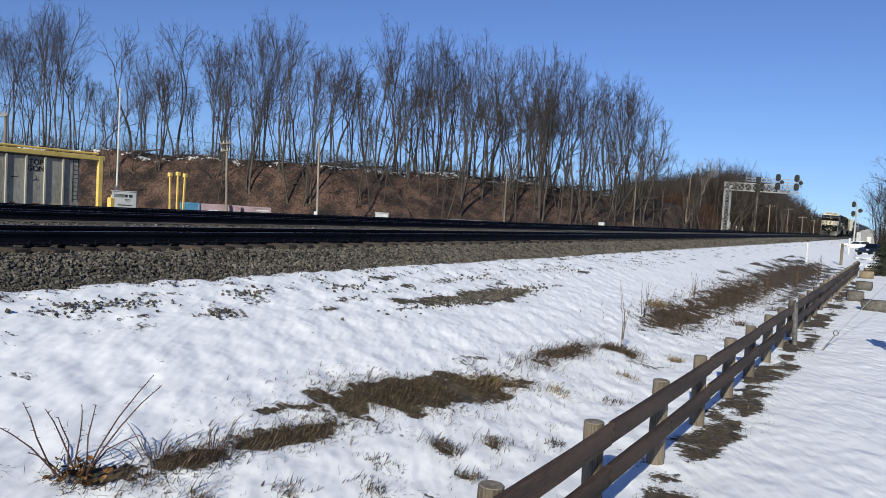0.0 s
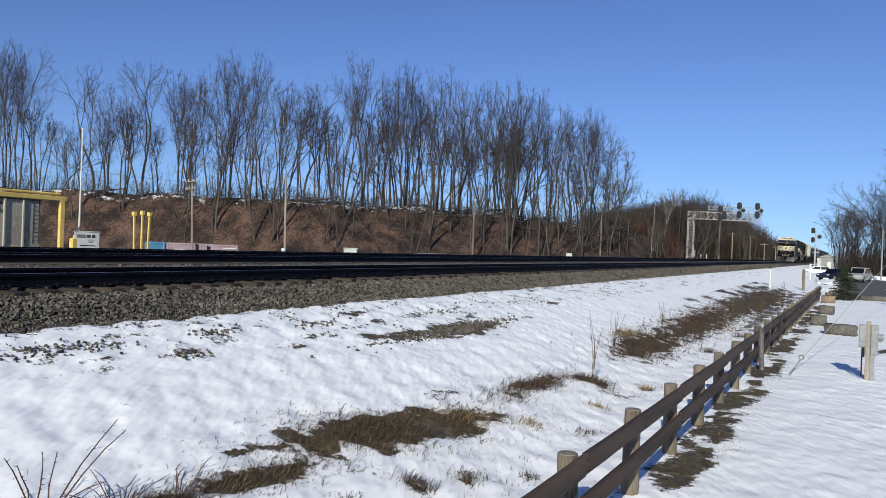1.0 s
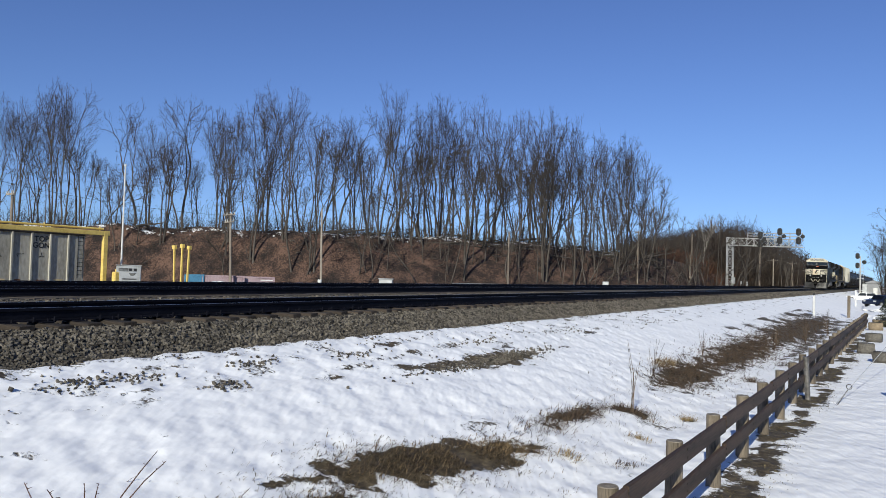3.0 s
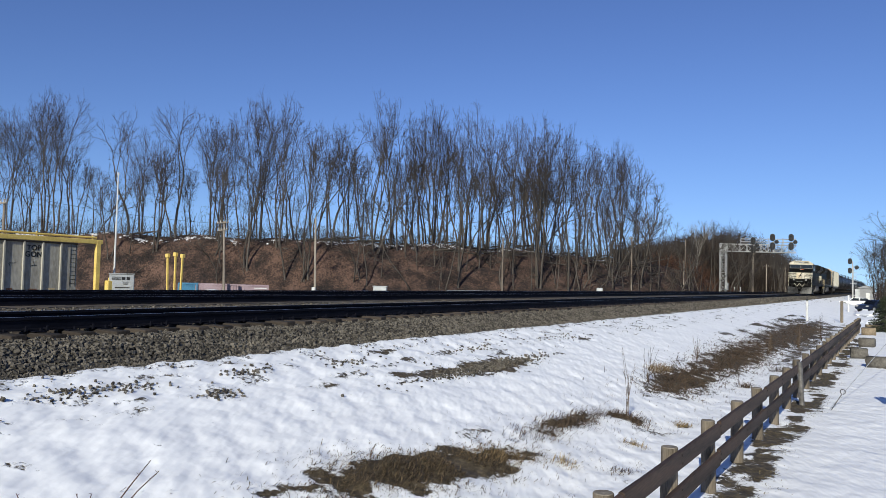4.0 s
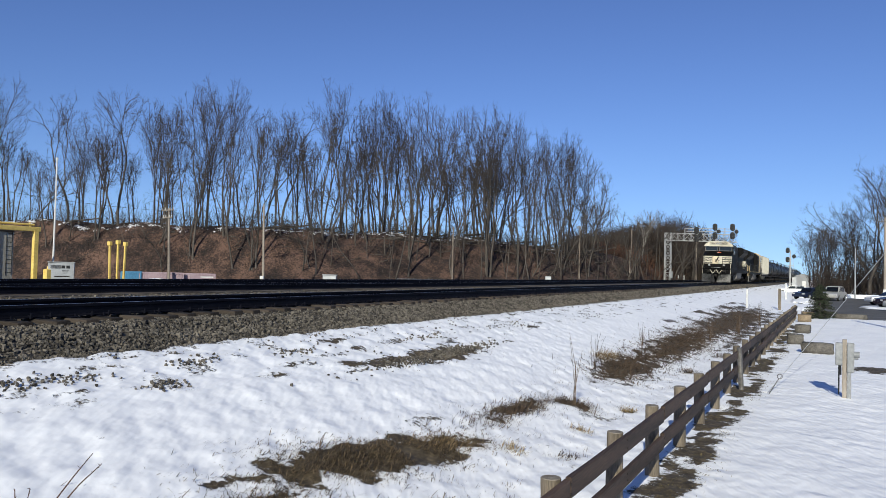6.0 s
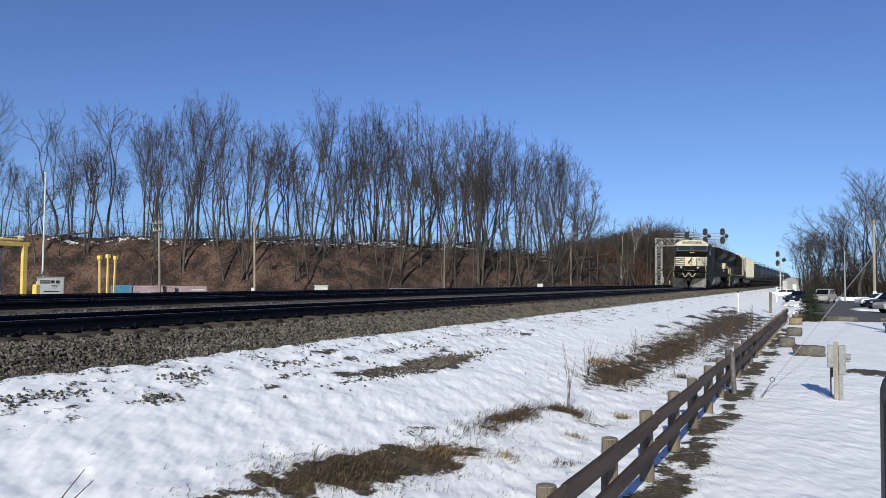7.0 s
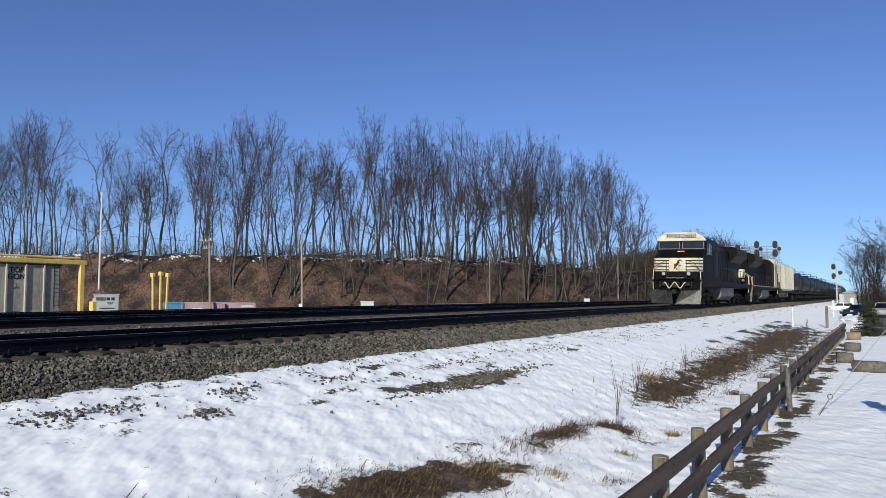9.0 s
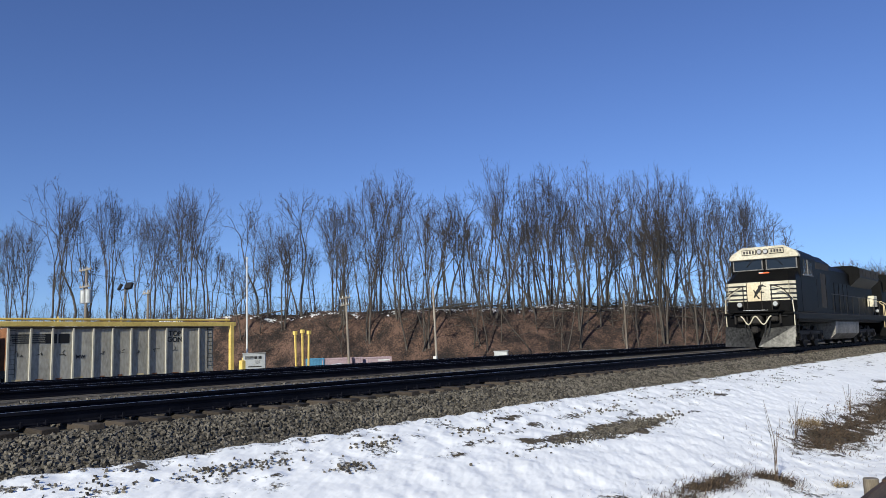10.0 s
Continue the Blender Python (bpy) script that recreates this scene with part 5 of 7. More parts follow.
def build_poles():
    deg = radians
    def at(bearing, rng):
        return -math.sin(deg(bearing)) * rng, math.cos(deg(bearing)) * rng
    utility_pole(*at(47.1, 76), 6.0, 0.14, ((0.2, 1.6), (0.9, 1.2)), lean=(0, -2.5), label="weathered wooden utility pole with two short crossarms")
    utility_pole(*at(40.5, 80), 7.1, 0.13, (), "b", lean=(0, -1.5), label="pale slender pole with a white meter box near its foot")
    utility_pole(*at(65.4, 66), 7.9, 0.15, ((0.25, 2.0), (1.6, 1.6)), "t", label="wooden utility pole carrying two grey transformers")
    utility_pole(*at(62.9, 68), 6.6, 0.13, (), "f", label="wooden pole with a pair of dark floodlights")
    utility_pole(*at(63.9, 60), 3.9, 0.09, material=GALV, label="short pale steel pole behind the wagon")
    utility_pole(*at(61.4, 64), 5.9, 0.14, ((0.3, 1.0),), label="short wooden pole with one crossarm")
    utility_pole(*at(26.3, 96), 6.3, 0.13, label="slender wooden pole at the foot of the bank")
    utility_pole(*at(16.7, 118), 8.1, 0.14, ((0.3, 0.8),), label="slender wooden pole at the foot of the bank")
    for b, r, top in ((13.0, 140, 5.3), (12.9, 150, 9.6), (8.33, 150, 7.3), (7.46, 190, 6.4), (6.26, 205, 6.2), (5.33, 240, 5.0), (4.6, 300, 5.0)):
        utility_pole(*at(b, r), top, 0.15, ((0.5, 2.2),) if r > 180 else (), label="distant wooden line pole beside the tracks")
    utility_pole(6.3, 101, 8.1, 0.17, ((0.5, 1.6),), "b", label="wooden utility pole on the snowy edge of the lot")
    utility_pole(3.6, 112, 4.9, 0.10, (), "l", name="street_lamp", label="steel street lamp with a curved arm by the lot", material=GALV)
    # guy wire and the pole that it holds
    utility_pole(6.4, 29.7, 8.6, 0.16, label="wooden utility pole held by a guy wire")
    bm = bmesh.new()
    rod(bm, (-1.05, 17.2, -1.78), (6.4, 29.7, 8.0), 0.006, seg=5)
    g = part("guy_wire", bm, GALV)
    tagged(g, "thin steel guy wire anchored in the snow", "wire")
    bm = bmesh.new()
    rod(bm, (-1.08, 17.15, -1.9), (-0.85, 17.53, -1.5), 0.009, seg=6)
    for k in range(10):
        a, b = 6.28319 * k / 10, 6.28319 * (k + 1) / 10
        rod(bm, (-0.83 + 0.05 * math.cos(a), 17.57, -1.45 + 0.05 * math.sin(a)), (-0.83 + 0.05 * math.cos(b), 17.57, -1.45 + 0.05 * math.sin(b)), 0.008, seg=4)
    part("anchor_rod", bm, STEEL, g)
    # wires along the foot of the bank
    pts = [(*at(65.4, 66), 7.4), (*at(47.1, 76), 5.7), (*at(40.5, 80), 5.2), (*at(26.3, 96), 5.6), (*at(16.7, 118), 7.4)]
    for a, b in zip(pts, pts[1:]):
        bm = bmesh.new()
        A, B = Vector(a), Vector(b)
        line = [A.lerp(B, k / 8) - Vector((0, 0, 0.6 * 4 * (k / 8) * (1 - k / 8))) for k in range(9)]
        bar_path(bm, line, 0.014, 4)
        w = part("overhead_wire", bm, BLACK)
        tagged(w, "sagging black overhead wire between poles", "wire", "overhead wires")


# ---------- the yard across the tracks ----------
def lettering(text, size, m, parent, material, name="lettering"):
    cu = bpy.data.curves.new(name, "FONT")
    cu.body, cu.size, cu.extrude, cu.align_x = text, size, 0.004, "CENTER"
    cu.offset = size * 0.02
    cu.space_line = 0.85
    cu.materials.append(material)
    ob = new(name, cu)
    ob.parent = parent
    ob.matrix_basis = m
    return ob


def parked_wagon():
    """High-sided gondola on the yard track; its side faces +x. Local y runs along the wagon."""
    L, W, Z0, Z1 = 14.5, 3.1, 0.55, 3.97
    y0, x0, rail = 18.3, -52.0, -1.3
    root = thing("gondola_wagon", "grey high-sided gondola wagon, rust-streaked, parked in the yard", "wagon", at=pose(x0, y0, rail))
    bm = bmesh.new()
    t = 0.08
    box(bm, W / 2, L / 2, (Z0 + Z1) / 2, t, L, Z1 - Z0)
    body = part("side_sheet", bm, HOPPER_GREY, root)
    bm = bmesh.new()
    box(bm, -W / 2, L / 2, (Z0 + Z1) / 2, t, L, Z1 - Z0)
    part("side_sheet", bm, HOPPER_GREY, root)
    bm = bmesh.new()
    box(bm, 0, L / 2, Z0, W - 0.1, L - 0.2, t)
    part("floor", bm, GRIME, root)
    for y in (0.04, L - 0.04):
        bm = bmesh.new()
        box(bm, 0, y, (Z0 + Z1) / 2 + 0.4, W - 0.1, t, Z1 - Z0 - 0.8)
        part("end_sheet", bm, RUST if y < 1 else GRIME, root)
    for k in range(11):
        bm = bmesh.new()
        y = 0.05 + (L - 1.3) * k / 10
        box(bm, W / 2 + 0.09, y, (Z0 + Z1) / 2, 0.12, 0.14, Z1 - Z0 - 0.06, 0.02)
        part("rib", bm, HOPPER_PALE, body, "pale worn side post")
    bm = bmesh.new()
    box(bm, W / 2 + 0.06, L / 2, Z1, 0.18, L, 0.12, 0.02)
    box(bm, -W / 2 - 0.06, L / 2, Z1, 0.18, L, 0.12, 0.02)
    part("top_rail", bm, GRIME, body)
    bm = bmesh.new()
    box(bm, 0, L / 2, 0.5, W - 0.4, L - 0.4, 0.2)
    for s in (-1, 1):
        ladder(bm, s * (W / 2 + 0.05), L - 0.3, 0.9, Z1)
        ladder(bm, s * (W / 2 + 0.05), 0.3, 0.9, Z1)
    part("underframe", bm, GRIME, root)
    X = W / 2 + 0.046
    step = (L - 1.3) / 10
    # a plain emblem of bars and two heavy blocks
    bm = bmesh.new()
    for k in range(5):
        box(bm, X, 1.28, 3.02 + 0.125 * k, 0.012, 1.9 + 0.05 * k, 0.07)
    for yy, sk in ((2.62, 0.72), (3.42, 0.7)):
        box(bm, X, yy, 3.27, 0.014, sk, 0.62)
    part("emblem", bm, BLACK, body, "plain dark emblem of bars")
    lettering("TOP\nGON", 0.52, pose(X + 0.01, step * 8.5 + 0.08, 3.36, 90, 0, 90), body, BLACK)
    lettering("MW", 0.34, pose(X + 0.01, step * 3.42, 1.95, 90, 0, 90), body, GRIME)
    rnd = random.Random(8)
    for k in (0, 1, 2, 4, 5, 6, 7, 8):
        bm = bmesh.new()
        for _ in range(4):
            box(bm, 0, 0, 0, 0.012, rnd.uniform(0.15, 0.3), 0.03, m=pose(X, step * (k + 0.5) + rnd.uniform(-0.25, 0.25), 2.32 + rnd.uniform(-0.14, 0.14), rnd.uniform(0, 180), 0, 0))
        part("scrawl", bm, GRIME, body, "small scrawled marks")
    for k in range(10):
        bm = bmesh.new()
        box(bm, X, step * (k + rnd.uniform(0.3, 0.7)), Z0 + 0.14, 0.012, rnd.uniform(0.3, 0.7), rnd.uniform(0.08, 0.2))
        part("rust_patch", bm, TAN if k % 3 == 0 else RUST, body)
    truck(root, 2.0, 2, 1.7, False)
    truck(root, L - 2.0, 2, 1.7, False)
    # the rusty neighbour wagon
    root2 = thing("gondola_wagon", "rust-brown gondola wagon coupled beyond the grey one", "wagon", at=pose(x0, y0 - 14.6, rail))
    bm = bmesh.new()
    box(bm, 0, 6.8, 2.5, 3.1, 13.4, 2.8, 0.05)
    b2 = part("body", bm, RUST, root2)
    for k in range(10):
        bm = bmesh.new()
        box(bm, 1.6, 0.2 + 1.45 * k, 2.5, 0.12, 0.14, 2.7, 0.02)
        part("rib", bm, RUST, b2)
    bm = bmesh.new()
    box(bm, 0, 6.8, 0.95, 2.7, 13.4, 0.28)
    part("underframe", bm, GRIME, root2)
    truck(root2, 2.0, 2, 1.7, False)
    truck(root2, 11.6, 2, 1.7, False)
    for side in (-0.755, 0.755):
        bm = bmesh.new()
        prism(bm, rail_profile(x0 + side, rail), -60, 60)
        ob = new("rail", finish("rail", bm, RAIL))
        tagged(ob, "rusty dark rail of the yard track, tinted for sky reflection", "rail", "rails of the yard track", "structure")
    ys = [-60 + 4 * k for k in range(31)]
    me, X_, Y_ = grid_mesh("ballast", [x0 - 2.6, x0 - 1.6, x0 + 1.6, x0 + 2.6], ys, lambda X, Y: np.interp(np.abs(X - x0), (0, 1.6, 2.6), (rail - 0.18, rail - 0.18, -1.85)), [BALLAST])
    tagged(new("ballast", me), "low stone bed of the yard track", "ballast", kind="structure")


def yellow_gantry():
    x, y = -47.6, 32.5
    root = thing("pipe_gantry", "yellow steel pipe gantry over the yard track", "gantry")
    for yy in (y, -14.0):
        bm = bmesh.new()
        box(bm, x, yy, 0.55, 0.26, 0.32, 4.7, 0.02)
        part("leg", bm, YELLOW, root)
    bm = bmesh.new()
    box(bm, x, (y - 14) / 2, 2.78, 0.24, y + 14.6, 0.30, 0.02)
    part("beam", bm, YELLOW, root)
    bm = bmesh.new()
    rod(bm, (x - 0.2, y, 3.08), (x - 0.2, -14, 3.08), 0.07, seg=8)
    for k in range(12):
        rod(bm, (x - 0.2, y - 0.3 - 4 * k, 2.8), (x - 0.2, y - 0.3 - 4 * k, 3.25), 0.05, seg=6)
    part("pipe", bm, YELLOW, root)
    bm = bmesh.new()
    box(bm, -46.9, 33.0, -0.3, 0.4, 0.45, 0.8, 0.05)
    rod(bm, (-46.9, 33.0, -1.8), (-46.9, 33.0, -0.6), 0.08, seg=8)
    rod(bm, (-46.9, 33.0, 0.1), (-46.9, 33.0, 0.3), 0.06, seg=8)
    b = part("call_box", bm, YELLOW)
    tagged(b, "yellow box on a short post by the gantry", "box")
    # sign cabinet facing the tracks
    m = pose(-46.6, 33.8, -1.8, 0, 0, 52)
    root = thing("sign_cabinet", "white equipment cabinet with a dark emblem and a line of print", "cabinet", at=m)
    bm = bmesh.new()
    box(bm, 0, 0, 1.18, 1.62, 0.7, 2.36, 0.03)
    c = part("body", bm, GALV, root)
    bm = bmesh.new()
    for k in range(4):
        box(bm, -0.34, -0.36, 1.98 + 0.06 * k, 0.62, 0.012, 0.035)
    for k in (0.12, 0.42):
        box(bm, k, -0.36, 2.07, 0.22, 0.012, 0.2)
    part("emblem", bm, BLACK, c, "plain dark emblem")
    bm = bmesh.new()
    for k in range(3):
        box(bm, 0.25, -0.36, 1.82 - 0.08 * k, 0.42 - 0.08 * k, 0.012, 0.035)
    box(bm, 0.05, -0.36, 1.42, 0.95, 0.012, 0.07)
    part("print_bar", bm, GRIME, c)
    bm = bmesh.new()
    box(bm, 0, 0, 2.39, 1.7, 0.8, 0.06, 0.01)
    part("cap", bm, GALV, root)
    # flag pole
    bm = bmesh.new()
    rod(bm, (0, 0, 0), (0, 0, 9.7), 0.075, 0.045, seg=10)
    rod(bm, (0, 0, 9.7), (0, 0, 9.85), 0.09, seg=10)
    f = part("flagpole", bm, WHITE)
    f.location = (-48.9, 34.8, -1.8)
    tagged(f, "tall white bare flagpole by the cabinet", "flagpole")
    # yellow loading posts
    for bearing, top in ((51.0, 2.15), (50.55, 2.25), (50.15, 2.15)):
        r = 62.0
        bm = bmesh.new()
        px, py = -math.sin(radians(bearing)) * r, math.cos(radians(bearing)) * r
        box(bm, 0, 0, (top + 1.8) / 2, 0.12, 0.15, top + 1.8, 0.02)
        box(bm, 0, 0, top + 1.75, 0.3, 0.26, 0.3, 0.02)
        o = part("yellow_post", bm, YELLOW)
        o.matrix_basis = pose(px, py, -1.8, 0, (bearing - 50.55) * -5, 0)
        tagged(o, "tall yellow steel post with a wider head", "post", "yellow posts in the yard")


def container(m, L, H, material, name, label):
    root = thing(name, label, "container", "containers in the yard", at=m)
    bm = bmesh.new()
    n = int(L / 0.14)
    for k in range(n):
        box(bm, -L / 2 + 0.14 * (k + 0.5), -1.2 + (0.02 if k % 2 else -0.015), H / 2, 0.14, 0.05, H - 0.2)
    box(bm, 0, 0.03, H / 2, L - 0.05, 2.36, H - 0.08)
    part("shell", bm, material, root)
    bm = bmesh.new()
    for x in (-L / 2, L / 2):
        for y in (-1.22, 1.22):
            box(bm, x, y, H / 2, 0.14, 0.14, H, 0.01)
    for z in (0.08, H - 0.06):
        for y in (-1.22, 1.22):
            box(bm, 0, y, z, L, 0.12, 0.12)
    part("frame", bm, material, root)
    return root


def yard_boxes():
    deg = radians
    def P(b, r):
        return -math.sin(deg(b)) * r, math.cos(deg(b)) * r
    turn = 47
    x, y = P(49.6, 78)
    container(pose(x, y, -2.6, 0, 0, turn), 1.7, 2.45, BLUE, "container", "blue steel container end in the yard")
    x, y = P(47.6, 78)
    container(pose(x, y, -2.6, 0, 0, turn), 3.9, 2.42, MAROON, "container", "faded mauve corrugated container in the yard")
    x, y = P(45.1, 78.5)
    c = container(pose(x, y, -2.6, 0, 0, turn), 3.0, 2.38, MAROON, "container", "faded mauve container with white print bars")
    bm = bmesh.new()
    box(bm, 0.75, -1.26, 2.05, 1.2, 0.012, 0.12)
    box(bm, 0.95, -1.26, 1.82, 0.8, 0.012, 0.12)
    part("print_bar", bm, WHITE, c, "white print bars")
    # white vehicle roof showing above the rails
    x, y = P(47.4, 70)
    bm = bmesh.new()
    prism(bm, [(-1.5, 0.0), (1.6, 0.0), (1.5, 0.35), (0.6, 0.85), (-0.6, 1.02), (-1.3, 0.95)], -0.9, 0.9)
    bmesh.ops.bevel(bm, geom=bm.edges[:], offset=0.05, segments=2, affect="EDGES")
    o = part("parked_van", bm, CAR_WHITE)
    o.matrix_basis = pose(x, y, -1.62, 0, 0, turn)
    tagged(o, "white vehicle roof parked before the containers", "vehicle")
    bm = bmesh.new()
    prism(bm, [(-0.5, 0.45), (1.2, 0.35), (0.55, 0.8), (-0.5, 0.92)], -0.92, 0.92)
    part("window", bm, GLASS, o)
    # metal cabinet at the foot of the bank
    x, y = P(35.6, 62)
    root = thing("metal_cabinet", "pale grey metal equipment cabinet beside the tracks", "cabinet", at=pose(x, y, -1.8, 0, 0, 30))
    bm = bmesh.new()
    box(bm, 0, 0, 0.92, 1.1, 0.8, 1.84, 0.03)
    part("body", bm, GALV, root)
    bm = bmesh.new()
    box(bm, 0, 0, 1.87, 1.2, 0.9, 0.07, 0.01)
    part("roof", bm, GALV, root)
    x, y = P(19.0, 96)
    root = thing("metal_cabinet", "small pale grey cabinet on a post by the tracks", "cabinet", at=pose(x, y, -1.75, 0, 0, 20))
    bm = bmesh.new()
    box(bm, 0, 0, 1.65, 0.75, 0.5, 0.7, 0.03)
    part("body", bm, GALV, root)
    bm = bmesh.new()
    rod(bm, (0, 0, 0), (0, 0, 1.4), 0.08, seg=8)
    part("stand", bm, GALV, root)
    # low pale railing at the foot of the bank
    root = thing("railing", "low weathered grey railing at the foot of the bank", "railing")
    a, b = Vector((*P(30.5, 92), -1.8)), Vector((*P(26.7, 98), -1.8))
    for k in range(14):
        bm = bmesh.new()
        p = a.lerp(b, k / 13)
        rod(bm, p, p + Vector((0, 0, 1.35)), 0.04, seg=6)
        part("baluster", bm, GALV, root)
    for z in (0.95, 1.3):
        bm = bmesh.new()
        rod(bm, a + Vector((0, 0, z)), b + Vector((0, 0, z)), 0.035, seg=6)
        part("top_bar", bm, GALV, root)


# ---------- near side: fence, stones, posts ----------
def build_fence():
    root = thing("fence", "two-board wooden fence with round posts between verge and snowy bank", "fence")
    bm = bmesh.new()
    rod(bm, (0, 0, -0.25), (0, 0, 0.835), 0.088, 0.082, seg=16)
    rod(bm, (0, 0, 0.83), (0, 0, 0.842), 0.080, 0.076, seg=16, mat=1)
    for v in bm.verts:
        v.co.x += noise.noise(v.co * 6) * 0.008
        v.co.y += noise.noise(v.co * 6 + Vector((9, 0, 0))) * 0.008
    post_mesh = finish("post", bm, [POST_WOOD, POST_END])
    rnd = random.Random(3)
    n = 27
    ys = [2.0 + 1.85 * k for k in range(n)]
    for y in ys:
        ob = new("post", post_mesh)
        ob.parent = root
        ob.matrix_basis = pose(FENCE_X(y) - 0.11, y, bank_z(FENCE_X(y), y) + rnd.uniform(-0.03, 0.02), rnd.uniform(-1.5, 1.5), rnd.uniform(-1.5, 1.5), rnd.uniform(0, 360))
    for z, hgt in ((0.745, 0.17), (0.42, 0.165)):
        for a, b in zip(range(0, n - 1, 2), range(2, n + 1, 2)):
            y0, y1 = ys[a], ys[min(b, n - 1)]
            bm = bmesh.new()
            box(bm, 0, 0, 0, 0.05, y1 - y0 - 0.012, hgt, 0.007)
            bmesh.ops.subdivide_edges(bm, edges=[e for e in bm.edges if e.calc_length() > 1], cuts=6)
            o = rnd.uniform(0, 90)
            for v in bm.verts:
                v.co.z += noise.noise(Vector((o, v.co.y * 0.6, 0))) * 0.012
                v.co.x += noise.noise(Vector((o + 40, v.co.y * 0.6, 0))) * 0.008
            ob = part("board", bm, RAIL_WOOD, root)
            ym = (y0 + y1) / 2
            slope = math.degrees(math.atan2(FENCE_X(y1) - FENCE_X(y0), y1 - y0))
            ob.matrix_basis = pose(FENCE_X(ym), ym, bank_z(FENCE_X(ym), ym) + z + rnd.uniform(-0.012, 0.012), rnd.uniform(-0.3, 0.3), 0, -slope)
    bm = bmesh.new()
    rod(bm, (0, 0, -0.2), (0, 0, 0.9), 0.055, seg=12)
    ob = part("steel_post", bm, STEEL, root, "dull grey steel post leaning against the boards")
    ob.matrix_basis = pose(FENCE_X(17.6) + 0.09, 17.6, bank_z(FENCE_X(17.6), 17.6), 2, -3, 0)
    bolt = bmesh.new()
    rod(bolt, (0.022, 0, 0), (0.032, 0, 0), 0.012, seg=8)
    bolt_mesh = finish("bolt", bolt, GRIME)
    for y in ys[:14]:
        for z in (0.71, 0.79, 0.385, 0.455):
            ob = new("bolt", bolt_mesh)
            ob.parent = root
            ob.location = (FENCE_X(y) + 0.0, y + rnd.uniform(-0.03, 0.03), bank_z(FENCE_X(y), y) + z)


def rock(seed, sx, sy, sz, material, name, label, at, group="blocks along the verge"):
    rnd = random.Random(seed)
    bm = bmesh.new()
    bmesh.ops.create_cube(bm, size=1.0)
    bmesh.ops.bevel(bm, geom=bm.edges[:], offset=0.045, segments=2, affect="EDGES")
    bmesh.ops.subdivide_edges(bm, edges=bm.edges[:], cuts=2, use_grid_fill=True)
    o = Vector((rnd.uniform(0, 50), 0, 0))
    for v in bm.verts:
        v.co += Vector((noise.noise(v.co * 2 + o), noise.noise(v.co * 2 + o * 2), noise.noise(v.co * 2 + o * 3))) * 0.07
        v.co += Vector((noise.noise(v.co * 7 + o), noise.noise(v.co * 7 + o * 2), noise.noise(v.co * 7 + o * 3))) * 0.025
        v.co = Vector((v.co.x * sx, v.co.y * sy, v.co.z * sz))
    ob = part(name, bm, material, smooth=True)
    ob.matrix_basis = at
    return tagged(ob, label, "stone block", group)


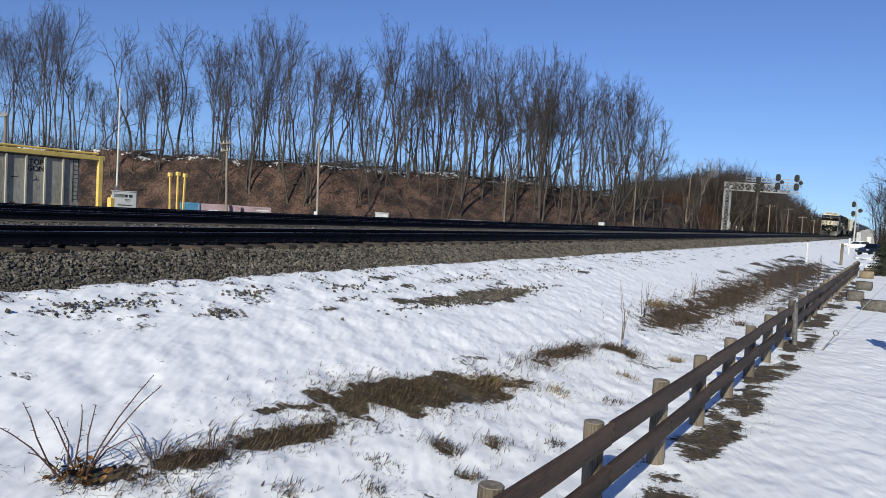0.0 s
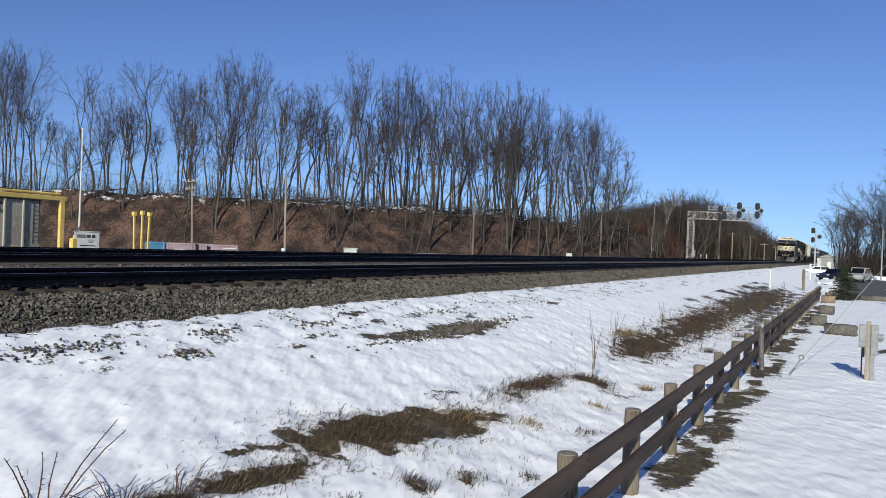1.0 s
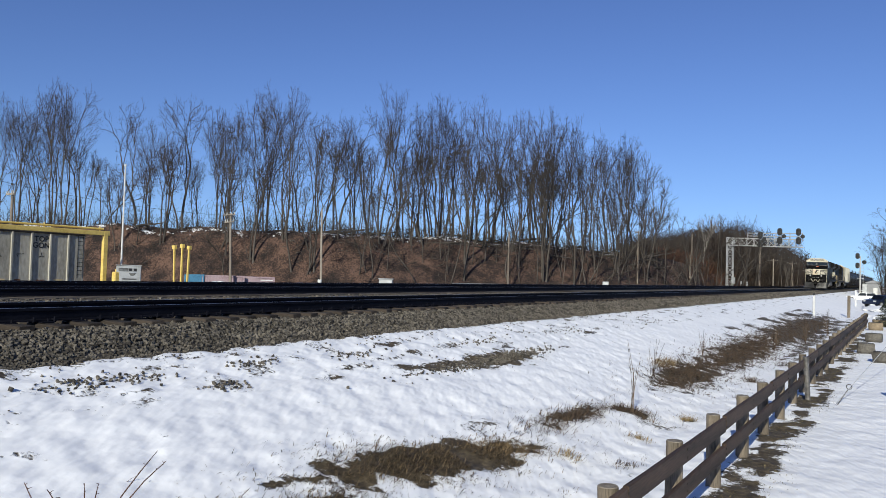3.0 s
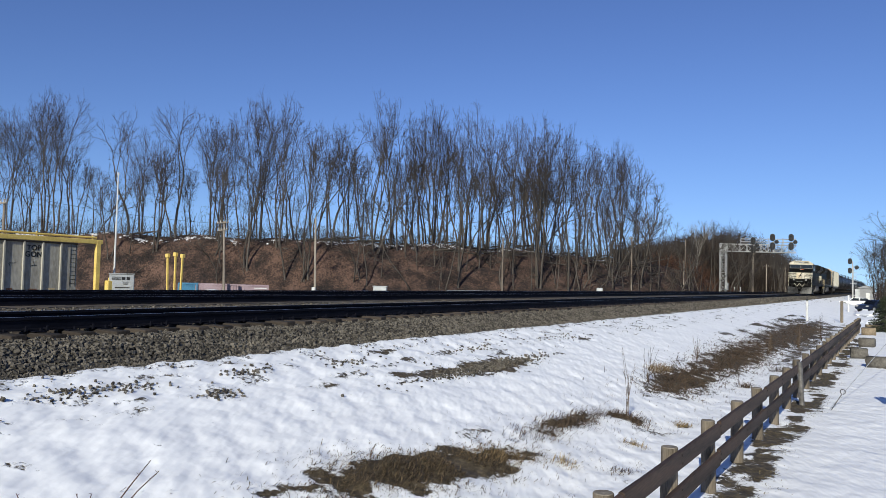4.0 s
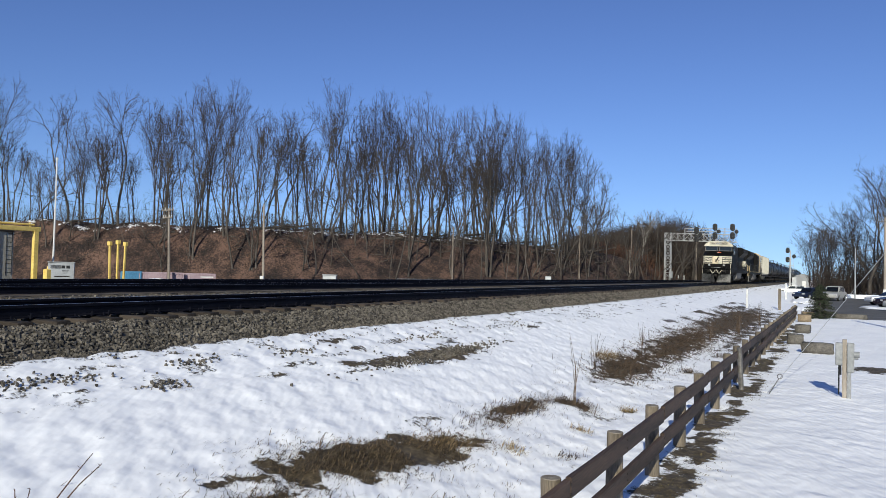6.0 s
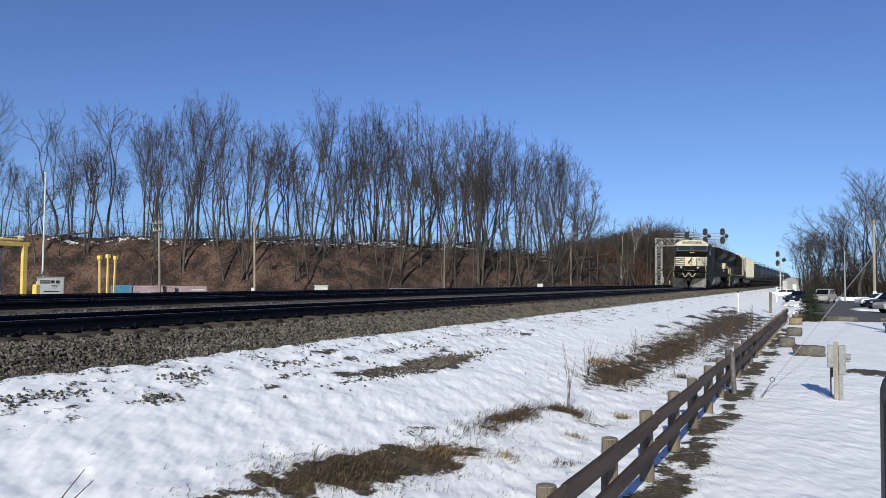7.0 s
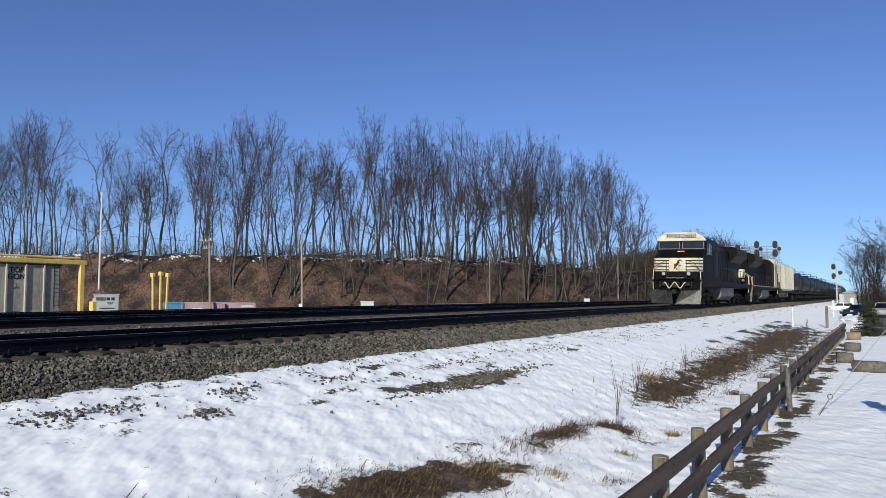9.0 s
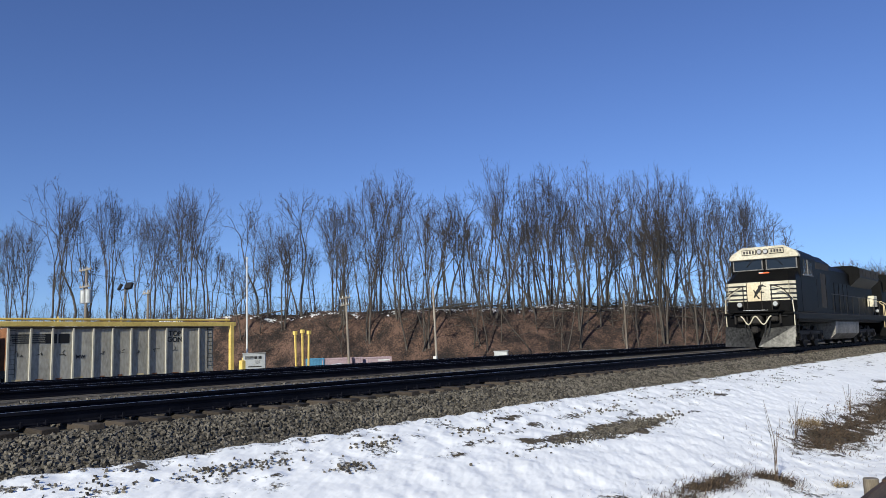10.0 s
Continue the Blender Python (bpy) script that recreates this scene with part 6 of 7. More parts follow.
def verge_things():
    rock(1, 0.95, 0.5, 0.36, BLOCK, "stone_block", "long weathered grey stone block on the snow", pose(-0.18, 27.6, -1.62, 0, 0, -4))
    rock(2, 0.55, 0.4, 0.36, BLOCK, "stone_block", "weathered brown stone block beside the fence", pose(-0.95, 31.0, -1.61, 0, 0, 8))
    rock(3, 0.62, 0.45, 0.38, BLOCK, "stone_block", "square weathered stone block beside the fence", pose(-0.85, 37.6, -1.60, 0, 0, -6))
    rock(4, 0.68, 0.5, 0.42, BLOCK_TAN, "stone_block", "tan stone block with snow beside the fence end", pose(-1.0, 47.6, -1.58, 0, 0, 5))
    rock(5, 0.7, 0.5, 0.4, BLOCK_TAN, "stone_block", "tan stone block with snow beside the fence end", pose(-0.9, 52.4, -1.58, 0, 0, 12))
    for x, w in ((1.5, 1.75), (4.6, 1.9), (7.2, 1.8)):
        rock(int(x * 10), w, 0.34, 0.32, BLOCK, "wheel_stop", "low concrete wheel stop at the edge of the lot", pose(x, 53.3, -1.62, 0, 0, 1), "wheel stops")
    # electric pedestal
    root = thing("electric_pedestal", "pale grey electric pedestal on a wooden post standing in snow", "pedestal", at=pose(0.38, 17.4, -1.8, 0, 0, -2))
    bm = bmesh.new()
    box(bm, 0.0, 0.02, 0.60, 0.085, 0.085, 1.25, 0.008)
    part("post", bm, POLE_WOOD, root, "grey wooden post")
    bm = bmesh.new()
    box(bm, 0.085, 0.0, 0.28, 0.075, 0.09, 0.58, 0.008)
    part("riser", bm, BOX_GREY, root, "grey riser")
    bm = bmesh.new()
    box(bm, 0.11, 0.0, 0.86, 0.13, 0.13, 0.6, 0.012)
    part("panel_box", bm, BOX_GREY, root, "pale grey panel box")
    bm = bmesh.new()
    box(bm, -0.10, -0.03, 0.93, 0.13, 0.12, 0.46, 0.012)
    part("meter_box", bm, BOX_GREY, root, "grey box")
    bm = bmesh.new()
    rod(bm, (-0.10, -0.02, 0.1), (-0.10, -0.02, 0.72), 0.016, seg=6)
    rod(bm, (-0.07, -0.02, 0.5), (-0.07, -0.02, 0.72), 0.02, seg=6)
    part("conduit", bm, BLACK, root)
    bm = bmesh.new()
    rod(bm, (0.17, -0.02, 0.93), (0.27, -0.02, 0.93), 0.06, seg=12)
    rod(bm, (0.12, 0.0, 0.86), (0.25, 0.0, 0.86), 0.03, seg=8)
    part("outlet", bm, BOX_GREY, root)
    # dark post close to the eye
    root = thing("dark_post", "broad dark metal post with a rounded top", "post", at=pose(0.178, 1.6, -1.8))
    bm = bmesh.new()
    pts = [(-0.07, -0.1), (0.07, -0.1)] + [(0.07 * math.cos(a), 2.22 + 0.07 * math.sin(a)) for a in [math.pi * k / 12 for k in range(13)]]
    prism(bm, pts, -0.05, 0.05)
    bmesh.ops.bevel(bm, geom=[e for e in bm.edges if e.calc_length() > 0.09], offset=0.008, segments=1, affect="EDGES")
    part("plate", bm, BLACK, root)
    # white markers by the track
    for x, y, h, w, label in ((-4.75, 55.6, 1.45, 0.075, "white marker post with a dark top in the weeds"), (-3.9, 94, 1.9, 0.10, "white marker post by the lot")):
        root = thing("marker_post", label, "marker post", "marker posts", at=pose(x, y, bank_z(x, y) - 0.1))
        bm = bmesh.new()
        rod(bm, (0, 0, 0), (0, 0, h), w, seg=10)
        part("shaft", bm, WHITE, root)
        bm = bmesh.new()
        rod(bm, (0, 0, h), (0, 0, h + 0.14), w * 1.05, seg=10)
        part("cap", bm, BLACK, root)
    for x, y, h in ((-3.1, 64, 1.75),):
        bm = bmesh.new()
        box(bm, 0, 0, h / 2, 0.2, 0.2, h, 0.02)
        o = part("wooden_post", bm, POST_WOOD)
        o.location = (x, y, bank_z(x, y) - 0.1)
        tagged(o, "square weathered wooden post at the verge", "post")
    for k in (0, 1):
        bm = bmesh.new()
        rod(bm, (0, 0, 0), (0, 0, 1.3), 0.10, seg=10)
        o = part("bollard", bm, WHITE)
        o.location = (-22.7 + 0.95 * k, 135, -0.5)
        tagged(o, "short white bollard beside the gantry foot", "bollard", "bollards")
    # blue bench end at the edge of the view
    bm = bmesh.new()
    box(bm, 0, 0, 0.42, 1.5, 0.4, 0.12, 0.03)
    for s in (-0.6, 0.6):
        box(bm, s, 0, 0.2, 0.1, 0.34, 0.4, 0.02)
    o = part("bench", bm, CAR_BLUE)
    o.location = (3.7, 42.2, -1.78)
    tagged(o, "dark blue low bench standing in the snow", "bench")


def small_spruce():
    root = thing("spruce", "small dark green spruce at the edge of the lot", "tree", at=pose(-0.25, 52.2, -1.9))
    rnd = random.Random(6)
    limbs, needles = Limbs(), Limbs()
    limbs.tube([Vector((0, 0, 0)), Vector((0.03, 0, 1.2)), Vector((0, 0.02, 2.3))], [0.07, 0.045, 0.015], 6)
    for k in range(210):
        z = 0.15 + 2.1 * (k / 210)
        reach = 1.0 * (1 - (z / 2.45) ** 1.5) + 0.04
        a = rnd.uniform(0, 6.28)
        tip = Vector((math.cos(a) * reach, math.sin(a) * reach, z - 0.12 + rnd.uniform(-0.08, 0.12))) * 1.0
        base = Vector((0, 0, z))
        pts = [base, base.lerp(tip, 0.5) - Vector((0, 0, 0.04)), tip]
        limbs.tube(pts, [0.014, 0.01, 0.005], 3)
        for q in range(26):
            u = rnd.uniform(0.12, 1)
            p = base.lerp(tip, u)
            d = (tip - base).normalized() * 0.5 + Vector((rnd.gauss(0, 1), rnd.gauss(0, 1), rnd.gauss(0, 0.6)))
            d.normalize()
            needles.tube([p, p + d * rnd.uniform(0.06, 0.13)], [0.014, 0.004], 3)
    for nm, ob in (("trunk", new("trunk", limbs.mesh("trunk", BARK))), ("needles", new("needles", needles.mesh("needles", NEEDLE)))):
        ob.parent = root


# ---------- parked cars and the far building ----------
def car(paint, at, label, suv=False):
    root = thing("car", label, "car", "parked cars", at=at)
    h = 1.68 if suv else 1.42
    belt = 0.98 if suv else 0.88
    bm = bmesh.new()
    outline = [(-2.25, 0.35), (2.25, 0.35), (2.3, 0.6), (2.22, 0.82), (1.15, belt + 0.04), (-2.05, belt + 0.06), (-2.3, belt - 0.06), (-2.32, 0.55)]
    prism(bm, outline, -0.88, 0.88)
    bmesh.ops.bevel(bm, geom=bm.edges[:], offset=0.06, segments=2, affect="EDGES")
    part("body", bm, paint, root, smooth=False)
    bm = bmesh.new()
    top = [(1.05, belt), (0.35, h - 0.03), (-0.2, h), (-1.5 if suv else -1.0, h - 0.04), (-2.1 if suv else -1.75, belt)]
    prism(bm, top, -0.74, 0.74)
    bmesh.ops.bevel(bm, geom=bm.edges[:], offset=0.05, segments=2, affect="EDGES")
    part("cabin", bm, paint, root)
    for s in (-1, 1):
        for a, b, c in ((0.80, 0.28, -0.45), (-0.52, -0.55, -1.45)):
            bm = bmesh.new()
            q = [(a, belt + 0.05), (b, h - 0.1), (c, h - 0.11), (c - (0.1 if c < -1 else 0), belt + 0.05)]
            prism(bm, q, s * 0.735, s * 0.755)
            part("side_window", bm, GLASS, root)
    m0 = Vector((1.0, 0, belt + 0.06)); m1 = Vector((0.42, 0, h - 0.1))
    for w0, w1, p, q in ((0.66, 0.60, m0, m1), (0.62, 0.6, Vector((-2.08 if suv else -1.73, 0, belt + 0.1)), Vector((-1.58 if suv else -1.1, 0, h - 0.1)))):
        bm = bmesh.new()
        out = Vector((0.03 if p.x > 0 else -0.03, 0, 0.02))
        vs = [bm.verts.new(v + out) for v in (p + Vector((0, -w0, 0)), p + Vector((0, w0, 0)), q + Vector((0, w1, 0)), q + Vector((0, -w1, 0)))]
        bm.faces.new(vs)
        bmesh.ops.solidify(bm, geom=bm.faces[:], thickness=0.02)
        part("windscreen", bm, GLASS, root)
    for x in (-1.38, 1.42):
        for s in (-1, 1):
            bm = bmesh.new()
            rod(bm, (x, s * 0.70, 0.34), (x, s * 0.90, 0.34), 0.34, seg=20)
            w = part("tyre", bm, RUBBER, root)
            bm = bmesh.new()
            rod(bm, (x, s * 0.89, 0.34), (x, s * 0.915, 0.34), 0.21, seg=14)
            part("rim", bm, GALV, w)
    for s in (-1, 1):
        bm = bmesh.new()
        box(bm, 2.24, s * 0.62, 0.70, 0.10, 0.36, 0.16, 0.03)
        part("headlight", bm, LAMP, root)
        bm = bmesh.new()
        box(bm, -2.27, s * 0.66, 0.82, 0.10, 0.22, 0.26, 0.03)
        part("tail_light", bm, RED_GLASS, root)
        bm = bmesh.new()
        box(bm, 0.75, s * 0.95, belt + 0.08, 0.12, 0.16, 0.12, 0.03)
        part("mirror", bm, paint, root)
    return root


def lot_things():
    z = -1.75
    car(CAR_SILVER, pose(1.0, 99, z, 0, 0, 256), "beige-silver sport utility car parked side-on in the lot", True)
    car(CAR_NAVY, pose(-1.5, 99, z, 0, 0, 238), "dark navy car parked in the lot")
    car(CAR_WHITE, pose(-4.3, 128, z, 0, 0, 175), "white car parked at the far edge of the lot")
    car(CAR_NAVY, pose(-0.55, 104, z, 0, 0, 236), "dark navy car parked in the lot")
    car(CAR_WHITE, pose(6.0, 86, z, 0, 0, 200), "white car parked at the side of the lot")
    car(CAR_BLACK, pose(6.3, 78, z, 0, 0, 205), "dark plum sport utility car parked at the side of the lot", True)
    car(CAR_SILVER, pose(6.6, 70, z, 0, 0, 205), "silver car parked at the side of the lot")
    root = thing("shed", "small grey trackside shed with a low roof", "shed", at=pose(-5.0, 215, -1.8))
    bm = bmesh.new()
    box(bm, 0, 0, 1.6, 3.2, 4.0, 3.2, 0.02)
    part("wall", bm, SIDING, root)
    bm = bmesh.new()
    prism(bm, [(-1.9, 3.15), (1.9, 3.15), (1.9, 3.3), (0, 3.9), (-1.9, 3.3)], -2.2, 2.2)
    part("roof", bm, SIDING, root)
    bm = bmesh.new()
    box(bm, 0.4, -2.01, 1.0, 0.9, 0.05, 2.0, 0.02)
    part("door", bm, WHITE, root)
    # ploughed snow heaps at the rim of the lot
    rnd = random.Random(4)
    for k, (x, y, sx, sy, sz) in enumerate(((-2.2, 118, 4, 7, 0.5), (3.5, 118, 6, 3, 0.5), (9.0, 100, 2, 12, 0.8), (-1.4, 70, 0.8, 6, 0.25), (5.2, 78, 2.2, 5, 0.12), (-2.0, 90, 1.2, 8, 0.35))):
        bm = bmesh.new()
        bmesh.ops.create_icosphere(bm, subdivisions=4, radius=1.0)
        o = Vector((k * 7.3, 0, 0))
        for v in bm.verts:
            d = 1 + noise.noise(v.co * 2.2 + o) * 0.35 + noise.noise(v.co * 6 + o) * 0.12
            v.co = Vector((v.co.x * sx * d, v.co.y * sy * d, v.co.z * sz * d))
        ob = part("snow_heap", bm, SNOW, smooth=True)
        ob.location = (x, y, bank_z(x, y))
        tagged(ob, "dirty ploughed snow heap at the rim of the lot", "snow heap", "snow heaps")


signal_gantry()
signal_mast()
build_poles()
parked_wagon()
yellow_gantry()
yard_boxes()
build_fence()
verge_things()
small_spruce()
lot_things()

# ---------- dead grass, weeds and canes ----------
def near_z(x, y):
    return float(land_z(np.array(x), np.array(y)))


class Blades:
    """Thin tapering blades, each a bent strip of two quads and a tip."""

    def __init__(self):
        self.v, self.f = [], []

    def blade(self, p, d, length, width, droop):
        d = d.normalized()
        side = d.cross(Vector((0.2, 0.3, 1))).normalized() * width / 2
        a, b = p, p + d * length * 0.5
        c = p + d * length * 0.92 - Vector((0, 0, droop * length))
        n = len(self.v)
        self.v += [a - side, a + side, b - side * 0.8, b + side * 0.8, c]
        self.f += [(n, n + 1, n + 3, n + 2), (n + 2, n + 3, n + 4)]

    def done(self, name, material, label, category="grass"):
        me = bpy.data.meshes.new(name)
        me.from_pydata([tuple(p) for p in self.v], [], self.f)
        me.materials.append(material)
        return tagged(new(name, me), label, category, kind="stuff")


def mat_of_grass(seed, x, y, length, width, turn, count, h, material, label, name="grass_patch", lie=0.9, w=0.007):
    rnd = random.Random(seed)
    bl = Blades()
    c, s = math.cos(radians(turn)), math.sin(radians(turn))
    for _ in range(count):
        u = rnd.gauss(0, 0.29) * length
        v = rnd.gauss(0, 0.29) * width
        edge = 1 - min(1, (abs(u) / (length / 2)) ** 2 + (abs(v) / (width / 2)) ** 2)
        edge += 0.7 * noise.noise(Vector((x + u * c * 2.4, y + u * s * 2.4 + v * 2.4, seed + 0.5)))
        if edge <= 0 and rnd.random() < 0.9:
            continue
        px, py = x + u * c - v * s, y + u * s + v * c
        if noise.noise(Vector((px * 1.6, py * 1.6, seed))) < -0.42:
            continue
        d = Vector((rnd.gauss(0.2, lie), rnd.gauss(0.1, lie), rnd.uniform(0.25, 1.1)))
        bl.blade(Vector((px, py, near_z(px, py) - 0.015)), d, h * rnd.uniform(0.5, 1.3), w * rnd.uniform(0.7, 1.4), rnd.uniform(0.05, 0.35))
    return bl.done(name, material, label)


def build_grass():
    mat_of_grass(1, -4.5, 7.35, 3.6, 1.0, 76, 15000, 0.11, GRASS, "flattened dead brown grass showing through the snow", lie=1.4)
    mat_of_grass(2, -4.25, 8.6, 1.0, 0.7, 60, 1500, 0.12, STRAW_DULL, "pale dead grass at the end of the bare patch", lie=0.8)
    mat_of_grass(3, -4.55, 5.1, 1.5, 0.5, 80, 1500, 0.12, GRASS, "dead grass tufts in thin snow", lie=1.0)
    mat_of_grass(4, -4.62, 4.05, 1.2, 0.4, 85, 1000, 0.16, WEED, "dark matted weeds in thin snow", lie=1.0)
    mat_of_grass(5, -4.72, 3.35, 1.0, 0.55, 60, 900, 0.13, WEED, "dark matted weeds below the canes", lie=1.0)
    mat_of_grass(6, -4.3, 11.1, 3.0, 0.55, 86, 1800, 0.2, WEED, "brown weeds along the foot of the bank", lie=0.8)
    mat_of_grass(7, -3.85, 12.7, 0.85, 0.6, 0, 700, 0.2, WEED, "brown weed clump round tall dry stems", lie=0.7)
    mat_of_grass(8, -4.2, 18.2, 6.0, 1.2, 92, 4200, 0.12, WEED, "tangled brown weeds on the snowy bank", lie=1.6, w=0.012)
    mat_of_grass(9, -4.2, 26.0, 15.0, 1.9, 91, 9500, 0.13, WEED, "tangled brown weeds on the snowy bank", lie=1.2, w=0.016)
    mat_of_grass(10, -4.0, 42.0, 34.0, 2.8, 90, 6400, 0.12, WEED, "tangled brown weeds running along the verge", lie=1.4, w=0.022)
    mat_of_grass(11, -4.85, 18.6, 1.6, 0.5, 90, 700, 0.24, STRAW_DULL, "pale straw-coloured grass clump", lie=0.5)
    mat_of_grass(12, -6.6, 12.6, 4.6, 0.75, 88, 1500, 0.08, WEED, "low dark weeds in a stony bare strip", lie=1.2)
    k = 20
    for x, y, n, h, mt in ((-3.58, 6.24, 260, 0.17, WEED), (-3.37, 6.86, 180, 0.15, GRASS), (-3.14, 5.92, 170, 0.14, GRASS), (-3.07, 13.32, 240, 0.18, STRAW), (-3.5, 5.0, 140, 0.14, GRASS), (-4.1, 3.75, 260, 0.15, GRASS),
                           (-3.9, 4.35, 160, 0.12, WEED), (-3.0, 9.6, 130, 0.14, WEED), (-3.3, 11.2, 130, 0.16, STRAW), (-2.9, 7.4, 110, 0.12, GRASS), (-3.6, 9.2, 120, 0.2, STRAW), (-2.7, 16.5, 160, 0.2, WEED), (-3.0, 19.5, 200, 0.24, WEED), (-2.8, 24, 220, 0.26, WEED), (-3.75, 5.4, 110, 0.1, WEED)):
        mat_of_grass(k, x, y, 0.34, 0.28, 0, n, h, mt, "small tuft of dead grass poking through snow", "grass_tuft", 0.55)
        k += 1
    # turf on the walkers' side of the fence
    rnd = random.Random(9)
    for q in range(26):
        y = 4.2 + 1.35 * q + rnd.uniform(-0.3, 0.3)
        mat_of_grass(60 + q, FENCE_X(y) + 0.2 + rnd.uniform(-0.1, 0.2), y, 1.5, 0.6, 88, 1500, 0.045, TURF, "short dead turf beside the fence", "turf", 1.3, 0.009)
    # sparse single stalks scattered over the lower bank
    bl = Blades()
    for _ in range(1150):
        y = 3 + 30 * rnd.random() ** 1.4
        x = rnd.triangular(-5.6, -2.2, -3.6)
        if noise.noise(Vector((x * 0.9, y * 0.5, 3.1))) < 0.0 and rnd.random() < 0.8:
            continue
        for _k in range(rnd.randrange(2, 6)):
            px, py = x + rnd.gauss(0, 0.05), y + rnd.gauss(0, 0.05)
            bl.blade(Vector((px, py, near_z(px, py) - 0.01)), Vector((rnd.gauss(0, 0.5), rnd.gauss(0, 0.5), 1)), rnd.uniform(0.04, 0.13), 0.004, rnd.uniform(0, 0.25))
    def verge(r):
        y = 16 + 34 * r.random() ** 1.3
        x = r.gauss(-4.15, 0.22 + 0.008 * y)
        return (x, y, near_z(x, y) - 0.02)

    thicket("dead_brush", "tangle of dead grey-brown twigs along the verge", 51, 2600, verge, 0.07, 0.24, WEED, spread_w=1.5, min_r=0.0045, category="brush", fork=4)
    bl.done("dry_stalks", WEED, "sparse dry stalks standing in the snow")


def stems(name, label, x, y, rows, r, material, twigs=0, seed=0, category="shrub"):
    """Canes from one foot: rows of tip offsets along the bank, away from it, and up."""
    rnd = random.Random(seed)
    root = thing(name, label, category, at=pose(x, y, near_z(x, y)))
    for a, b, h in rows:
        limbs = Limbs()
        foot = Vector((a * 0.12 + rnd.gauss(0, 0.02), b * 0.12 + rnd.gauss(0, 0.02), -0.04))
        tip = Vector((a, b, h))
        mid = foot.lerp(tip, 0.5) + Vector((0, 0, 0.05)) + Vector((rnd.gauss(0, 0.02), rnd.gauss(0, 0.02), 0))
        pts = [foot, foot.lerp(mid, 0.5) + Vector((rnd.gauss(0, 0.008), rnd.gauss(0, 0.008), 0.01)), mid, mid.lerp(tip, 0.5) + Vector((rnd.gauss(0, 0.008), 0, 0.012)), tip]
        limbs.tube(pts, [r, r * 0.9, r * 0.8, r * 0.65, r * 0.4], 5)
        for _ in range(twigs):
            i = rnd.randrange(1, 4)
            p = pts[i].lerp(pts[i + 1], rnd.random())
            d = Vector((rnd.gauss(0, 1), rnd.gauss(0, 1), rnd.uniform(-0.2, 1))).normalized()
            limbs.tube([p, p + d * rnd.uniform(0.01, 0.04)], [r * 0.45, r * 0.2], 4)
        ob = new("stem", limbs.mesh("stem", material))
        ob.parent = root
    return root


def build_shrubs():
    ax, ay = 0.549, 0.836
    rows = [(u * ax, u * ay, h) for u, h in ((-0.52, 0.42), (-0.34, 0.56), (-0.2, 0.50), (-0.12, 0.44), (0.03, 0.52), (0.12, 0.51), (0.50, 0.71), (0.56, 0.63), (0.44, 0.27), (-0.3, 0.2))]
    root = stems("cane_shrub", "leafless reddish cane shrub with a few curled brown leaves", -4.85, 3.2, rows, 0.0068, CANE, 7, 2)
    rnd = random.Random(12)
    leaf = bmesh.new()
    vs = [leaf.verts.new(p) for p in ((0, -0.035, 0), (0.022, -0.01, 0.012), (0.018, 0.02, 0.008), (0, 0.045, 0.018), (-0.018, 0.02, 0.008), (-0.022, -0.01, 0.014), (0, 0.005, -0.004))]
    for k in range(6):
        leaf.faces.new((vs[k], vs[(k + 1) % 6], vs[6]))
    bmesh.ops.solidify(leaf, geom=leaf.faces[:], thickness=0.002)
    me = finish("leaf", leaf, LEAF)
    for _ in range(40):
        ob = new("leaf", me)
        ob.parent = root
        ob.matrix_basis = pose(rnd.gauss(0.02, 0.10), rnd.gauss(-0.02, 0.10), abs(rnd.gauss(0.04, 0.035)), rnd.uniform(-60, 60), rnd.uniform(-60, 60), rnd.uniform(0, 360)) @ Matrix.Diagonal((0.75, 0.75, 0.75, 1))
    stems("dead_twigs", "tangle of thin dead twigs lying in weeds", -4.6, 4.2, [(rnd.gauss(0, 0.25), rnd.gauss(0.1, 0.3), rnd.uniform(0.06, 0.3)) for _ in range(9)], 0.005, CANE, 3, 3)
    stems("dead_twigs", "tangle of thin dead twigs lying in weeds", -4.7, 3.75, [(rnd.gauss(0, 0.3), rnd.gauss(0.15, 0.3), rnd.uniform(0.05, 0.22)) for _ in range(9)], 0.0045, CANE, 3, 4)
    for x, y, h, n, sd in ((-3.85, 12.65, 1.2, 6, 5), (-4.6, 16.6, 0.8, 6, 6), (-5.05, 6.95, 0.2, 2, 7), (-3.6, 28, 1.0, 8, 8), (-3.2, 34, 1.2, 9, 9), (-4.7, 22, 0.7, 6, 10), (-2.8, 40, 1.3, 10, 11)):
        stems("dry_stems", "tall thin dry weed stems standing in the snow", x, y, [(rnd.gauss(0, 0.1), rnd.gauss(0, 0.1), h * rnd.uniform(0.6, 1.05)) for _ in range(n)], 0.0035 + 0.00012 * y, WEED, 8, sd, "weed")


build_grass()
build_shrubs()


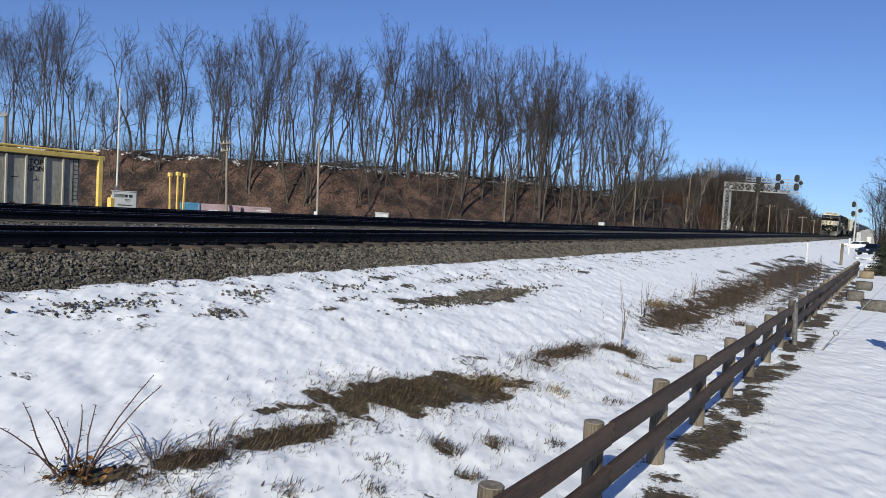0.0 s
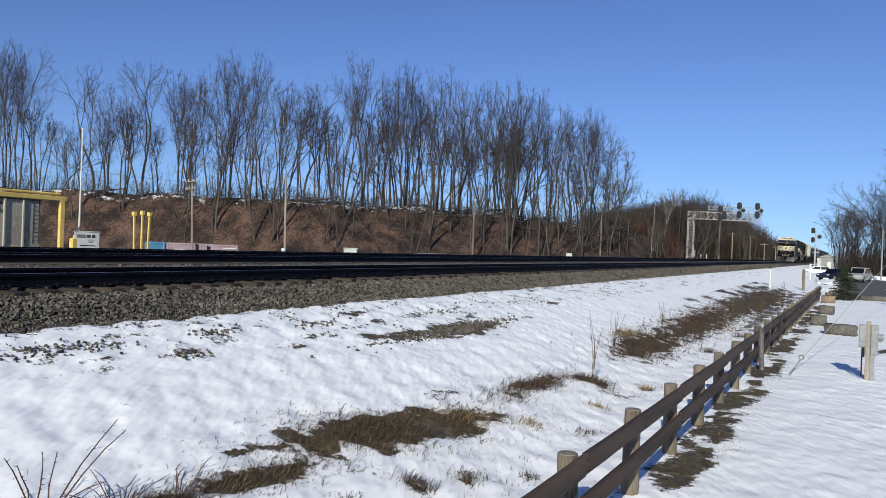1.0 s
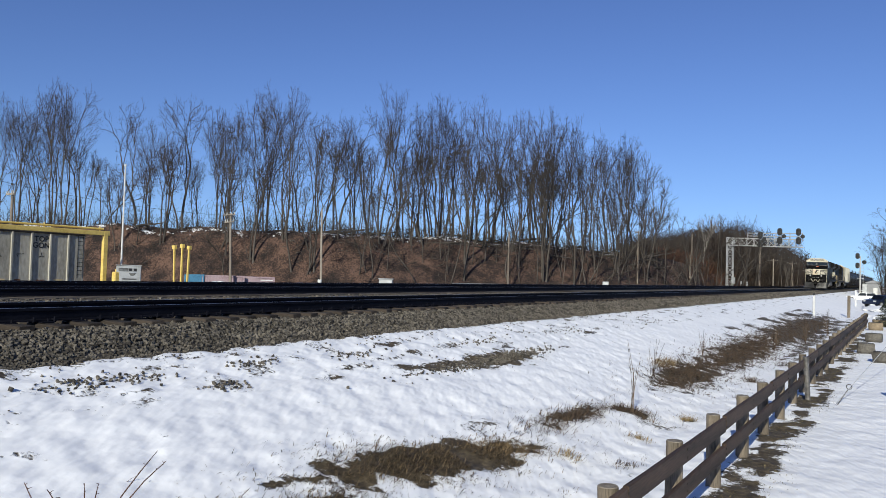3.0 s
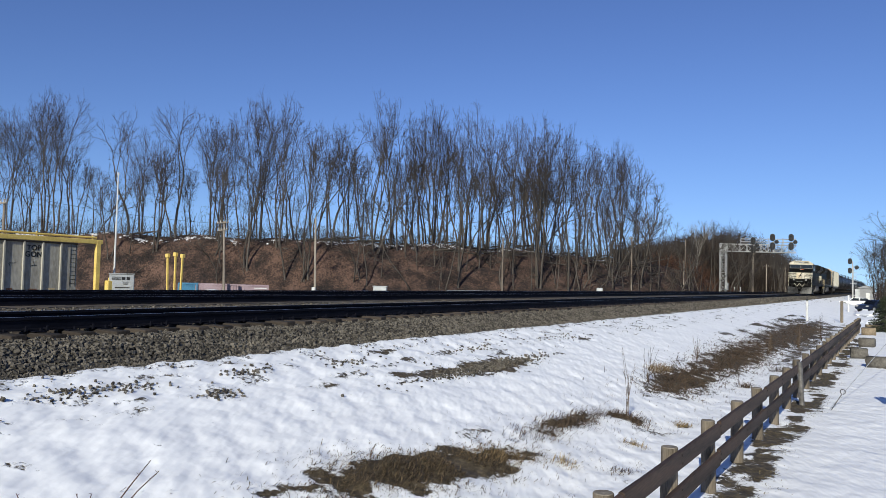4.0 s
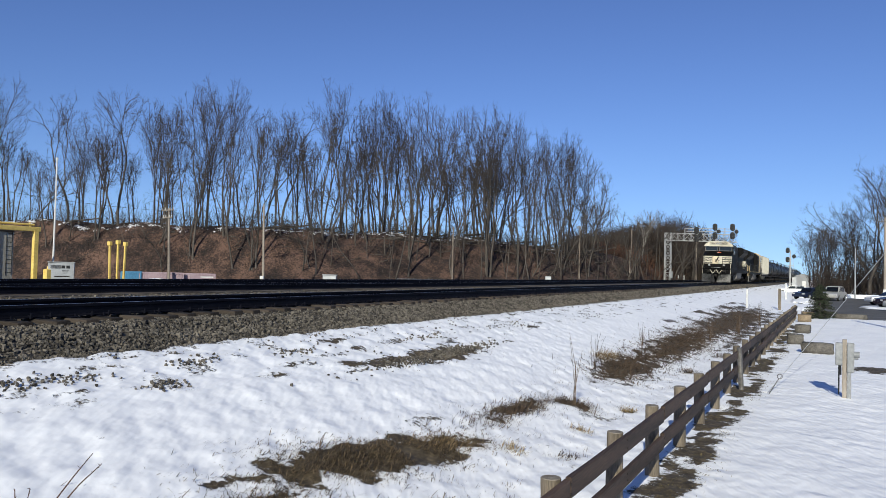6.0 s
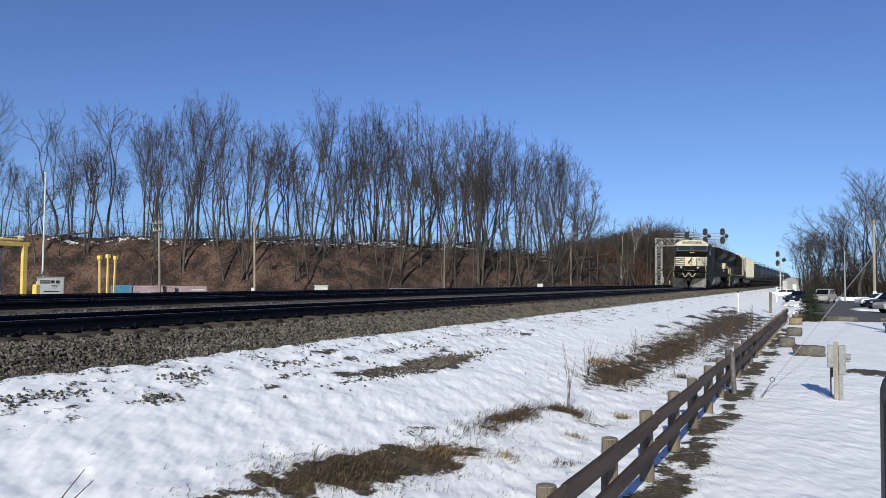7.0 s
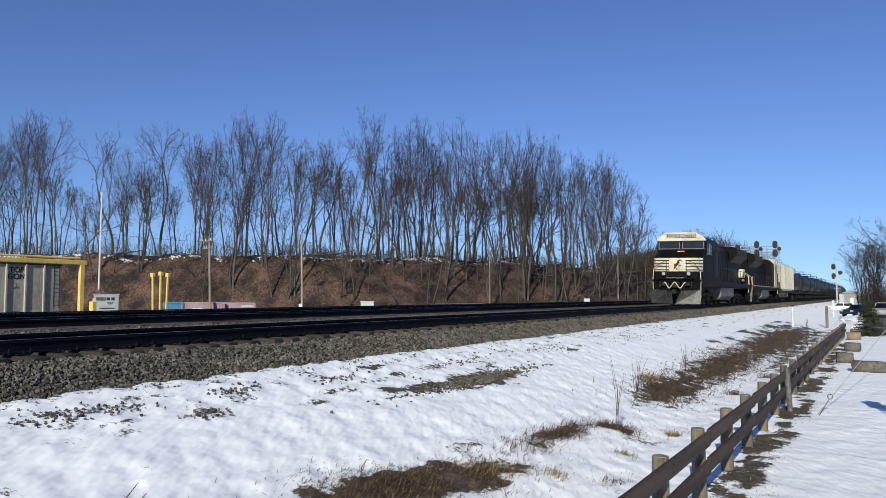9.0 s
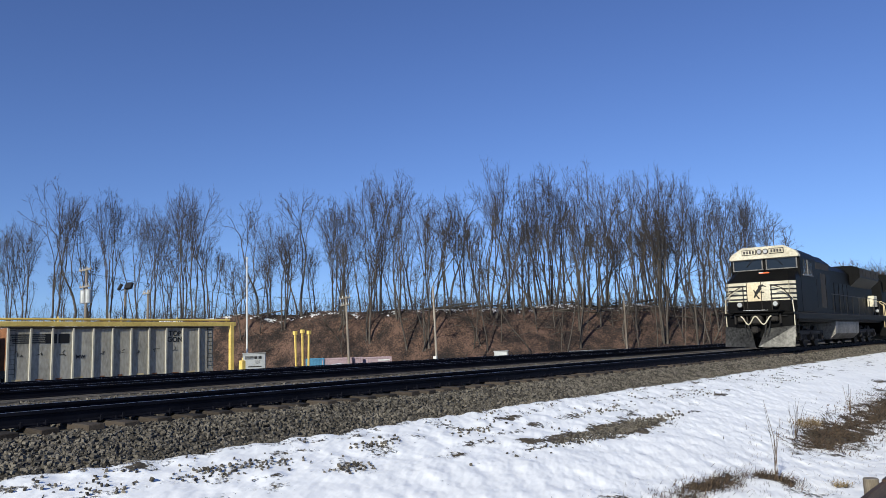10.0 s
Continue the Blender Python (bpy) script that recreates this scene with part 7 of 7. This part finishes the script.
# ---------- track details: stones, ties, anchors ----------
def pebbles(name, label, seed, count, place, r0, r1):
    """Broken angular stones joined into one mesh."""
    rnd = np.random.RandomState(seed)
    cube = np.array([(-1, -1, -1), (1, -1, -1), (1, 1, -1), (-1, 1, -1), (-1, -1, 1), (1, -1, 1), (1, 1, 1), (-1, 1, 1)]) * 0.62
    tri = np.array([(0, 2, 1), (0, 3, 2), (4, 5, 6), (4, 6, 7), (0, 1, 5), (0, 5, 4), (1, 2, 6), (1, 6, 5), (2, 3, 7), (2, 7, 6), (3, 0, 4), (3, 4, 7)])
    P = place(rnd, count)
    n = len(P)
    V = cube[None] * rnd.uniform(0.45, 1.3, (n, 8, 3)) * rnd.uniform(r0, r1, (n, 1, 1)) * rnd.uniform(0.7, 1.35, (n, 1, 3))
    t = rnd.uniform(-0.9, 0.9, n)
    ct, st = np.cos(t)[:, None], np.sin(t)[:, None]
    V = np.stack([V[..., 0], V[..., 1] * ct - V[..., 2] * st, V[..., 1] * st + V[..., 2] * ct], -1)
    a = rnd.uniform(0, 6.28, n)
    c, s = np.cos(a)[:, None], np.sin(a)[:, None]
    V = np.stack([V[..., 0] * c - V[..., 1] * s, V[..., 0] * s + V[..., 1] * c, V[..., 2]], -1) + P[:, None]
    F = (tri[None] + 8 * np.arange(n)[:, None, None]).reshape(-1, 3)
    me = bpy.data.meshes.new(name)
    me.from_pydata(V.reshape(-1, 3).tolist(), [], F.tolist())
    me.materials.append(STONE)
    return tagged(new(name, me), label, "ballast", kind="stuff")


def shoulder_z(x):
    return np.interp(x, (-12.4, -9.75, SHOULDER, -8.95, -8.55, -8.2), (-0.24, -0.27, -0.31, -0.46, -0.62, -0.78))


def build_stones():
    def shoulder(rnd, n):
        y = 1.5 + 30 * rnd.rand(n) ** 1.25
        x = rnd.uniform(-9.72, -8.38, n)
        return np.stack([x, y, shoulder_z(x) + 0.012], -1)

    def far_shoulder(rnd, n):
        y = rnd.uniform(26, 62, n)
        x = rnd.uniform(-9.8, -8.4, n)
        return np.stack([x, y, shoulder_z(x) + 0.015], -1)

    def distant_shoulder(rnd, n):
        y = 60 + 60 * rnd.rand(n) ** 1.2
        x = rnd.uniform(-9.9, -8.4, n)
        return np.stack([x, y, shoulder_z(x) + 0.02], -1)

    def between(rnd, n):
        y = rnd.uniform(2, 40, n)
        x = np.where(rnd.rand(n) < 0.5, rnd.uniform(-16.6, -12.5, n), rnd.uniform(-11.6, -10.2, n))
        return np.stack([x, y, np.full(n, -0.225)], -1)

    def strewn(rnd, n):
        """Stray stones in little groups on the snow below the shoulder."""
        m = 120
        gx, gy = -8.5 + np.abs(rnd.normal(0, 0.55, m)), 2 + 32 * rnd.rand(m) ** 1.3
        k = rnd.randint(0, m, n)
        x, y = gx[k] + rnd.normal(0, 0.07, n), gy[k] + rnd.normal(0, 0.12, n)
        return np.stack([x, y, land_z(x, y) + 0.012], -1)

    def clumps(rnd, n):
        c = np.array(((-7.8, 5.8, 0.32, 0.12), (-7.85, 5.05, 0.22, 0.1), (-7.16, 6.7, 0.2, 0.08), (-7.8, 7.75, 0.25, 0.09), (-7.93, 3.9, 0.35, 0.14), (-6.62, 12.6, 0.9, 0.1), (-6.6, 11.2, 0.6, 0.07), (-6.55, 14.0, 0.6, 0.07), (-7.7, 10, 0.4, 0.1), (-7.6, 14, 0.5, 0.1), (-7.5, 19, 0.8, 0.14), (-7.3, 26, 1.2, 0.16)))
        k = rnd.randint(0, len(c), n)
        x, y = c[k, 0] + rnd.normal(0, 1, n) * c[k, 3], c[k, 1] + rnd.normal(0, 1, n) * c[k, 2]
        return np.stack([x, y, land_z(x, y) + 0.01], -1)

    pebbles("ballast_stones", "angular grey-brown ballast stones on the shoulder", 1, 21000, shoulder, 0.02, 0.04)
    pebbles("ballast_stones", "angular grey-brown ballast stones on the shoulder", 2, 6500, far_shoulder, 0.03, 0.05)
    pebbles("ballast_stones", "angular grey-brown ballast stones on the shoulder", 7, 4500, distant_shoulder, 0.05, 0.08)
    pebbles("ballast_stones", "grey ballast stones between the rails", 3, 7000, between, 0.03, 0.05)
    pebbles("stray_stones", "stray ballast stones strewn over the snow", 4, 300, strewn, 0.010, 0.026)
    def strip(rnd, n):
        y = rnd.normal(12.9, 1.25, n)
        x = -6.62 + rnd.normal(0, 0.11, n) - 0.02 * (y - 12.9)
        return np.stack([x, y, land_z(x, y) + 0.008], -1)

    pebbles("stray_stones", "stony strip of grey ballast showing through the snow", 6, 900, strip, 0.014, 0.03)
    pebbles("stray_stones", "clumps of ballast stones lying on the snow", 5, 620, clumps, 0.011, 0.028)


def build_ties():
    rnd = random.Random(2)
    meshes = []
    for k in range(4):
        bm = bmesh.new()
        box(bm, 0, 0, 0, 2.6, 0.225, 0.17, 0.012)
        bmesh.ops.subdivide_edges(bm, edges=[e for e in bm.edges if e.calc_length() > 2], cuts=3)
        for v in bm.verts:
            v.co += Vector((noise.noise(v.co * 5 + Vector((k, 0, 0))), noise.noise(v.co * 5 + Vector((0, k, 0))), noise.noise(v.co * 5))) * 0.012
        meshes.append(finish("tie", bm, TIE))
    for y in [-1.5 + 0.5 * k for k in range(130)]:
        ob = new("tie", meshes[rnd.randrange(4)])
        ob.parent = ballast
        ob.matrix_basis = pose(TRACKS[0] + rnd.uniform(-0.05, 0.08), y + rnd.uniform(-0.03, 0.03), -0.285 + rnd.uniform(-0.01, 0.015), 0, 0, rnd.uniform(-1.2, 1.2))
    for y in [4 + 0.5 * k for k in range(80)]:
        ob = new("tie", meshes[rnd.randrange(4)])
        ob.parent = ballast
        ob.matrix_basis = pose(TRACKS[1], y, -0.297, 0, 0, rnd.uniform(-1, 1))
    # plates, spikes and anchors at the near rail
    bm = bmesh.new()
    box(bm, 0, 0, -0.194, 0.36, 0.18, 0.018, 0.004)
    for s in (-1, 1):
        box(bm, s * 0.1, 0.05, -0.172, 0.03, 0.03, 0.05, 0.004)
    plate = finish("tie_plate", bm, RAIL)
    bm = bmesh.new()
    box(bm, 0.05, 0, -0.176, 0.10, 0.035, 0.05, 0.006)
    box(bm, 0.095, 0, -0.155, 0.025, 0.035, 0.07, 0.004)
    anchor = finish("rail_anchor", bm, RAIL)
    for k in range(110):
        y = -1.5 + 0.5 * k
        ob = new("tie_plate", plate)
        ob.parent = ballast
        ob.location = (TRACKS[0] + 0.755, y, 0)
        if k % 2:
            for o in (-0.15, 0.15):
                ob = new("rail_anchor", anchor)
                ob.parent = ballast
                ob.location = (TRACKS[0] + 0.755, y + o, 0)


build_stones()
build_ties()


# ---------- what moves ----------
def motions():
    lean = 1.0
    for root, y0, turn in VEHICLES:
        walk(root, [(float(t), pose(TRACKS[0], FRONT + y0 - SPEED * t, 0.0, 0, -lean if turn else lean, turn)) for t in range(11)])
    for n, (axle, at) in enumerate(AXLES):
        way = 1 if n < 6 else -1
        walk(axle, [(f / FPS, pose(*at, way * math.degrees(SPEED * f / FPS / WHEEL_R), 0, 0)) for f in range(0, 301)])


motions()
